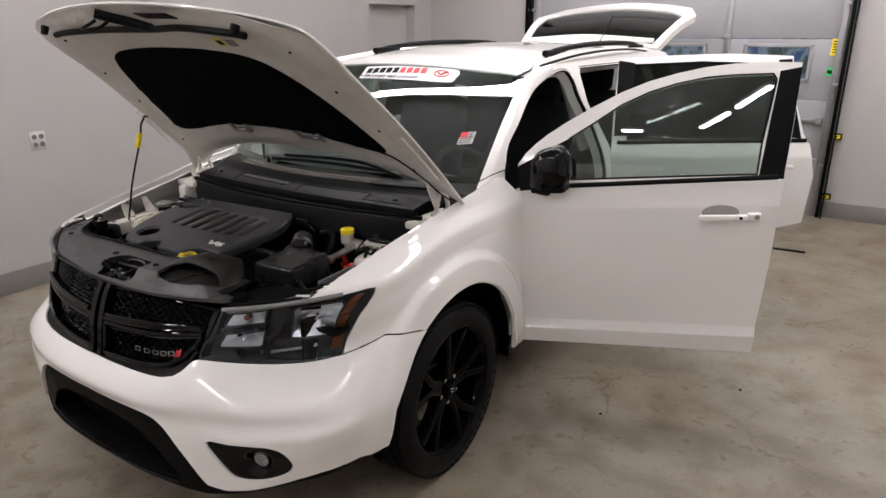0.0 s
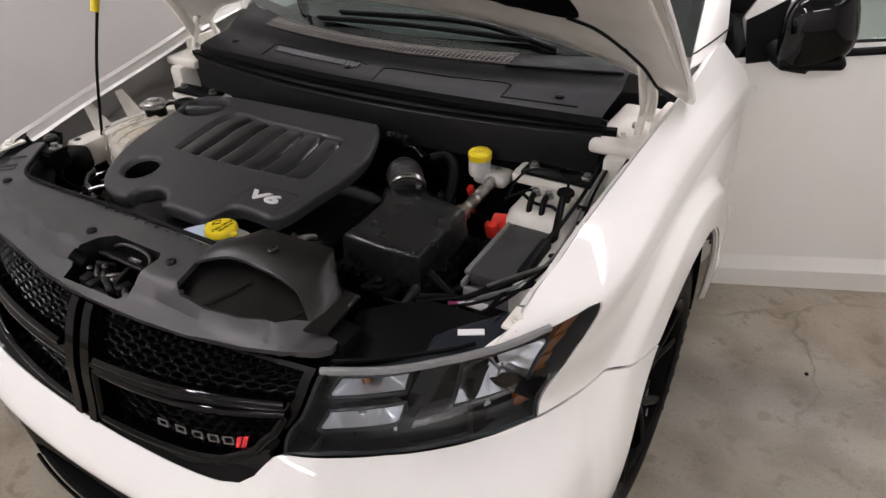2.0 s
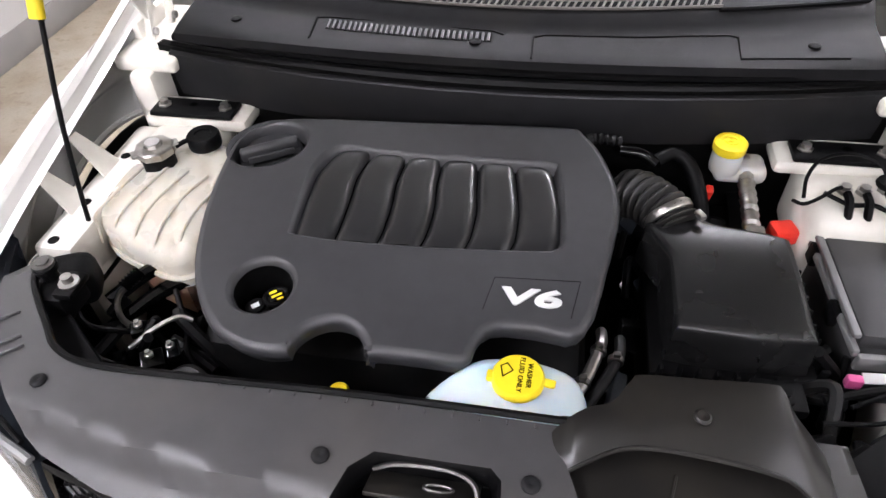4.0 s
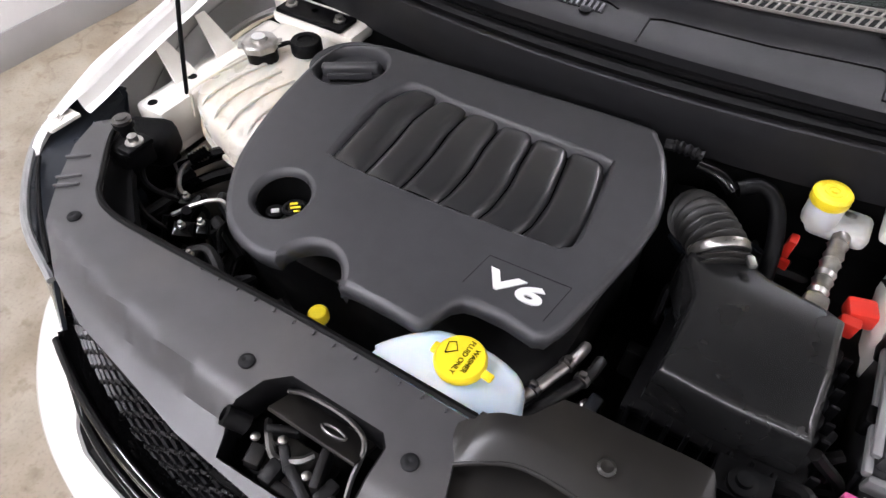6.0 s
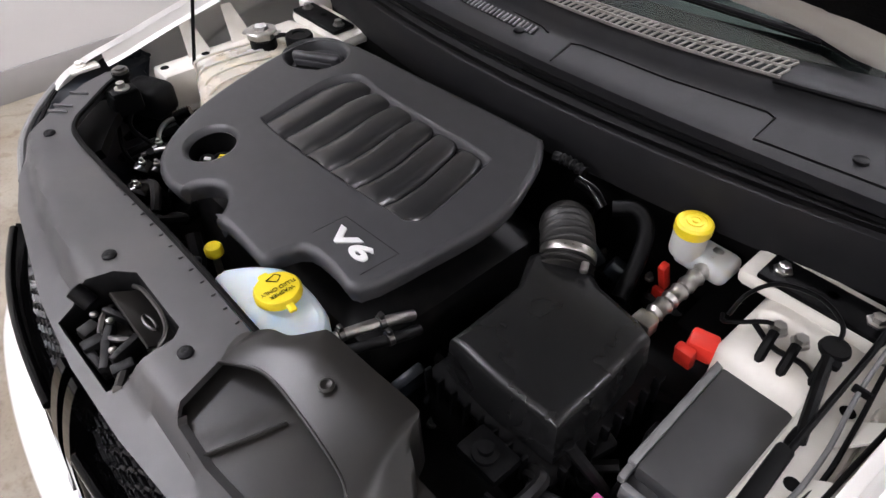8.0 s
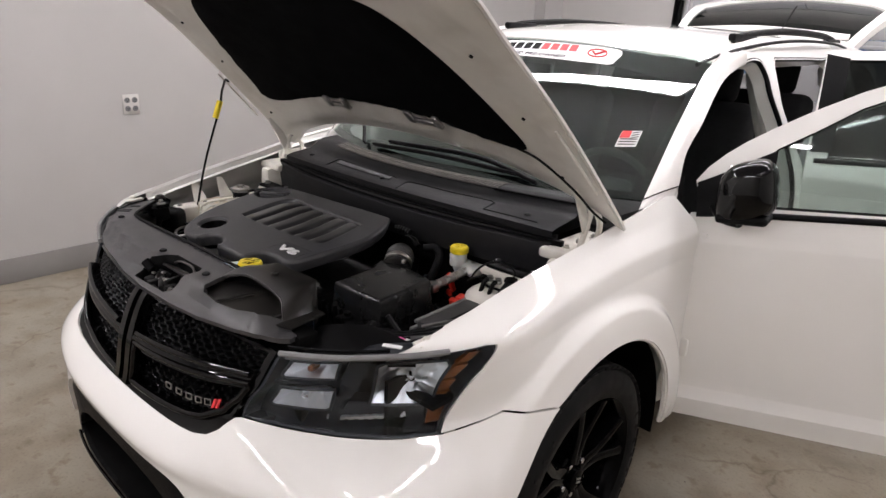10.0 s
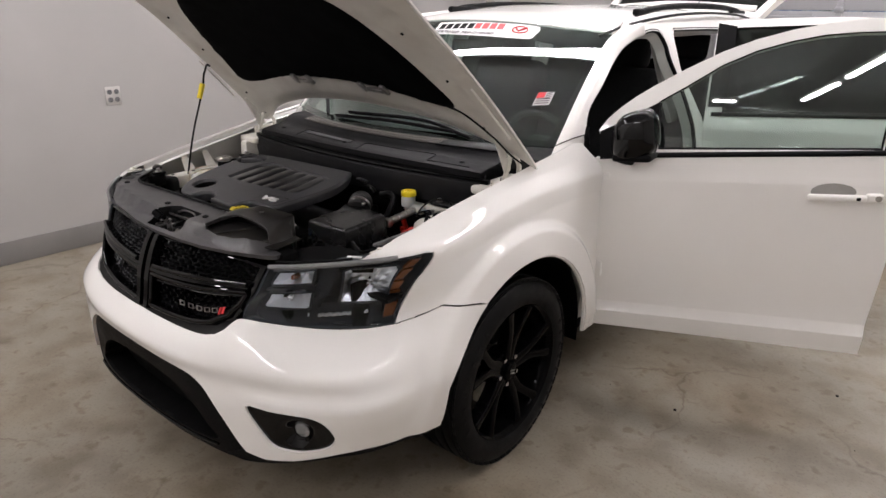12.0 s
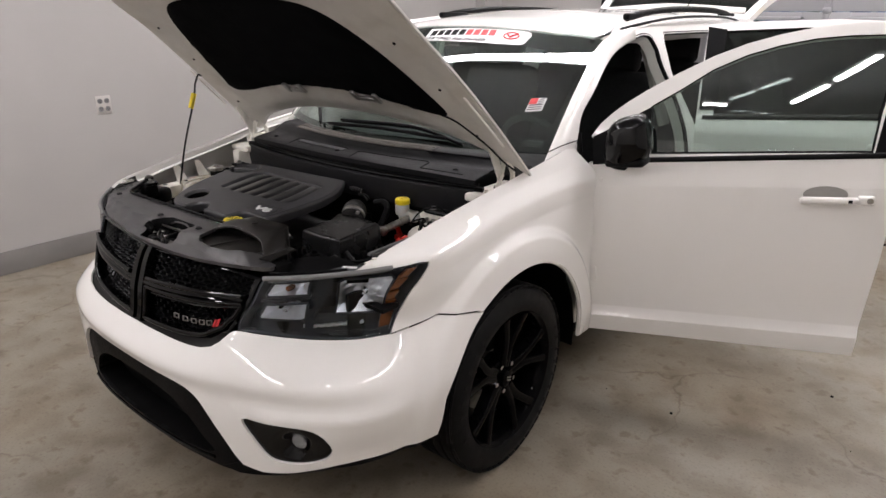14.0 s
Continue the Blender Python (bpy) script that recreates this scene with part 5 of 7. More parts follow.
        y, z = 3.43 + d * math.cos(-up_a) - bulge * math.sin(-up_a), 1.64 + d * math.sin(-up_a) + bulge
        return (x, y - 0.10 * (abs(x) / .7) ** 3, z - 0.06 * (abs(x) / .7) ** 2)

    gl = [(-.60, .02), (-.3, 0), (.3, 0), (.60, .02), (.66, .4), (.72, .75), (.60, 1.02), (0, 1.06), (-.60, 1.02), (-.72, .75), (-.66, .4)]
    wl = [(-.55, .07), (.55, .07), (.60, .40), (.62, .66), (.50, .76), (0, .80), (-.50, .76), (-.62, .66), (-.60, .40)]
    tg = part("tailgate", sheet(gate, gl, (wl,), 0.07, 0.05), PAINT, car, "white tailgate swung open above the roof")
    part("tailgate_glass", sheet(lambda a, b: np.array(gate(a, b)) - [0, 0, .015], [tuple(p) for p in grown(wl, .03)], (), 0.1, 0.004), PRIVACY, tg)
    part("inner_trim", sheet(lambda a, b: np.array(gate(a, b)) - [0, 0, .058], [tuple(p) for p in grown(gl, -.03)], (wl,), 0.1, -0.006), BLACK, tg)
    part("spoiler", tube([(-.55, 3.46, 1.66), (0, 3.40, 1.69), (.55, 3.46, 1.66)], 0.02, 8), PAINT, tg)


def open_door(name, hinge, turn, bottom, top, glass_line, crease_lo, crease_hi, belt, length, label, front):
    """A door swung out on its hinge: s runs from the hinge, z is height."""
    a = radians(turn)
    D, N, P = np.array([math.cos(a), math.sin(a), 0]), np.array([math.sin(a), -math.cos(a), 0]), np.array([hinge[0], hinge[1], 0])

    def skin(s, z, out=0.0):
        f = max(0, min(1, s / length))
        zl, zh, zb = (c0 + (c1 - c0) * f for c0, c1 in (crease_lo, crease_hi, belt))
        o = float(np.interp(z, [zl - .12, zl - .012, zl + .027, (zl + zh) / 2, zh - .012, zh + .012, zb], [-.010, .014, -.009, .008, .010, .004, -.009]))
        if z > zb:
            o -= .009 * min(1, (z - zb) / .02) + .24 * (z - zb) + .27 * (z - zb) ** 2
        return P + D * s + N * (o + out) + np.array([0, 0, z])

    K = 3.0
    tall = lambda loop: [(a, b * K) for a, b in loop]
    if front:
        left = sorted([(z, s) for s, z in bottom + top if s < .02])
        right = sorted([(z, s) for s, z in bottom + top if s > .99])
        cols, rows = np.linspace(0, 1, 41), []
        for f in cols:
            zl, zh, zb = (c0 + (c1 - c0) * f for c0, c1 in (crease_lo, crease_hi, belt))
            zo = .36 + .065 * f
            rows.append([zo, zo + .25 * (zl - .02 - zo), zo + .6 * (zl - .02 - zo), zl - .018, zl - .011, zl + .025, zl + .032] + list(np.linspace(zl + .07, zh - .04, 7)) + [zh - .017, zh - .010, zh + .010, zh + .017, (zh + zb) / 2 + .01, zb])
        n = len(rows[0])
        front_face, back_face = [], []
        for f, zs in zip(cols, rows):
            for z in zs:
                s0, s1 = (float(np.interp(z, *zip(*side_line))) for side_line in (left, right))
                front_face.append(tuple(skin(s0 + (s1 - s0) * f, z)))
                back_face.append(tuple(skin(s0 + (s1 - s0) * f, z, -.035)))
        m = len(front_face)
        fs = [(i * n + k, (i + 1) * n + k, (i + 1) * n + k + 1, i * n + k + 1) for i in range(40) for k in range(n - 1)]
        fs += [tuple(q + m for q in reversed(face)) for face in fs]
        edge = [i * n for i in range(41)] + [40 * n + k for k in range(1, n)] + [i * n + n - 1 for i in range(39, -1, -1)] + [k for k in range(n - 2, 0, -1)]
        fs += [(p, p + m, q + m, q) for p, q in zip(edge, edge[1:] + edge[:1])]
        upper = [(-.016, belt[0] + .001), (1.0, belt[1] - .002)] + top[:-1]
        frame_geo = sheet(lambda a, b: skin(a, b / K), tall(upper), (tall(glass_line),), 0.04, 0.035)
        ob = part(name, join((front_face + back_face, fs), frame_geo), PAINT, car, label, smooth=25)
    else:
        ob = part(name, sheet(lambda a, b: skin(a, b / K), tall(bottom + top), (tall(glass_line),), 0.04, 0.035), PAINT, car, label)
    inner = part("door_trim", sheet(lambda s, z: skin(s, z, -.06), [(.04, .46)] + ([(length - .05, .52)] if front else [(.56, .49), (.70, .60), (.80, .72), (.97, .79)]) + [(length - .04, belt[1] - .02), (.10, belt[0] - .02)], (), 0.08, 0.03), BLACK, ob, "black inner door trim")
    pane = part("door_glass", sheet(lambda s, z: skin(s, z, -.016), [tuple(p) for p in grown(glass_line, .012)], (), 0.03, 0.004), SIDEGLASS if front else PRIVACY, ob, "green tinted door glass")
    pane.visible_shadow = False
    loop = [skin(s, z, -.008) for s, z in finer(glass_line, .03)]
    part("glass_seal", tube(loop + loop[:1], 0.007, 6, 1), SEAL, ob)
    bl = [(s, belt[0] + (belt[1] - belt[0]) * s / length) for s in np.linspace(.02, length, 14)]
    part("belt_strip", tube([skin(s, z + .012, .002) for s, z in bl], 0.011, 8, 1), BLACK, ob, "black belt moulding")
    return ob, skin, D, N


def doors():
    belt = (1.085, 1.186)
    top = [(1.022, 1.19), (1.04, 1.40), (1.057, 1.632), (.911, 1.631), (.806, 1.624), (.699, 1.609), (.59, 1.584), (.48, 1.55), (.369, 1.503), (.25, 1.438), (.141, 1.371), (.075, 1.325), (.025, 1.284), (-.021, 1.237), (-.05, 1.192), (-.05, 1.09)]
    bottom = [(-.01, .80), (0, .36), (.5, .392), (1.0, .425), (1.0, .52), (1.012, .80), (1.018, 1.10)]
    gl = [(.165, 1.135), (.55, 1.168), (.926, 1.20), (.935, 1.332), (.955, 1.461), (.971, 1.568), (.955, 1.591), (.809, 1.584), (.702, 1.572), (.593, 1.547), (.484, 1.511), (.372, 1.456), (.262, 1.378), (.165, 1.314)]
    ob, skin, D, N = open_door("front_door", (.905, .575), 18, bottom, top, gl, (.444, .517), (1.014, 1.099), belt, 1.0, "white driver's door standing wide open", True)
    # black cover of the rear frame post, and the mirror's sail
    part("post_cover", sheet(lambda s, z: skin(s, z, .003), [(.930, 1.196), (1.02, 1.192), (1.056, 1.615), (.978, 1.598), (.952, 1.40)], (), 0.05, 0.004), BLACK, ob, "matt black frame post")
    part("mirror_sail", sheet(lambda s, z: skin(s, z, .010), [(-.03, 1.085), (.17, 1.118), (.170, 1.314), (.11, 1.279), (.054, 1.244), (.0, 1.212), (-.045, 1.188)], (), 0.03, 0.008), BLACK, ob)
    part("corner_gasket", tube([np.array(side(y, z)) + [.006, -.004, 0] for y, z in ((.560, 1.066), (.550, 1.10), (.542, 1.14), (.540, 1.175), (.556, 1.205))], lambda f: .017 - .009 * f, 8, 1), SEAL, ob, "black rubber corner gasket")
    # handle with its bowl and lock
    def at(s, z, out):
        p = Vector(skin(s, z, out))
        a = (Vector(skin(s + .02, z + .0016, out)) - p).normalized()
        n = Vector(N)
        return Matrix.Translation(p) @ Matrix((a, n.cross(a) * 1, n)).transposed().to_4x4()

    # grey bowl on the white door, its shade put into the colour
    part("handle_bowl", moved(([(x, y, z * (1 - (x / .075) ** 2)) for x, y, z in lathe([(0.0, -.003), (.028, -.0025), (.042, .001)], 24)[0]], lathe([(0.0, -.003), (.028, -.0025), (.042, .001)], 24)[1]), at(.80, 1.045, .002) @ Matrix.Diagonal((1.7, .75, 1, 1))), TRIMGREY, ob)
    h = part("door_handle", moved(box((.185, .026, .022), (0, 0, 0), .010, segments=3), at(.81, 1.031, .030)), PAINT, ob, "white pull handle")
    part("handle_cap", moved(box((.055, .034, .026), (0, 0, 0), .010, segments=3), at(.925, 1.041, .022)), PAINT, h)
    part("keyhole", moved(lathe([(0, .002), (.010, .002), (.011, 0)], 18), at(.935, 1.043, .036)), STEEL, h)
    part("button", moved(box((.014, .012, .004), (0, 0, 0), .003), at(.875, 1.036, .042)), BLACK, h)
    # mirror
    c = Vector(skin(.105, 1.200, .10))
    mm = Matrix.Translation(c) @ pose(0, 0, 0, 0, -6, 8)
    pw = lambda q, e: math.copysign(abs(q) ** e, q)
    vs, nu, nv = [], 36, 18
    for j in range(nv + 1):
        t = -math.pi / 2 + math.pi * j / nv
        for i in range(nu):
            q = 2 * math.pi * i / nu
            x, y, z = pw(math.cos(t), .62) * pw(math.cos(q), .75), pw(math.cos(t), .62) * pw(math.sin(q), .75), pw(math.sin(t), .68)
            y = min(y, .62)                                   # flat at the glass
            vs.append((.086 * x * (1 - .10 * z), .075 * y, .092 * z + .018 * x))
    fs = [(j * nu + i, j * nu + (i + 1) % nu, (j + 1) * nu + (i + 1) % nu, (j + 1) * nu + i) for j in range(nv) for i in range(nu)]
    mir = part("door_mirror", moved((vs, fs), mm), GLOSS, ob, "gloss black door mirror")
    part("mirror_foot", tube([skin(.03, 1.125, .01), skin(.055, 1.105, .05), skin(.10, 1.105, .085)], lambda f: .026 - .006 * f, 10), BLACK, mir)
    part("mirror_base", moved(box((.15, .11, .03), (-.005, .0, -.082), .014, segments=3), mm), BLACK, mir)
    part("mirror_glass", moved(box((.130, .004, .140), (0, .0475, 0), .002), mm), CHROME, mir)
    # hinges and check strap
    for z in (.62, 1.0):
        part("hinge", box((.05, .06, .07), (.90, .60, z), .01), PAINT, ob)
    # rear door behind it
    b2 = (1.130, 1.175)
    top2 = [(.985, 1.22), (.93, 1.40), (.91, 1.615), (.60, 1.625), (.30, 1.615), (.0, 1.595), (-.01, 1.30)]
    bot2 = [(-.01, .80), (0, .40), (.62, .44), (.72, .54), (.80, .66), (1.04, .735), (1.055, 1.0), (1.02, 1.16)]
    gl2 = [(.07, 1.156), (.84, 1.190), (.84, 1.40), (.83, 1.575), (.45, 1.585), (.08, 1.565)]
    ob2, skin2, D2, N2 = open_door("rear_door", (.905, 1.665), 20, bot2, top2, gl2, (.52, .60), (1.08, 1.11), b2, 1.0, "white rear passenger door standing open", False)
    part("post_cover", sheet(lambda s, z: skin2(s, z, .003), [(.85, 1.205), (.975, 1.195), (.925, 1.40), (.905, 1.60), (.84, 1.595)], (), 0.05, 0.004), BLACK, ob2, "matt black frame post")
    part("post_cover", sheet(lambda s, z: skin2(s, z, .003), [(0, 1.178), (.082, 1.182), (.090, 1.572), (0, 1.585)], (), 0.05, 0.004), BLACK, ob2)
    p = Vector(skin2(.86, 1.05, .03))
    part("door_handle", moved(box((.17, .022, .026), (0, 0, 0), .010, (0, 0, 20), segments=3), Matrix.Translation(p)), PAINT, ob2, "white pull handle")


def cabin():
    """Seats, dashboard and wheel seen through the glass."""
    part("dashboard", sheet(lambda x, y: (x, y, 1.10 - 0.9 * max(0, y - .62) ** 1.3 + .02 * math.cos(x * 3)), [(-.72, .36), (-.4, .26), (0, .22), (.4, .26), (.72, .36), (.74, .88), (-.74, .88)], (), .08, .05), DASH, car, "black dashboard")
    sw = part("steering_wheel", tube([(.38 + .185 * math.cos(a), .93 - .07 * math.sin(a), 1.02 + .165 * math.sin(a)) for a in np.linspace(0, 2 * math.pi, 28)], .015, 8, 1), DASH, car, "black steering wheel")
    part("wheel_hub", box((.15, .05, .11), (.38, .93, 1.01), .03, (-20, 0, 0)), DASH, sw)
    for x, y in ((.38, 1.52), (-.38, 1.52), (.38, 2.42), (-.38, 2.42)):
        seat = part("seat", box((.52, .52, .17), (x, y - .12, .66), .06, segments=3), CLOTH, car, "black cloth seat")
        part("backrest", box((.50, .15, .66), (x, y + .17, 1.02), .06, (-14, 0, 0), segments=3), CLOTH, seat)
        hr = part("headrest", box((.27, .10, .19), (x, y + .26, 1.43), .04, (-10, 0, 0), segments=3), CLOTH, seat)
        for dx in (-.06, .06):
            part("headrest_post", tube([(x + dx, y + .25, 1.28), (x + dx, y + .26, 1.36)], .006, 6, 1), STEEL, seat)
    for y in (1.56, 2.66):
        part("belt_pillar_trim", box((.03, .10, .42), (.70, y, 1.30), .012, (0, -20, 0)), TRIMGREY, car, "grey pillar trim")
    part("headliner", sheet(lambda x, y: (x, y, 1.60 - .06 * (abs(x) / .7) ** 2), [(-.60, .95), (.60, .95), (.62, 3.2), (-.62, 3.2)], (), .2, .01), TRIMGREY, car)


room()
wall_fittings()
ceiling_lamps()
hood()
front_end()
headlight(1)
headlight(-1)
fender(1)
fender(-1)
for wx, wy, ws_ in ((.790, 0, 1), (-.790, 0, -1), (.790, 2.89, 1), (-.790, 2.89, -1)):
    wheel(wx, wy, ws_)
upper_body()
doors()
cabin()

# ---- under the hood ----
def cover_z(x, y):
    return (x, y, 0.985 + 0.13 * (y + 0.47))


def seal_y(x):
    return -0.047 + 0.175 * x * x


def bay_shell():
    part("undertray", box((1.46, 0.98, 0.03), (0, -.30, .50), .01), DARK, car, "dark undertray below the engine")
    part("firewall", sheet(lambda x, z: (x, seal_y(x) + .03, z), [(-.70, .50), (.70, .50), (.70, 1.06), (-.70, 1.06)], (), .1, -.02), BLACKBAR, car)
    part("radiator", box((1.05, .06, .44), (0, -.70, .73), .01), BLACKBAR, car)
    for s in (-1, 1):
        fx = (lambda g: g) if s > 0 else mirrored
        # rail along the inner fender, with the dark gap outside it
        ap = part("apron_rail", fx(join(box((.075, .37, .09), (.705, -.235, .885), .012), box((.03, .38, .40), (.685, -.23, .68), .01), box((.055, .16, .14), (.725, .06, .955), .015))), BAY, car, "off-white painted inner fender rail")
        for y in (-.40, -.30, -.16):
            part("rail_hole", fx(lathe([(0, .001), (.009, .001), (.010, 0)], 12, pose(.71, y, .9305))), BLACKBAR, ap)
        # black filler sheets paint the shade of the gap outside the rail
        part("gap_shade_filler", fx(join(box((.13, .66, .012), (.735, -.24, .825), 0), box((.012, .20, .30), (.700, -.52, .72), 0))), BLACKBAR, car)
        for y in (-.31, -.20):
            part("rail_tab", fx(sheet(lambda a, b: (.715 + .055 * b, y + a, .925 + .075 * b), [(-.028, 0), (.028, 0), (.012, 1), (-.012, 1)], (), .02, .003)), BAY, ap)
        if s > 0:
            wp = part("wing_panel", join(box((.075, .50, .008), (.765, -.16, .905), .003, (0, -14, 0)), box((.05, .03, .03), (.757, -.14, .925), .008)), BAY, car, "off-white painted panel inside the fender")
            for y in (-.06, -.24, -.34):
                part("panel_plug", lathe([(.011, 0), (.011, .002), (.007, .003), (0, .003)], 14, pose(.768, y, .912, 0, -14, 0)), BAY if y < -.3 else BLACKBAR, wp)
        tw = part("strut_tower", fx(join(box((.165, .19, .50), (.622, -.10, .690), .035, segments=3), box((.22, .085, .03), (.605, -.020, .945), .012))), BAY, car, "off-white painted strut tower")
        part("tower_plate", fx(box((.175, .058, .010), (.610, -.035, .966), .003)), BLACK, tw, "black tower brace plate")
        for x in (.545, .675):
            part("tower_bolt", fx(join(lathe([(0.014, .971), (.014, .974), (.009, .975), (.009, .983), (0, .984)], 6, pose(x, -.035, 0)))), STEEL, tw)
        part("plate_hole", fx(lathe([(0, .9722), (.008, .9722)], 12, pose(.615, -.03, 0))), BLACKBAR, tw)
        hs = part("hinge_shelf", fx(join(box((.135, .26, .03), (.722, .135, 1.030), .010, segments=3), box((.02, .14, .05), (.774, .16, 1.055), .008))), BAY, car, "off-white painted hinge shelf")
        for y in (.06, .20):
            part("shelf_bolt", fx(lathe([(.010, 1.045), (.010, 1.049), (.007, 1.05), (.007, 1.056), (0, 1.057)], 6, pose(.715, y, 0))), BAY, hs)
        # hood hinge
        hg = part("hood_hinge", fx(join(box((.035, .13, .018), (.745, .10, 1.035), .006), box((.008, .16, .035), (.742, .075, 1.16), .004, (-62, 0, 0)))), BAY, car, "off-white hood hinge")
        for path in (((.085, 1.040), (.095, 1.066), (.106, 1.090), (.116, 1.115), (.128, 1.150)), ((.172, 1.040), (.181, 1.060), (.188, 1.085), (.181, 1.112), (.160, 1.136), (.135, 1.150))):
            part("hinge_link", fx(tube([(.742, y, z) for y, z in path], .0095, 8)), BAY, hg)
        for y, z in ((.128, 1.150), (.095, 1.062), (.180, 1.060)):
            part("hinge_pin", fx(lathe([(.008, 0), (.008, .006), (.005, .008), (0, .008)], 12, aim((.733, y, z), (-1, 0, 0)))), STEEL, hg)
        part("hinge_bolt", fx(lathe([(.010, 0), (.010, .008), (0, .009)], 6, aim((.744, .12, 1.10), (-1, 0, 0)))), BAY, hg)
        part("fender_bolt", fx(lathe([(.013, 0), (.013, .003), (.009, .004), (.009, .010), (0, .011)], 6, pose(.757, -.555, .972))), BAY, car)
        part("fender_support", fx(box((.03, .06, .008), (.752, -.550, .968), .003)), BAY, car)


def cowl():
    def face(x, k):
        """Cross-section from the seal's foot to the cowl's lip; k = 0..6."""
        y0 = seal_y(x)
        dy, z = [(0.002, .955), (-.004, .99), (-.006, 1.025), (.000, 1.048), (.012, 1.053), (.022, 1.050), (.026, 1.044)][k]
        return (x, y0 + dy, z)

    xs = np.linspace(-.675, .675, 41)
    vs = [face(x, k) for x in xs for k in range(7)]
    fs = [(i * 7 + k, i * 7 + 7 + k, i * 7 + 8 + k, i * 7 + k + 1) for i in range(40) for k in range(6)]
    ob = part("hood_seal", (vs, fs), COWL, car, "black rubber hood seal panel")
    for dy, z in ((.034, 1.055), (.046, 1.066)):
        part("seal_lip", tube([(x, seal_y(x) * (1 - dy) + dy - 0.02 * x * x, z) for x in xs], .008, 7, 1), SEAL, ob)

    def top(x, q):
        """The cowl panel from its front lip (0) to the glass (1)."""
        y0 = 0.0 + 0.125 * x * x
        y1 = 0.15 + 0.23 * (x / .765) ** 2
        y = y0 + (y1 - y0) * q
        z = 1.090 + float(np.interp(q, [0, .08, .35, .48, .60, .72, 1.0], [0, .006, .016, .022, .045, .056, .060]))
        return (x, y, z - .01 * (abs(x) / .7) ** 3)

    rows = 16
    vs = [top(x, q) for x in np.linspace(-.665, .665, 45) for q in np.linspace(0, 1, rows)]
    fs = [(i * rows + k, (i + 1) * rows + k, (i + 1) * rows + k + 1, i * rows + k + 1) for i in range(44) for k in range(rows - 1)]
    front = [(x, y, z - .02) for x, y, z in (top(x, 0) for x in np.linspace(-.665, .665, 45))]
    n = len(vs)
    vs += front
    fs += [(n + i, n + i + 1, (i + 1) * rows, i * rows) for i in range(44)]
    cw = part("cowl", (vs, fs), COWL, car, "grey-black plastic cowl below the windshield")
    # vent slots in two rows along the glass, and a shorter row in front
    bars, base = [], []
    # flat black sheet on the cowl paints the shade between the slats
    part("vent_shade", sheet(lambda x, q: np.array(top(x, q)) + [0, 0, .0015], [(-.47, .66), (.385, .66), (.385, .93), (-.47, .93)], (), .08, .001), BLACKBAR, cw)
    for k in range(66):
        x = -.465 + .013 * k
        for q0, q1 in ((.68, .78), (.815, .915)):
            a, b = np.array(top(x, q0)), np.array(top(x + .006, q1))
            bars.append(tube([a + [0, 0, .003], b + [0, 0, .003]], .0023, 5, 1))
    for q in (.665, .80, .925):
        bars.append(tube([np.array(top(x, q)) + [0, 0, .003] for x in np.linspace(-.47, .385, 24)], .003, 5, 1))
    tagged(part("vent_slat_rest", join(*bars), WEATHERED, cw, "weathered grey vent slat"), kind="stuff")
    # same painted shade under the shorter row
    part("vent_shade", sheet(lambda x, q: np.array(top(x, q)) + [0, 0, .001], [(-.345, .27), (-.02, .27), (-.02, .40), (-.345, .40)], (), .08, .001), BLACKBAR, cw)
    for k in range(30):
        x = -.34 + .0108 * k
        part("vent_slat", tube([np.array(top(x, .27)) + [0, 0, .002], np.array(top(x, .40)) + [0, 0, .002]], .0026, 5, 1), SHROUD, cw)
    grooves = ([(.055, .04), (.055, .38), (.075, .42), (.24, .41), (.40, .42), (.415, .38), (.415, .10), (.60, .10)], [(-.37, .10), (-.37, .42), (-.34, .45), (-.02, .45), (0.0, .40)])
    for gline in grooves:
        part("panel_gap", tube([np.array(top(x, q)) + [0, 0, .0005] for x, q in gline], .0022, 5, 1), BLACKBAR, cw)
    for x in (-.54, -.05, .545):
        part("push_pin", lathe([(.011, 0), (.011, .003), (.006, .006), (0, .006)], 14, pose(*top(x, .25))), BLACK, cw)
    part("trim_strip", tube([np.array(top(x, .62)) + [0, 0, .004] for x in np.linspace(.38, .655, 8)], .004, 6, 1), SEAL, cw)


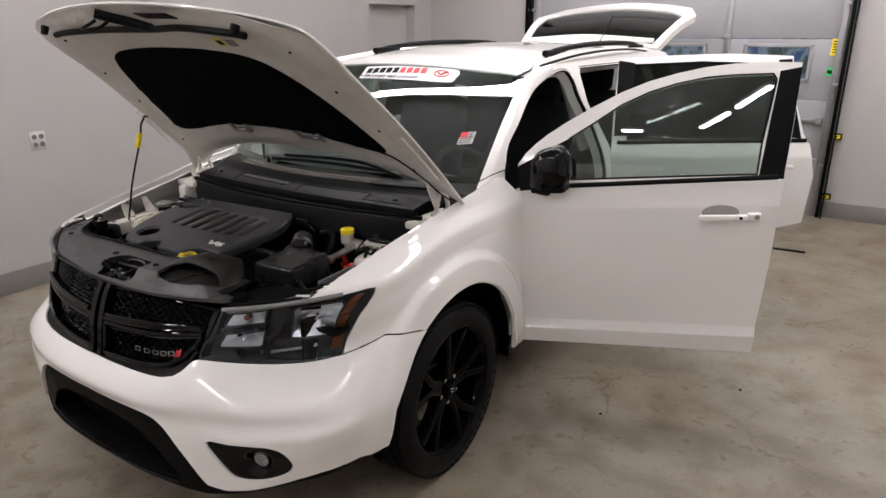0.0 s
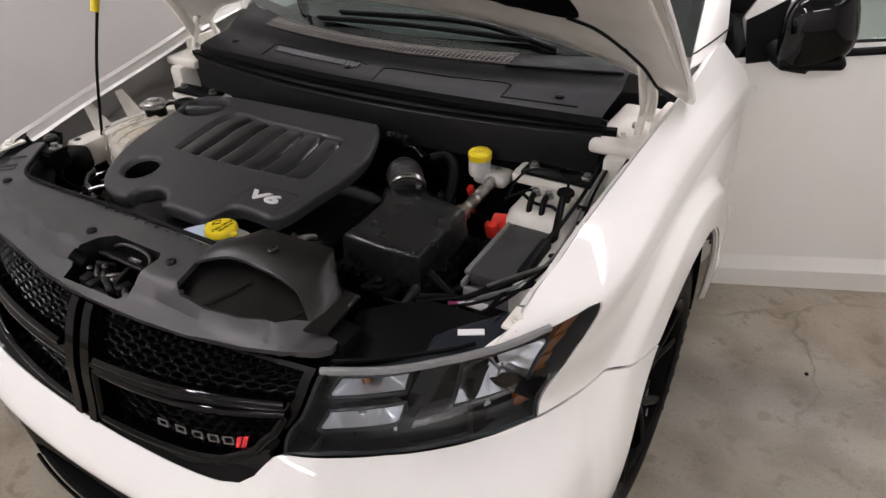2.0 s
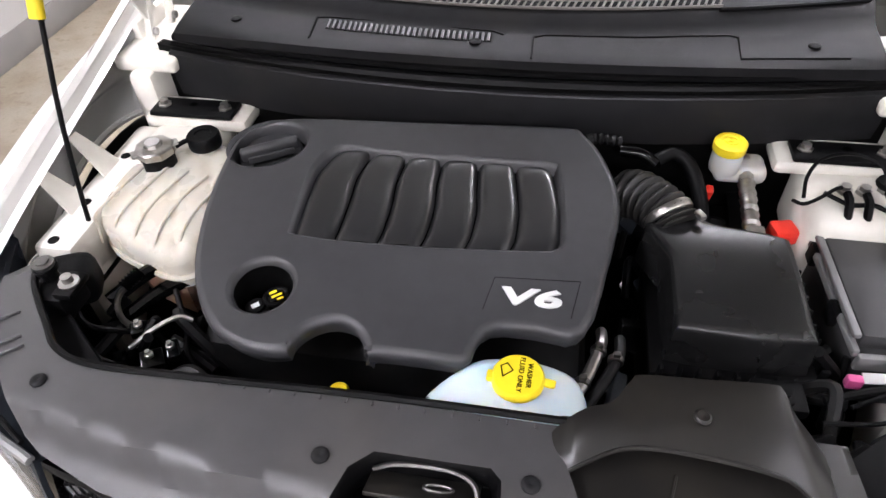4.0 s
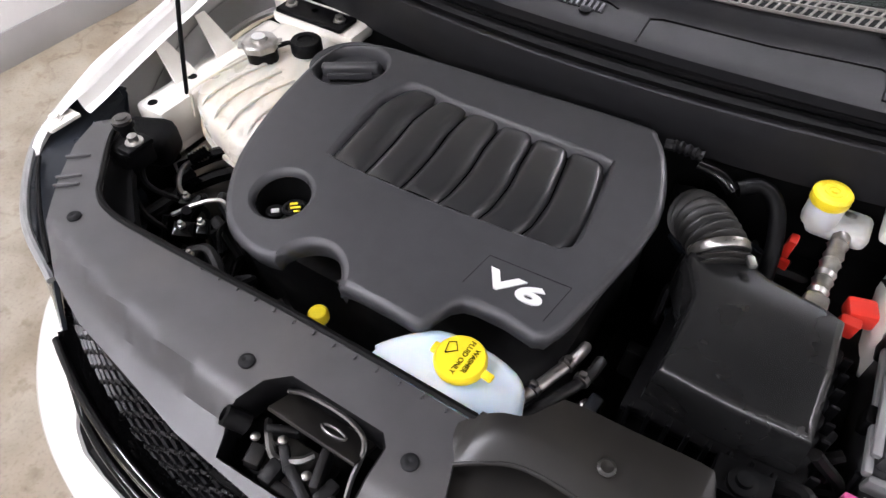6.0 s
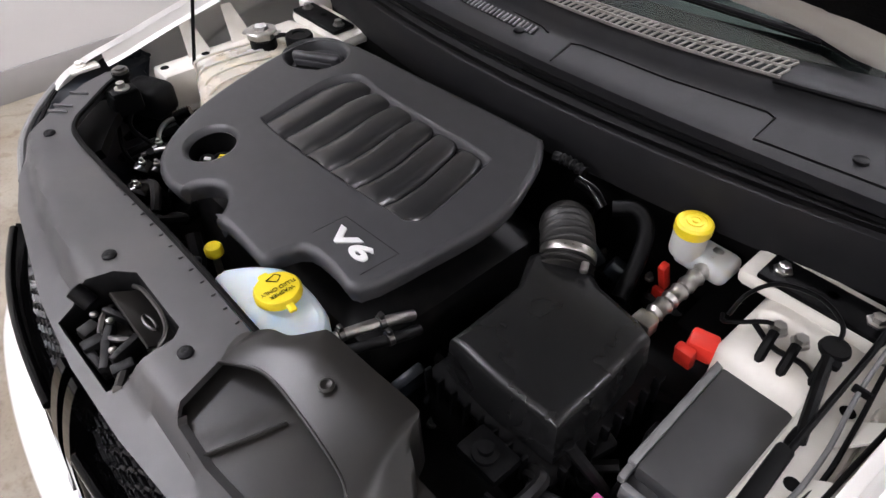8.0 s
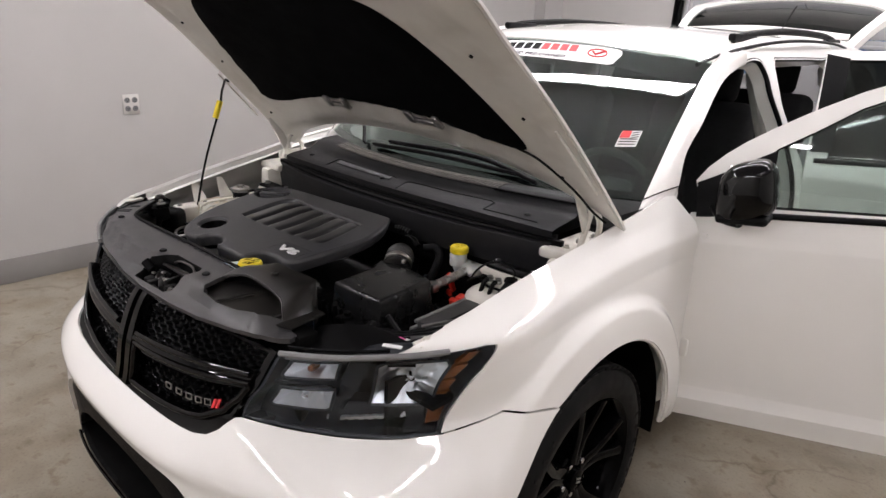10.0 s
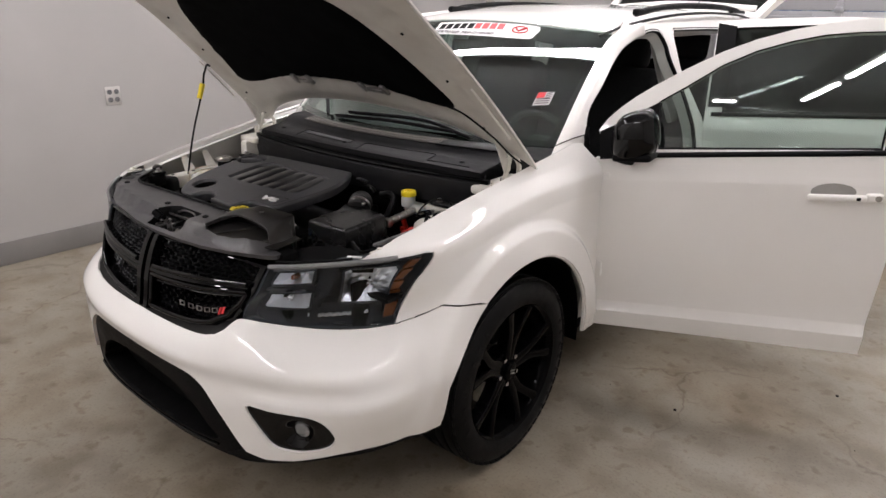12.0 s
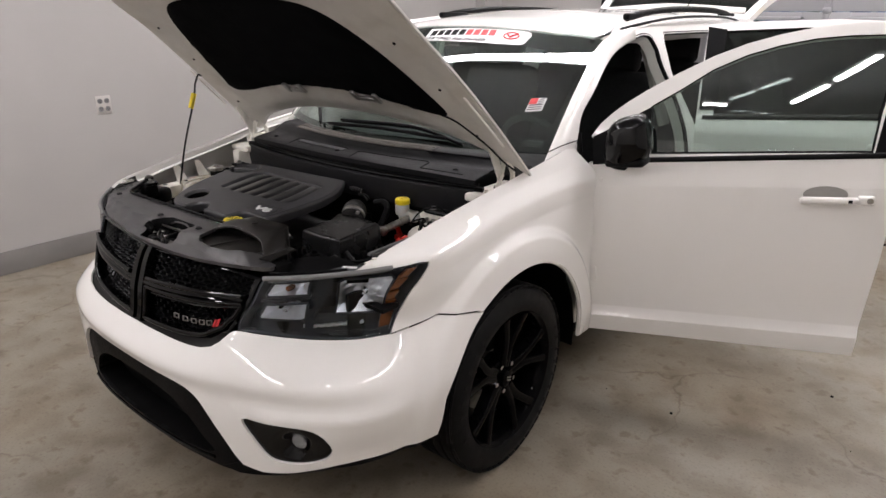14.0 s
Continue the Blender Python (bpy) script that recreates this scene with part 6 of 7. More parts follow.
def engine_cover():
    line = [(-.444, -.25), (-.438, -.185), (-.40, -.145), (-.33, -.125), (-.13, -.115), (.12, -.103), (.158, -.116), (.196, -.176), (.220, -.272), (.203, -.396), (.174, -.508),
            (.107, -.512), (.052, -.516), (.034, -.545), (.022, -.574), (-.035, -.575), (-.098, -.576)]
    notch = [(-.163 - .052 * math.cos(a), -.590 + .055 * math.sin(a)) for a in np.linspace(math.pi * .96, .06, 9)]
    line += notch + [(-.262, -.594), (-.32, -.577), (-.366, -.535), (-.408, -.462), (-.434, -.36)]
    line = [tuple(p) for p in spline(line, 3, True)]
    oil = ring(-.378, -.202, .074, .058, 36, 25)
    dip = ring(-.288, -.490, .053, .052, 32)
    tub = [(-.262, -.198), (-.225, -.188), (-.15, -.195), (.06, -.193), (.112, -.196), (.126, -.212), (.142, -.345), (.128, -.376), (.09, -.384), (-.10, -.397), (-.262, -.396), (-.282, -.372), (-.287, -.25)]
    tub = [tuple(p) for p in spline(tub, 4, True)]
    geo, _ = slab(line, cover_z, .040, .012, (oil, dip, tub), .022, -.010)
    walls = join(skirt(oil, cover_z, [(0, 0), (-.004, .002), (-.008, .008), (-.010, .034)]), skirt(dip, cover_z, [(0, 0), (-.004, .0015), (-.007, .005), (-.009, .012)]), skirt(tub, cover_z, [(0, 0), (-.004, .002), (-.007, .008), (-.012, .023)]))
    walls = (walls[0], [tuple(reversed(q)) for q in walls[1]])
    ob = part("engine_cover", join(geo, walls), COVER, car, "satin black moulded engine cover")
    inner = [tuple(p) for p in grown(tub, -.010)]
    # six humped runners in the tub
    # black sheet gives the gaps between the runners their shade
    part("tub_shade_floor", sheet(lambda x, y: (x, y, cover_z(x, y)[2] - .022), inner, (), .04, 0), BLACKBAR, ob)
    for k in range(6):
        def hump(a, b, k=k):
            f = (k + .012 + .976 * a) / 6
            y0, y1 = -.197 - .008 * f, -.393 + .014 * f
            y = y0 + (y1 - y0) * b
            x0, x1 = -.252 - .026 * min(1, b / .30) ** .7, .109 + .024 * min(1, b / .55) ** .7 - .010 * max(0, b - .85) / .15
            x = x0 + (x1 - x0) * f + .005 * math.sin(math.pi * b) * math.sin(math.pi * f)
            across, along = 1 - abs(2 * a - 1) ** 6, 1 - abs(2 * b - 1) ** 10
            return (x, y, cover_z(x, y)[2] - .018 + .0115 * across * (.70 + .30 * along) + .003 * math.sin(math.pi * a * .8))

        g = sheet(hump, [(0, .07), (.05, .02), (.14, 0), (.86, 0), (.95, .02), (1, .07), (1, .97), (.96, 1), (.04, 1), (0, .97)], (), .07, 0)
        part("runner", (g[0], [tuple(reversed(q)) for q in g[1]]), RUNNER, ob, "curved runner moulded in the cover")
    # oil filler cap with its grip bar
    cap = part("oil_cap", lathe([(.056, -.022), (.056, -.006), (.052, -.002), (.0, -.001)], 32, pose(-.378, -.202, cover_z(0, -.203)[2] - .020, 7, 0, 0)), COVER, ob, "black oil filler cap with a grip bar")
    part("grip", join(box((.104, .017, .026), (-.378, -.202, cover_z(0, -.203)[2] - .012), .007, (7, 0, 32), segments=3), box((.080, .005, .014), (-.386, -.188, cover_z(0, -.203)[2] - .016), .002, (7, 0, 32)), box((.080, .005, .014), (-.370, -.216, cover_z(0, -.203)[2] - .016), .002, (7, 0, 32))), COVER, cap)
    for d in (-.022, .022):
        part("cap_groove", box((.075, .004, .002), (-.375 - d * .53, -.203 + d * .85, cover_z(0, -.203)[2] - .0200), 0, (7, 0, 32)), BLACKBAR, cap)
    # well made blacker than the cover, its shade put into the colour
    part("well_shade_wall", skirt([tuple(p) for p in grown(dip, -.004)], cover_z, [(-.006, .011), (-.012, .076)]), BLACKBAR, ob)
    part("well_shade_floor", lathe([(0, 0), (.045, 0)], 24, pose(-.288, -.490, cover_z(0, -.497)[2] - .076)), BLACKBAR, ob)
    dipst = part("dipstick", tube([(-.298, -.502, .895), (-.294, -.498, .925), (-.288, -.492, .940)], .005, 7), STEEL, ob, "dipstick handle with yellow print")
    for q, r, mat in (((-.276, -.482, .948), .017, BLACK), ((-.303, -.500, .942), .012, SEAL)):
        part("dipstick_grip", moved(join(tube([(r * math.cos(a), .75 * r * math.sin(a), 0) for a in np.linspace(0, 2 * math.pi, 22)], .0042, 7, 1), box((1.3 * r, .8 * r, .003), (0, 0, 0), .001)), pose(*q, 16, 0, 40)), mat, dipst)
    for dx, dy, w in ((-.006, .004, .012), (.002, -.001, .016), (.009, -.006, .010)):
        part("dipstick_print", box((w, .0035, .0015), (-.276 + dx, -.482 + dy, .9525), 0, (16, 0, 40)), YELLOW, dipst)
    part("dipstick_print", box((.012, .007, .0015), (-.303, -.500, .9445), 0, (16, 0, 40)), WHITEBAR, dipst)
    letters("V6", .045, pose(.097, -.466, cover_z(0, -.466)[2] + .0012, 7, 0, 1) @ Matrix.Diagonal((1.72, .84, 1, 1)), .002, SILVER, "lettering", ob, "raised silver V6 lettering", shear=.12, space=1.0, bold=.0015)
    for a, b in (((.045, -.435), (.165, -.428)), ((.045, -.435), (.035, -.49)), ((.165, -.428), (.155, -.49))):
        part("plate_line", tube([np.array(cover_z(*a)) + [0, 0, -.0004], np.array(cover_z(*b)) + [0, 0, -.0002]], .0007, 5, 1), BLACK, ob)
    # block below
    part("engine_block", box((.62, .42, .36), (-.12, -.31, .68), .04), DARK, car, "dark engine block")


def front_shroud():
    def top(x, y):
        k = (y + 0.90 - (0.105 if x > 0 else 0.22) * x * x) / .26           # 0 at the grille, 1 at the rear edge
        z = .985 - .030 * (1 - min(1, max(0, (k - .36) / .075))) - .060 * max(0, .40 - k)
        w = min(1, max(0, (x - .415) / .05))
        z = z * (1 - w) + w * min(z, .950)
        return (x, y, z - .05 * max(0, abs(x) - .48))

    line = [(-.690, -.525), (-.668, -.580), (-.613, -.650), (-.564, -.700), (-.509, -.752), (-.474, -.772), (-.38, -.803), (-.276, -.820), (-.15, -.842), (0, -.852), (.15, -.847), (.256, -.836), (.375, -.812), (.44, -.792), (.496, -.762),
            (.512, -.744), (.506, -.705), (.492, -.682), (.458, -.702), (.428, -.742), (.417, -.767), (.345, -.781), (.27, -.789), (.205, -.788), (.182, -.772), (.156, -.700), (.150, -.657), (0, -.655), (-.13, -.657), (-.346, -.664), (-.462, -.664), (-.520, -.646), (-.560, -.610), (-.625, -.544), (-.656, -.489)]
    line = [tuple(p) for p in finer(line, .02)]
    hole = [(-.060, -.722), (.075, -.722), (.088, -.735), (.092, -.79), (.075, -.832), (-.085, -.838), (-.100, -.80), (-.085, -.745)]
    ob = part("radiator_shroud", sheet(top, line, (hole,), .014, .012), SHROUD, car, "grey-black radiator shroud with latch opening")
    rimw = skirt([tuple(p) for p in finer(hole, .02)], top, [(0, 0), (-.003, .004), (-.005, .05)])
    part("opening_wall", (rimw[0], [tuple(reversed(q)) for q in rimw[1]]), BLACK, ob)
    # ribbed rear edge
    part("rear_seal", tube([(x, y, z + .004) for x, y, z in (top(*p) for p in ((.155, -.652), (0, -.652), (-.13, -.654), (-.346, -.661), (-.462, -.661), (-.518, -.643), (-.557, -.607), (-.622, -.541), (-.653, -.489)))], .005, 6), SEAL, ob)
    for x in np.linspace(-.44, .12, 18):
        part("edge_rib", box((.003, .006, .003), (float(x), -.6625, .9865), .001), SHROUD, ob)
    for x, y in ((-.120, -.737), (.120, -.735), (-.512, -.693)):
        part("push_pin", lathe([(.0105, 0), (.0105, .003), (.008, .0055), (.004, .006), (0, .004)], 18, pose(*top(x, y))), COWL, ob)
    for x, y in ((-.600, -.640), (-.585, -.655), (-.630, -.600)):
        part("shroud_rib", box((.04, .005, .006), (x, y, top(x, y)[2] + .002), .002, (0, 0, 40)), SHROUD, ob)
    # latch in its opening
    part("latch_well", box((.20, .14, .01), (0, -.78, .90), 0), BLACKBAR, ob)
    lt = part("hood_latch", join(box((.13, .055, .006), (.0, -.742, .955), .002, (-30, 0, 0)), box((.10, .05, .004), (-.01, -.79, .925), .002)), DUCT, car, "dark metal hood latch")
    part("latch_slot", tube([(.018 + .017 * math.cos(a), -.7445 + .0055 * math.sin(a), .9625 - .003 * math.sin(a)) for a in np.linspace(0, 2 * math.pi, 20)], .0022, 6, 1), WIRE, lt)
    for q, w, turn in (((-.040, -.772, .948), (.040, .010, .016), 30), ((-.015, -.795, .944), (.034, .012, .014), -40), ((-.052, -.810, .935), (.020, .026, .020), 15), ((.048, -.800, .940), (.016, .030, .020), -10), ((.005, -.822, .930), (.060, .012, .012), 5)):
        part("latch_lever", box(w, q, .003, (0, 12, turn)), DARK, lt)
    for q in ((-.028, -.783, .955), (.022, -.800, .952), (-.062, -.795, .948)):
        part("latch_rivet", lathe([(.006, 0), (.006, .003), (.003, .005), (0, .005)], 10, pose(*q, -15)), STEEL, lt)
    part("latch_wire", tube([(-.06, -.733, .965), (-.03, -.728, .975), (.03, -.728, .977), (.06, -.74, .968), (.066, -.775, .95), (.075, -.80, .945)], .0035, 6), WIRE, lt)
    part("latch_wire", tube([(-.065, -.77, .945), (-.05, -.785, .95), (-.03, -.80, .94), (0, -.79, .948), (.01, -.775, .945)], .005, 6), WIRE, lt)
    part("latch_spring", tube([(-.045 + .008 * math.cos(a), -.80 + a * .0016, .935 + .008 * math.sin(a)) for a in np.linspace(0, 26, 60)], .0016, 4, 1), WIRE, lt)
    part("latch_catch", join(box((.012, .05, .03), (.03, -.785, .945), .004, (0, 0, 20)), box((.05, .014, .02), (.015, -.81, .940), .004, (0, 0, -25)), box((.02, .03, .025), (-.02, -.815, .935), .004)), DARK, lt)
    part("latch_bush", lathe([(.013, 0), (.013, .03), (.009, .032), (.009, .02)], 14, aim((-.078, -.79, .955), (-.6, -.3, .6))), BLACK, lt)
    part("release_cable", tube([(.05, -.80, .94), (.075, -.815, .945), (.085, -.82, .95)], .007, 7), WIRE, lt)


def air_duct():
    """Moulded snorkel beside the latch: a raised arch over a sunken tray, leading to the air box."""
    rear = spline([(.120, -.690, .977), (.150, -.655, .990), (.176, -.640, 1.004), (.205, -.630, 1.010), (.226, -.601, 1.014), (.240, -.592, 1.016), (.31, -.588, 1.016), (.385, -.583, 1.015), (.399, -.588, 1.012), (.410, -.610, 1.002), (.432, -.622, .980), (.458, -.640, .955)], 5)
    front = spline([(.118, -.738, .970), (.150, -.716, .980), (.180, -.700, .992), (.214, -.684, 1.000), (.25, -.679, 1.003), (.305, -.681, 1.003), (.352, -.684, 1.000), (.376, -.686, .996), (.398, -.690, .990), (.422, -.704, .978), (.445, -.718, .962), (.470, -.730, .945)], 5)
    rows, n = 10, len(rear)
    vs = []
    for r, f in zip(rear, front):
        r, f = np.array(r), np.array(f)
        for k in range(rows + 1):
            t = k / rows
            p = r + (f - r) * t
            vs.append((p[0], p[1], p[2] + .006 * math.sin(math.pi * t) * (1 if .16 < p[0] < .45 else .3)))
    w = rows + 1
    fs = [(i * w + k, i * w + k + 1, (i + 1) * w + k + 1, (i + 1) * w + k) for i in range(n - 1) for k in range(rows)]
    m = len(vs)
    vs += [(x, y + .004, z - .11) for x, y, z in rear]                      # back wall
    fs += [(i * w, (i + 1) * w, m + i + 1, m + i) for i in range(n - 1)]
    m = len(vs)
    vs += [(x, y - .002, z - .004) for x, y, z in front] + [(x, y + .045, z - .012) for x, y, z in front]     # rolled lip
    fs += [(i * w + rows, i * w + w + rows, m + i + 1, m + i) for i in range(n - 1)] + [(m + i, m + i + 1, m + n + i + 1, m + n + i) for i in range(n - 1)]
    ob = part("intake_duct", (vs, fs), DUCT, car, "brown-black moulded air intake duct", smooth=60)
    part("duct_lip", tube([tuple(p) for p in front], .0018, 7, 1), DUCT, ob)
    # upright black sheet paints the shade inside the duct's mouth
    part("duct_shade", ([(x, y + .035, z) for x, y, z in front] + [(x, y + .035, .94) for x, y, z in front], [(i, i + 1, n + i + 1, n + i) for i in range(n - 1)]), BLACKBAR, ob)
    tray = [(.140, -.700), (.170, -.782), (.205, -.795), (.27, -.796), (.345, -.788), (.425, -.772), (.435, -.745), (.490, -.728), (.478, -.62), (.30, -.62), (.150, -.63)]
    part("duct_tray", sheet(lambda x, y: (x, y, .962 + .004 * max(0, 1 - abs(x - .235 - .35 * (y + .80)) / .014) - .03 * max(0, x - .42) + .02 * (y + .75)), finer(tray, .02), (), .012, .004), DUCT, ob)
    part("push_pin", lathe([(.0100, 0), (.0100, .002), (.007, .004), (0, .0025)], 16, pose(.302, -.642, 1.018)), DUCT, ob)
    for u in (.25, .40):
        part("duct_rib", tube([(u, -.79 + .2 * (u - .25), .966), (u + .02, -.73, .9675), (u + .03, -.69, .968)], .0025, 6, 1), DUCT, ob)


def air_box():
    f = lambda x, y: (x, y, .948 + .06 * (y + .45) - 0.25 * max(0, y + .27) ** 1.0)
    line = [(.302, -.454), (.395, -.457), (.490, -.452), (.490, -.35), (.485, -.258), (.455, -.245), (.380, -.232), (.355, -.215), (.270, -.230), (.268, -.262), (.300, -.32)]
    geo, _ = slab(line, f, .075, .012, (), .03, .006)
    ob = part("air_box", geo, AIRBOX, car, "black air filter box")
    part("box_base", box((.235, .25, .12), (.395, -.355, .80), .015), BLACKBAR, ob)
    part("box_flange", box((.235, .25, .012), (.395, -.355, .865), .004), BLACK, ob)
    for k in range(9):
        part("rib", box((.006, .012, .05), (.290 + .026 * k, -.484, .870), .002), BLACK, ob)
    for k in range(8):
        part("rib", box((.012, .006, .05), (.514, -.46 + .028 * k, .870), .002), BLACK, ob)
    part("box_foot", join(box((.07, .05, .02), (.44, -.515, .895), .006), lathe([(.018, .905), (.018, .912), (.010, .914), (.010, .922), (0, .923)], 18, pose(.44, -.52, 0))), BLACK, ob)
    pts = [(.318, -.235, .935), (.305, -.215, .945), (.285, -.192, .947), (.262, -.165, .942), (.243, -.145, .926)]
    hose = part("intake_hose", tube(pts, lambda t: .038 + .0055 * math.sin(t * 2 * math.pi * 10), 22, 28), HOSE, car, "ribbed black rubber intake hose")
    d = Vector(pts[1]) - Vector(pts[0])
    part("hose_clamp", lathe([(.0425, -.006), (.0435, -.004), (.0435, .006), (.0425, .008)], 28, aim(pts[1], d)), STEEL, hose, "steel hose clamp")
    part("clamp_screw", box((.012, .02, .010), (.350, -.235, .968), .003, (0, 0, 30)), STEEL, hose)


def bottles():
    # washer tank and cap
    wl = [(-.025, -.632), (-.018, -.605), (.020, -.566), (.050, -.548), (.10, -.545), (.155, -.550), (.178, -.572), (.183, -.612), (.150, -.648), (.03, -.648)]
    geo, _ = slab([tuple(p) for p in spline(wl, 3, True)], lambda x, y: (x, y, .957 - 2.6 * max(0, .04 - x) ** 2 - .25 * max(0, x - .12)), .14, .014, (), .02)
    t = part("washer_tank", geo, WASHER, car, "milky white washer fluid tank")
    part("neck", lathe([(.026, .94), (.026, .968)], 24, pose(.093, -.588, 0)), WASHER, t)
    cap = part("washer_cap", join(lathe([(.030, .963), (.034, .966), (.034, .974), (.031, .978), (.0, .979)], 32, pose(.093, -.588, 0)), box((.026, .012, .006), (.128, -.590, .971), .003, (0, 0, -8)), box((.014, .016, .008), (.060, -.590, .972), .003)), YELLOW, t, "yellow washer fluid cap")
    for k, word in enumerate(("WASHER", "FLUID ONLY")):
        letters(word, .0095, pose(.107 - .011 * k, -.588, .9797, 0, 0, -92), .0003, BLACKBAR, "cap_writing", cap)
    part("cap_sign", tube([(.074, -.594, .980), (.070, -.578, .980), (.078, -.573, .980), (.086, -.583, .980), (.074, -.594, .980)], .0008, 5, 1), BLACKBAR, cap)
    # coolant tank
    cl = [(-.668, -.33), (-.69, -.25), (-.675, -.165), (-.62, -.135), (-.52, -.115), (-.47, -.15), (-.45, -.25), (-.455, -.36), (-.49, -.405), (-.56, -.392), (-.62, -.368)]
    geo, _ = slab([tuple(p) for p in spline(cl, 3, True)], lambda x, y: (x, y, .955 - 1.2 * max(0, -.30 - y) ** 1.5 - .006 * max(0, abs(((x + .45 * y) * 15) % 1 - .5) - .34) / .16 - .6 * max(0, -.60 - x) ** 1.3), .075, .03, (), .012)
    low, _ = slab([tuple(p) for p in grown(spline(cl, 3, True), -.022)], lambda x, y: (x, y, .875), .12, .02, (), .03)
    t = part("coolant_tank", geo, COOLANT, car, "cloudy cream coolant tank")
    part("tank_base", low, FLUID, t, "lower half with pink coolant inside")
    for k in range(5):
        x = -.655 + .042 * k
        part("tank_rib", tube([(x + .03, -.20 - .01 * k, .957), (x + .015, -.28, .957), (x, -.345, .948), (x - .004, -.385 + .012 * abs(k - 3), .925), (x - .005, -.392 + .012 * abs(k - 3), .89)], .0028, 7, 5), COOLANT, t)
    part("tank_seam", tube([(p[0], p[1], .874) for p in spline(cl + cl[:1], 4)], .007, 6, 1), COOLANT, t)
    part("neck", lathe([(.030, .93), (.030, .972), (.033, .974), (.033, .978)], 24, pose(-.607, -.200, 0)), BLACK, t)
    c = part("pressure_cap", join(lathe([(.036, .978), (.036, .990), (.033, .993), (.018, .994), (.016, .999), (0, .999)], 8, pose(-.607, -.200, 0)), box((.085, .024, .006), (-.607, -.200, .985), .004, (0, 0, 40))), STEEL, t, "bare metal pressure cap")
    part("cap_disc", lathe([(.0135, .9995), (.0135, 1.001), (0, 1.001)], 20, pose(-.607, -.200, 0)), CHROME, c)
    part("fill_neck", lathe([(.022, .90), (.022, .965)], 20, pose(-.538, -.146, 0)), COOLANT, t)
    part("fill_cap", join(lathe([(.030, .962), (.031, .966), (.031, .984), (.028, .988), (.016, .988), (.015, .985), (0, .985)], 26, pose(-.538, -.146, 0))), BLACK, t, "black ribbed filler cap")
    part("cap_tether", tube([(-.575, -.185, .982), (-.562, -.17, .985), (-.555, -.162, .98)], .005, 6), BLACK, t)
    # brake fluid
    b = part("brake_reservoir", join(lathe([(.025, .935), (.0265, .942), (.0265, .968), (.021, .978)], 22, pose(.413, -.062, 0)), box((.090, .062, .034), (.443, -.046, .928), .014, segments=3)), MILKY, car, "milky brake fluid reservoir")
    part("brake_cap", join(lathe([(.0265, .974), (.0285, .977), (.0285, .991), (.025, .995), (.018, .9955), (.0172, .994), (.0135, .994), (.0128, .996), (.009, .996), (.0083, .994), (.005, .994), (.0045, .997), (0, .997)], 28, pose(.413, -.060, 0))), YELLOW, b, "yellow brake fluid cap")
    # small yellow filler cap low at the front
    s = part("trans_dipstick", tube([(-.150, -.592, .74), (-.157, -.585, .80), (-.161, -.582, .86)], .007, 7), STEEL, car)
    part("stopper", lathe([(.014, .858), (.016, .861), (.016, .874), (.013, .878), (0, .879)], 18, pose(-.161, -.582, 0)), YELLOW, s, "yellow stopper")


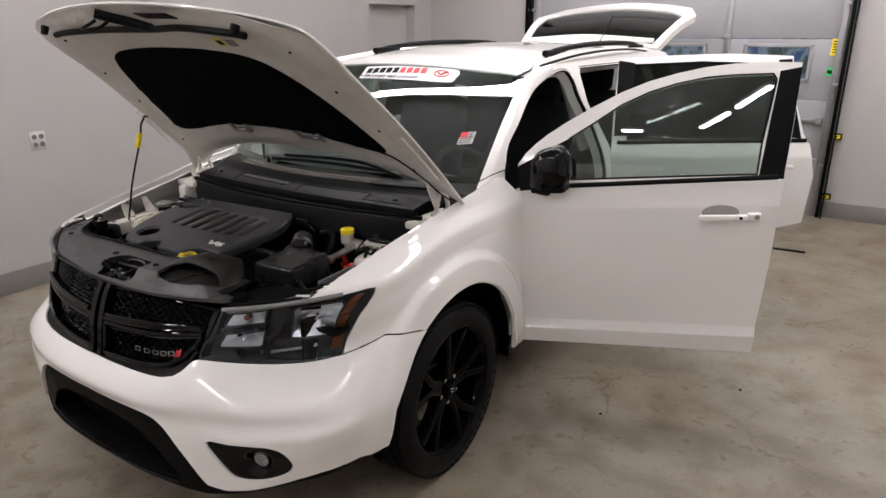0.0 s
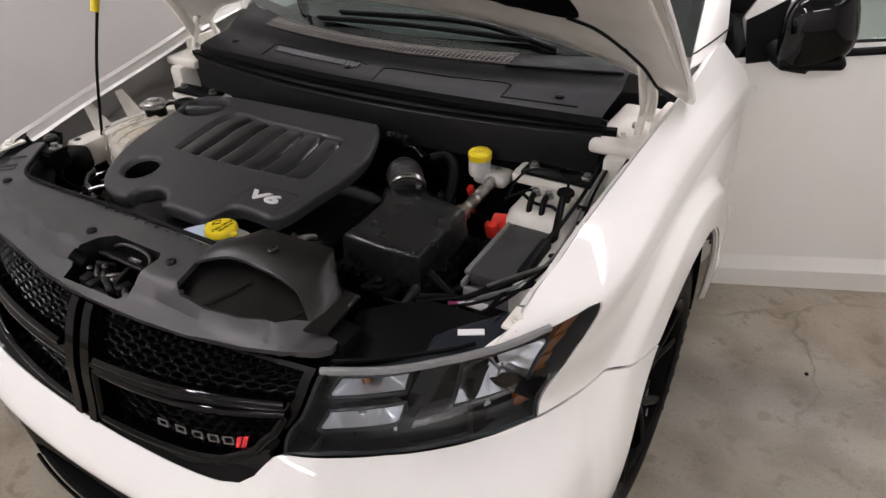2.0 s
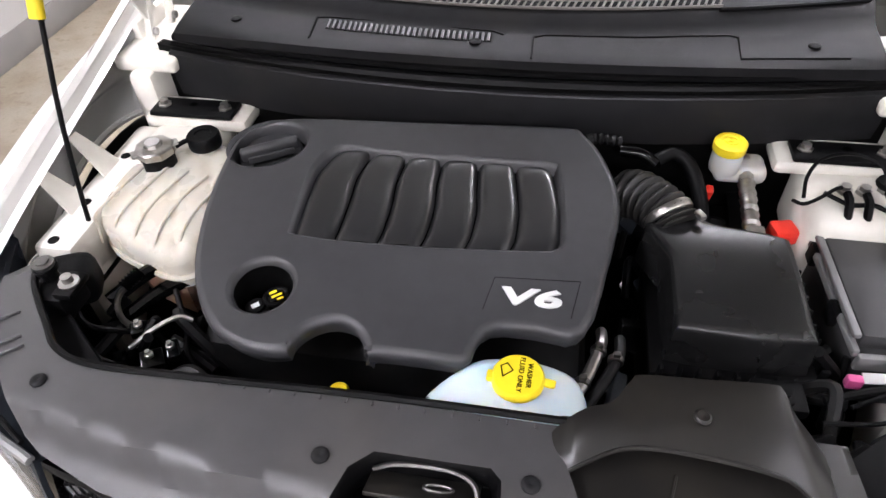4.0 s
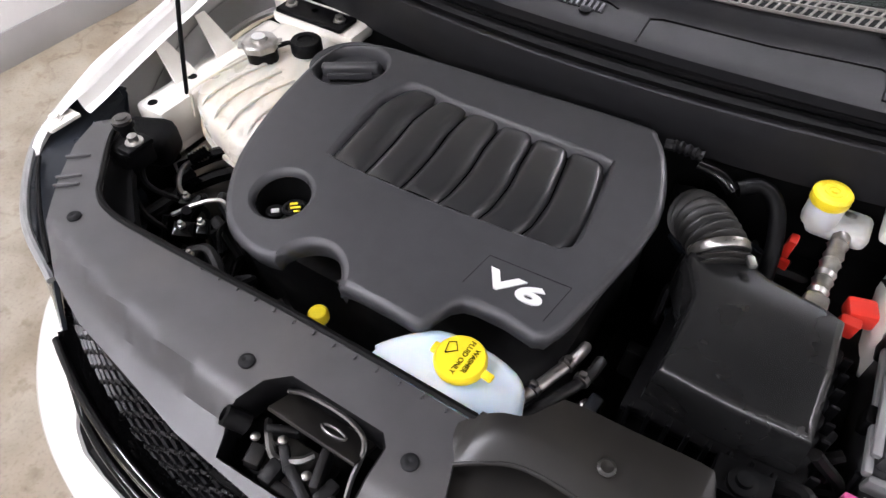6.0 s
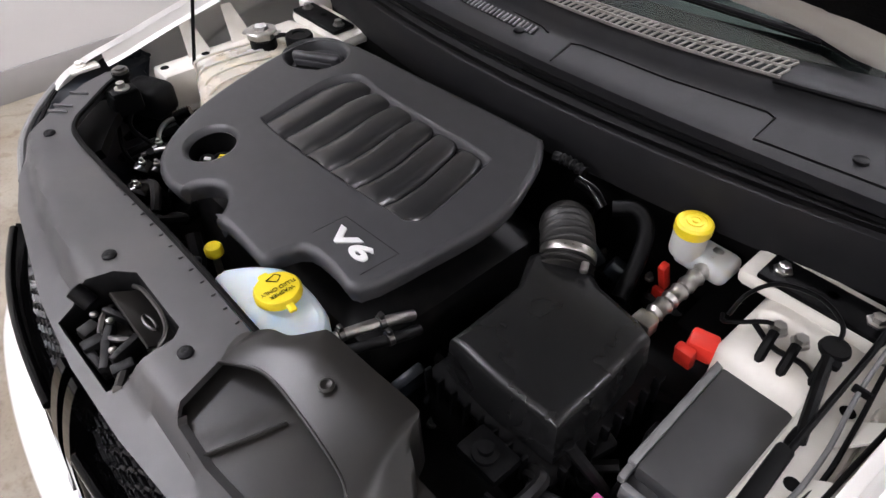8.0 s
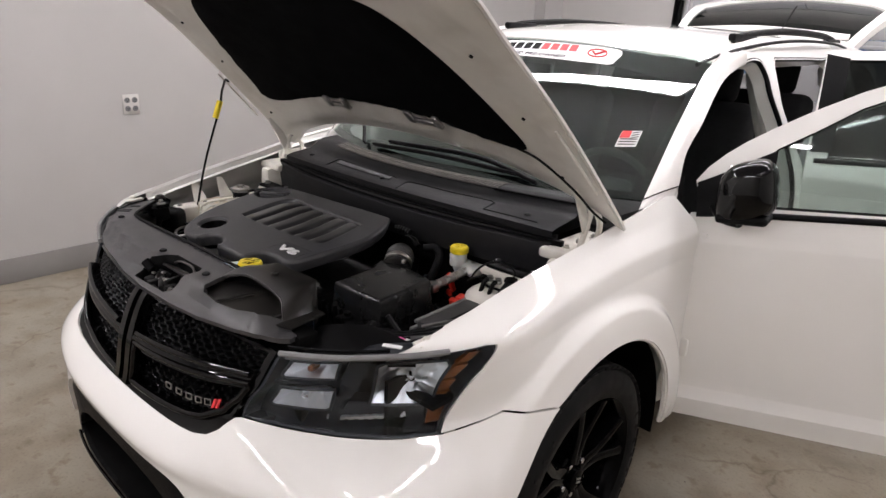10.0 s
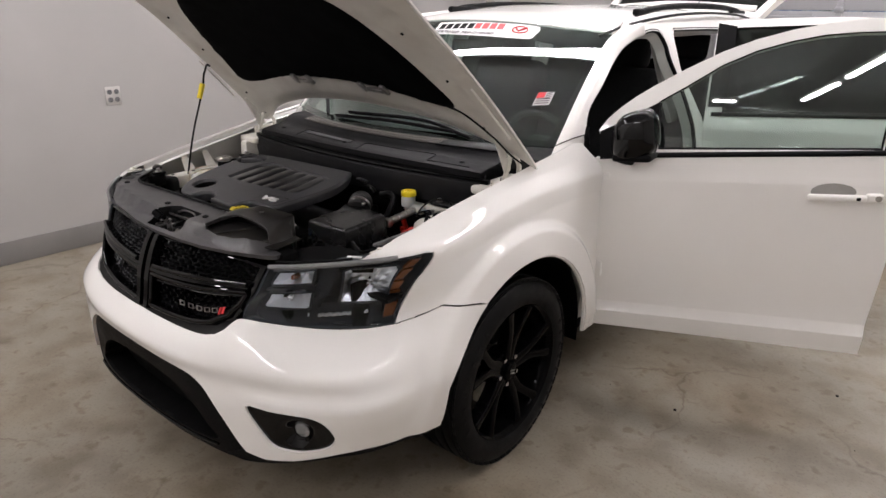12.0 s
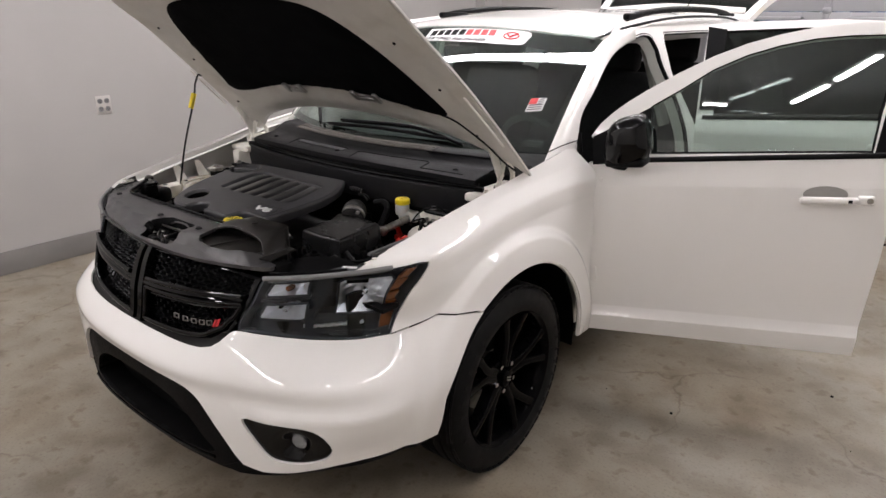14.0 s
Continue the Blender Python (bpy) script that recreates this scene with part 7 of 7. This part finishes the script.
def electrics():
    lid = [(.556, -.158), (.667, -.142), (.676, -.391), (.576, -.406)]
    fz = part("fuse_box", join(box((.102, .245, .03), (.619, -.275, .893), .008, (0, 0, 2)), box((.11, .26, .12), (.618, -.278, .815), .012, (0, 0, 2))), FUSE, car, "black fuse box with a grey lid")
    part("lid_edge", join(box((.010, .26, .014), (.560, -.285, .884), .003, (0, 0, 3)), box((.115, .012, .03), (.628, -.412, .868), .004, (0, 0, 3))), GREYEDGE, fz)
    for y in (-.20, -.33):
        part("lid_clip", box((.014, .03, .035), (.557, y, .875), .004), BLACK, fz)
    part("fuse_row", box((.022, .014, .02), (.565, -.446, .86), .003), PINK, fz)
    part("fuse_label", box((.06, .016, .004), (.605, -.44, .866), .001, (25, 0, 5)), WHITEBAR, fz)
    part("battery", box((.16, .20, .16), (.47, -.12, .74), .012), BLACKBAR, car, "black battery below the air box")
    part("terminal_cover", join(box((.042, .038, .032), (.517, -.150, .872), .006, (0, 0, 15)), box((.03, .018, .045), (.507, -.176, .862), .005, (15, 0, 0))), RED, car, "red battery terminal cover")
    part("shift_lever", join(box((.014, .018, .070), (.396, -.070, .872), .004, (22, 0, 0)), box((.02, .010, .022), (.398, -.080, .840), .003)), RED, car, "red cable lever")
    sh = part("heat_shielded_cable", tube([(.452, -.03, .935), (.452, -.09, .925), (.450, -.15, .918), (.448, -.205, .912)], lambda t: .0135 + .0022 * math.sin(t * 60), 10, 8), STEEL, car, "foil-wrapped cable")
    part("cable_end", box((.034, .03, .03), (.449, -.212, .912), .006), STEEL, sh)
    for k, (x, y) in enumerate(((.592, -.128), (.622, -.128), (.658, -.118))):
        lug = part("ground_lug", lathe([(.013, .950), (.013, .956), (.009, .957), (.009, .964), (0, .965)], 6, pose(x, y, .005)), STEEL, car, "bolted ground terminal")
        part("lug_boot", tube([(x, y - .012, .962), (x + .002, y - .03, .955), (x + .004, y - .05, .92)], .007, 7), SEAL, lug)
    wires = (
        [(.658, -.118, .965), (.65, -.09, .985), (.61, -.075, .995), (.56, -.085, .990), (.535, -.11, .97), (.53, -.14, .945)],
        [(.592, -.128, .965), (.575, -.135, .965), (.55, -.15, .955), (.53, -.15, .94), (.52, -.13, .93)],
        [(.705, .00, .995), (.704, -.08, .975), (.708, -.16, .960), (.718, -.25, .945), (.715, -.34, .940), (.685, -.42, .925), (.61, -.48, .905)],
        [(.712, -.01, .995), (.715, -.10, .975), (.726, -.20, .955), (.730, -.30, .945), (.705, -.39, .943), (.63, -.47, .92), (.53, -.52, .90)],
        [(.765, -.05, 1.045), (.755, -.16, 1.01), (.745, -.27, .985), (.735, -.36, .965), (.70, -.45, .935), (.66, -.52, .92)],
        [(.75, -.40, .955), (.70, -.45, .94), (.64, -.51, .93), (.56, -.55, .92), (.48, -.56, .915)],
        [(-.62, -.50, .93), (-.57, -.545, .91), (-.53, -.53, .88), (-.50, -.50, .84), (-.48, -.52, .80)],
        [(-.60, -.56, .90), (-.54, -.58, .87), (-.46, -.57, .83), (-.42, -.59, .80)],
        [(-.50, -.42, .86), (-.46, -.48, .83), (-.43, -.53, .85), (-.40, -.56, .84)],
    )
    for k, p in enumerate(wires):
        part("wire", tube(p, .0033 if k < 6 else .005, 7), SEAL if k not in (2,) else GREYEDGE, car, "black wiring harness")
    # further cables beside the fuse box and low on the far side
    for p, r, m in (
            ([(.690, .02, 1.00), (.692, -.08, .972), (.690, -.18, .955), (.688, -.28, .945), (.684, -.36, .94), (.672, -.43, .92), (.66, -.47, .90)], .0045, SEAL),
            ([(.658, -.13, .968), (.668, -.17, .958), (.682, -.22, .945), (.690, -.25, .938)], .008, SEAL),
            ([(.56, -.135, .955), (.60, -.148, .945), (.64, -.146, .945), (.668, -.16, .935)], .004, SEAL),
            ([(.77, -.30, .975), (.74, -.36, .962), (.70, -.41, .955), (.645, -.455, .935)], .0045, WIRE),
            ([(.50, -.51, .895), (.555, -.495, .905), (.61, -.48, .912), (.65, -.445, .93)], .006, SEAL),
            ([(-.555, -.425, .885), (-.565, -.47, .89), (-.545, -.505, .88), (-.515, -.515, .86), (-.49, -.545, .855)], .005, WIRE),
            ([(-.50, -.56, .88), (-.47, -.53, .895), (-.44, -.505, .90), (-.42, -.50, .89)], .004, STEEL),
            ([(-.60, -.46, .86), (-.555, -.40, .875), (-.51, -.36, .875), (-.48, -.34, .86)], .013, GLOSS),
            ([(-.58, -.50, .84), (-.53, -.43, .855), (-.49, -.39, .855), (-.46, -.38, .84)], .013, GLOSS),
            ([(-.42, -.60, .87), (-.39, -.585, .88), (-.36, -.595, .875), (-.34, -.61, .86)], .010, DARK)):
        part("wire", tube(p, r, 8), m, car)
    for a, b in (((-.563, -.455, .895), (-.545, -.425, .905)), ((-.505, -.555, .862), (-.48, -.585, .855))):
        part("corrugated_sleeve", tube([a, b], lambda t: .011 + .0025 * math.sin(t * 38), 10, 18), GLOSS, car)
    for p, q in (((-.505, -.52, .875), (.03, .022, .02)), ((-.455, -.575, .875), (.035, .03, .03)), ((-.43, -.555, .88), (.02, .03, .022)), ((-.40, -.61, .87), (.045, .03, .03))):
        part("connector", box(q, p, .004, (15, 10, 35)), GLOSS, car)
        part("bolt", lathe([(.007, 0), (.007, .005), (.004, .006), (.004, .012), (0, .012)], 6, pose(p[0], p[1], p[2] + q[2] * .5)), STEEL, car)
    part("cable_tie", box((.022, .006, .012), (.709, -.15, .963), .002), BLACK, car)
    # black blocks added to darken the gap right of the lid
    part("lid_gap_shade", join(box((.022, .13, .05), (.686, -.335, .925), .006, (0, 0, 2)), box((.016, .03, .03), (.684, -.245, .93), .006)), BLACK, fz)
    part("lid_edge", join(box((.012, .245, .010), (.5625, -.275, .902), .003, (0, 0, 2)), box((.108, .010, .010), (.614, -.150, .902), .003, (0, 0, 2)), box((.008, .245, .010), (.6735, -.275, .902), .003, (0, 0, 2))), GREYEDGE, fz)
    ring = part("terminal_ring", lathe([(.012, .966), (.018, .966), (.020, .970), (.018, .976), (.012, .976)], 18, pose(.658, -.118, 0)), BLACK, car, "black ring round the ground terminal")
    part("ring_clip", box((.016, .014, .010), (.668, -.138, .966), .003), BLACK, ring)
    # pipes between cover and air box
    pipe = part("pipe", tube([(.150, -.590, .905), (.174, -.560, .918), (.192, -.515, .922), (.204, -.470, .915), (.205, -.440, .90)], .0085, 9), STEEL, car, "bare metal coolant pipe")
    part("pipe", tube([(.178, -.585, .900), (.205, -.540, .908), (.228, -.490, .910), (.232, -.450, .90)], .0085, 9), DARK, car)
    for q in ((.199, -.492, .921), (.224, -.498, .912), (.178, -.548, .920)):
        part("pipe_clamp", join(lathe([(.0100, -.005), (.0115, -.004), (.0115, .004), (.0100, .005)], 14, aim(q, (.15, .9, .05))), box((.010, .008, .010), (q[0], q[1], q[2] + .013), .002)), WIRE, pipe)
    part("heater_hose", tube([(.29, -.09, .96), (.32, -.07, .965), (.35, -.08, .95), (.37, -.12, .92), (.38, -.17, .88)], .013, 10), SEAL, car, "black heater hose")
    part("hose_elbow", tube([(.225, -.10, .985), (.26, -.105, .985), (.285, -.11, .97)], .011, 10), GLOSS, car)
    part("harness_sleeve", tube([(.165, -.095, 1.0), (.19, -.09, 1.0), (.225, -.088, .995)], lambda t: .009 + .002 * math.sin(t * 40), 8), DARK, car)


def clutter():
    """The darker hoses, brackets and connectors low between the large parts."""
    rng = random.Random(7)
    zones = ((-.60, -.42, -.58, -.45, .70, .86, 16), (.22, .30, -.50, -.20, .70, .86, 10), (.50, .56, -.42, -.20, .76, .86, 6), (.42, .70, -.62, -.50, .78, .90, 16), (.20, .40, -.12, .0, .78, .90, 10), (-.40, 0, -.64, -.60, .78, .88, 12))
    for x0, x1, y0, y1, z0, z1, n in zones:
        for _ in range(n):
            p = [rng.uniform(a, b) for a, b in ((x0, x1), (y0, y1), (z0, z1))]
            kind = rng.random()
            if kind < .4:
                q = [tuple(c + rng.uniform(-.06, .06) for c in p) for _ in range(3)]
                part("hose", tube([p] + q, rng.uniform(.005, .014), 7), rng.choice((SEAL, DARK, BLACK)), car)
            elif kind < .8:
                part("connector", box((rng.uniform(.02, .06), rng.uniform(.015, .05), rng.uniform(.02, .05)), p, .005, (rng.uniform(-30, 30), rng.uniform(-30, 30), rng.uniform(0, 90))), rng.choice((DARK, BLACK, BLACKBAR, SMOKE)), car)
            else:
                part("bolt", lathe([(.009, 0), (.009, .006), (.006, .007), (.006, .014), (0, .015)], 6, pose(*p, rng.uniform(-20, 20))), STEEL, car)


def prop_and_shelf():
    r = part("prop_rod", tube([(-.68, -.352, .895), (-.675, -.30, 1.10), (-.668, -.238, 1.28), (-.664, -.225, 1.340), (-.655, -.227, 1.358), (-.62, -.240, 1.376), (-.57, -.262, 1.398), (-.545, -.270, 1.408), (-.525, -.272, 1.404)], .0042, 8, 6), BLACK, car, "black hood prop rod")
    part("grip_sleeve", tube([(-.6705, -.252, 1.255), (-.6655, -.231, 1.318)], .0115, 12, 1), YELLOW, r, "yellow grip sleeve")
    # black shelf over the headlights
    for s in (-1, 1):
        fx = (lambda g: g) if s > 0 else mirrored
        sh = part("headlight_shelf", fx(sheet(lambda x, y: (x, y, .925 + .02 * math.sin(9 * x) * math.sin(14 * y)), [(.50, -.735), (.545, -.715), (.70, -.615), (.735, -.56), (.70, -.52), (.58, -.55), (.48, -.63)], (), .04, .02)), BLACK, car, "black plastic over the headlight")
        part("shelf_edge", fx(tube([(.52, -.755, .935), (.60, -.71, .942), (.68, -.655, .952), (.715, -.625, .958)], .004, 7)), BLACK, sh)
    part("shelf_tag", box((.045, .014, .002), (.690, -.595, .948), 0, (0, 0, 30)), WHITEBAR, car)
    # crash sensor bracket on the far side
    part("bracket_block", join(box((.05, .06, .05), (-.60, -.53, .95), .008), lathe([(.012, .97), (.012, .99), (.018, .992), (.018, 1.0), (0, 1.0)], 12, pose(-.615, -.515, 0)), box((.03, .05, .012), (-.565, -.535, .985), .004)), BLACK, car, "black bracket with rubber stop")
    part("stop_bolt", lathe([(.016, 1.0), (.016, 1.006), (.010, 1.007), (.010, 1.010), (0, 1.010)], 12, pose(-.615, -.515, 0)), WIRE, car)
    part("stop_bolt", join(lathe([(.015, .991), (.015, .994), (.008, .995), (.008, 1.005), (0, 1.006)], 12, pose(-.565, -.535, 0))), STEEL, car)
    part("horn_cover", box((.10, .075, .075), (-.655, -.465, .905), .022, (0, 0, 25), segments=3), BLACK, car)
    part("bracket_arm", tube([(-.60, -.53, .965), (-.615, -.575, .965), (-.60, -.62, .958), (-.575, -.645, .955)], .008, 8), BLACK, car)


bay_shell()
cowl()
engine_cover()
front_shroud()
air_duct()
air_box()
bottles()
electrics()
prop_and_shelf()
clutter()
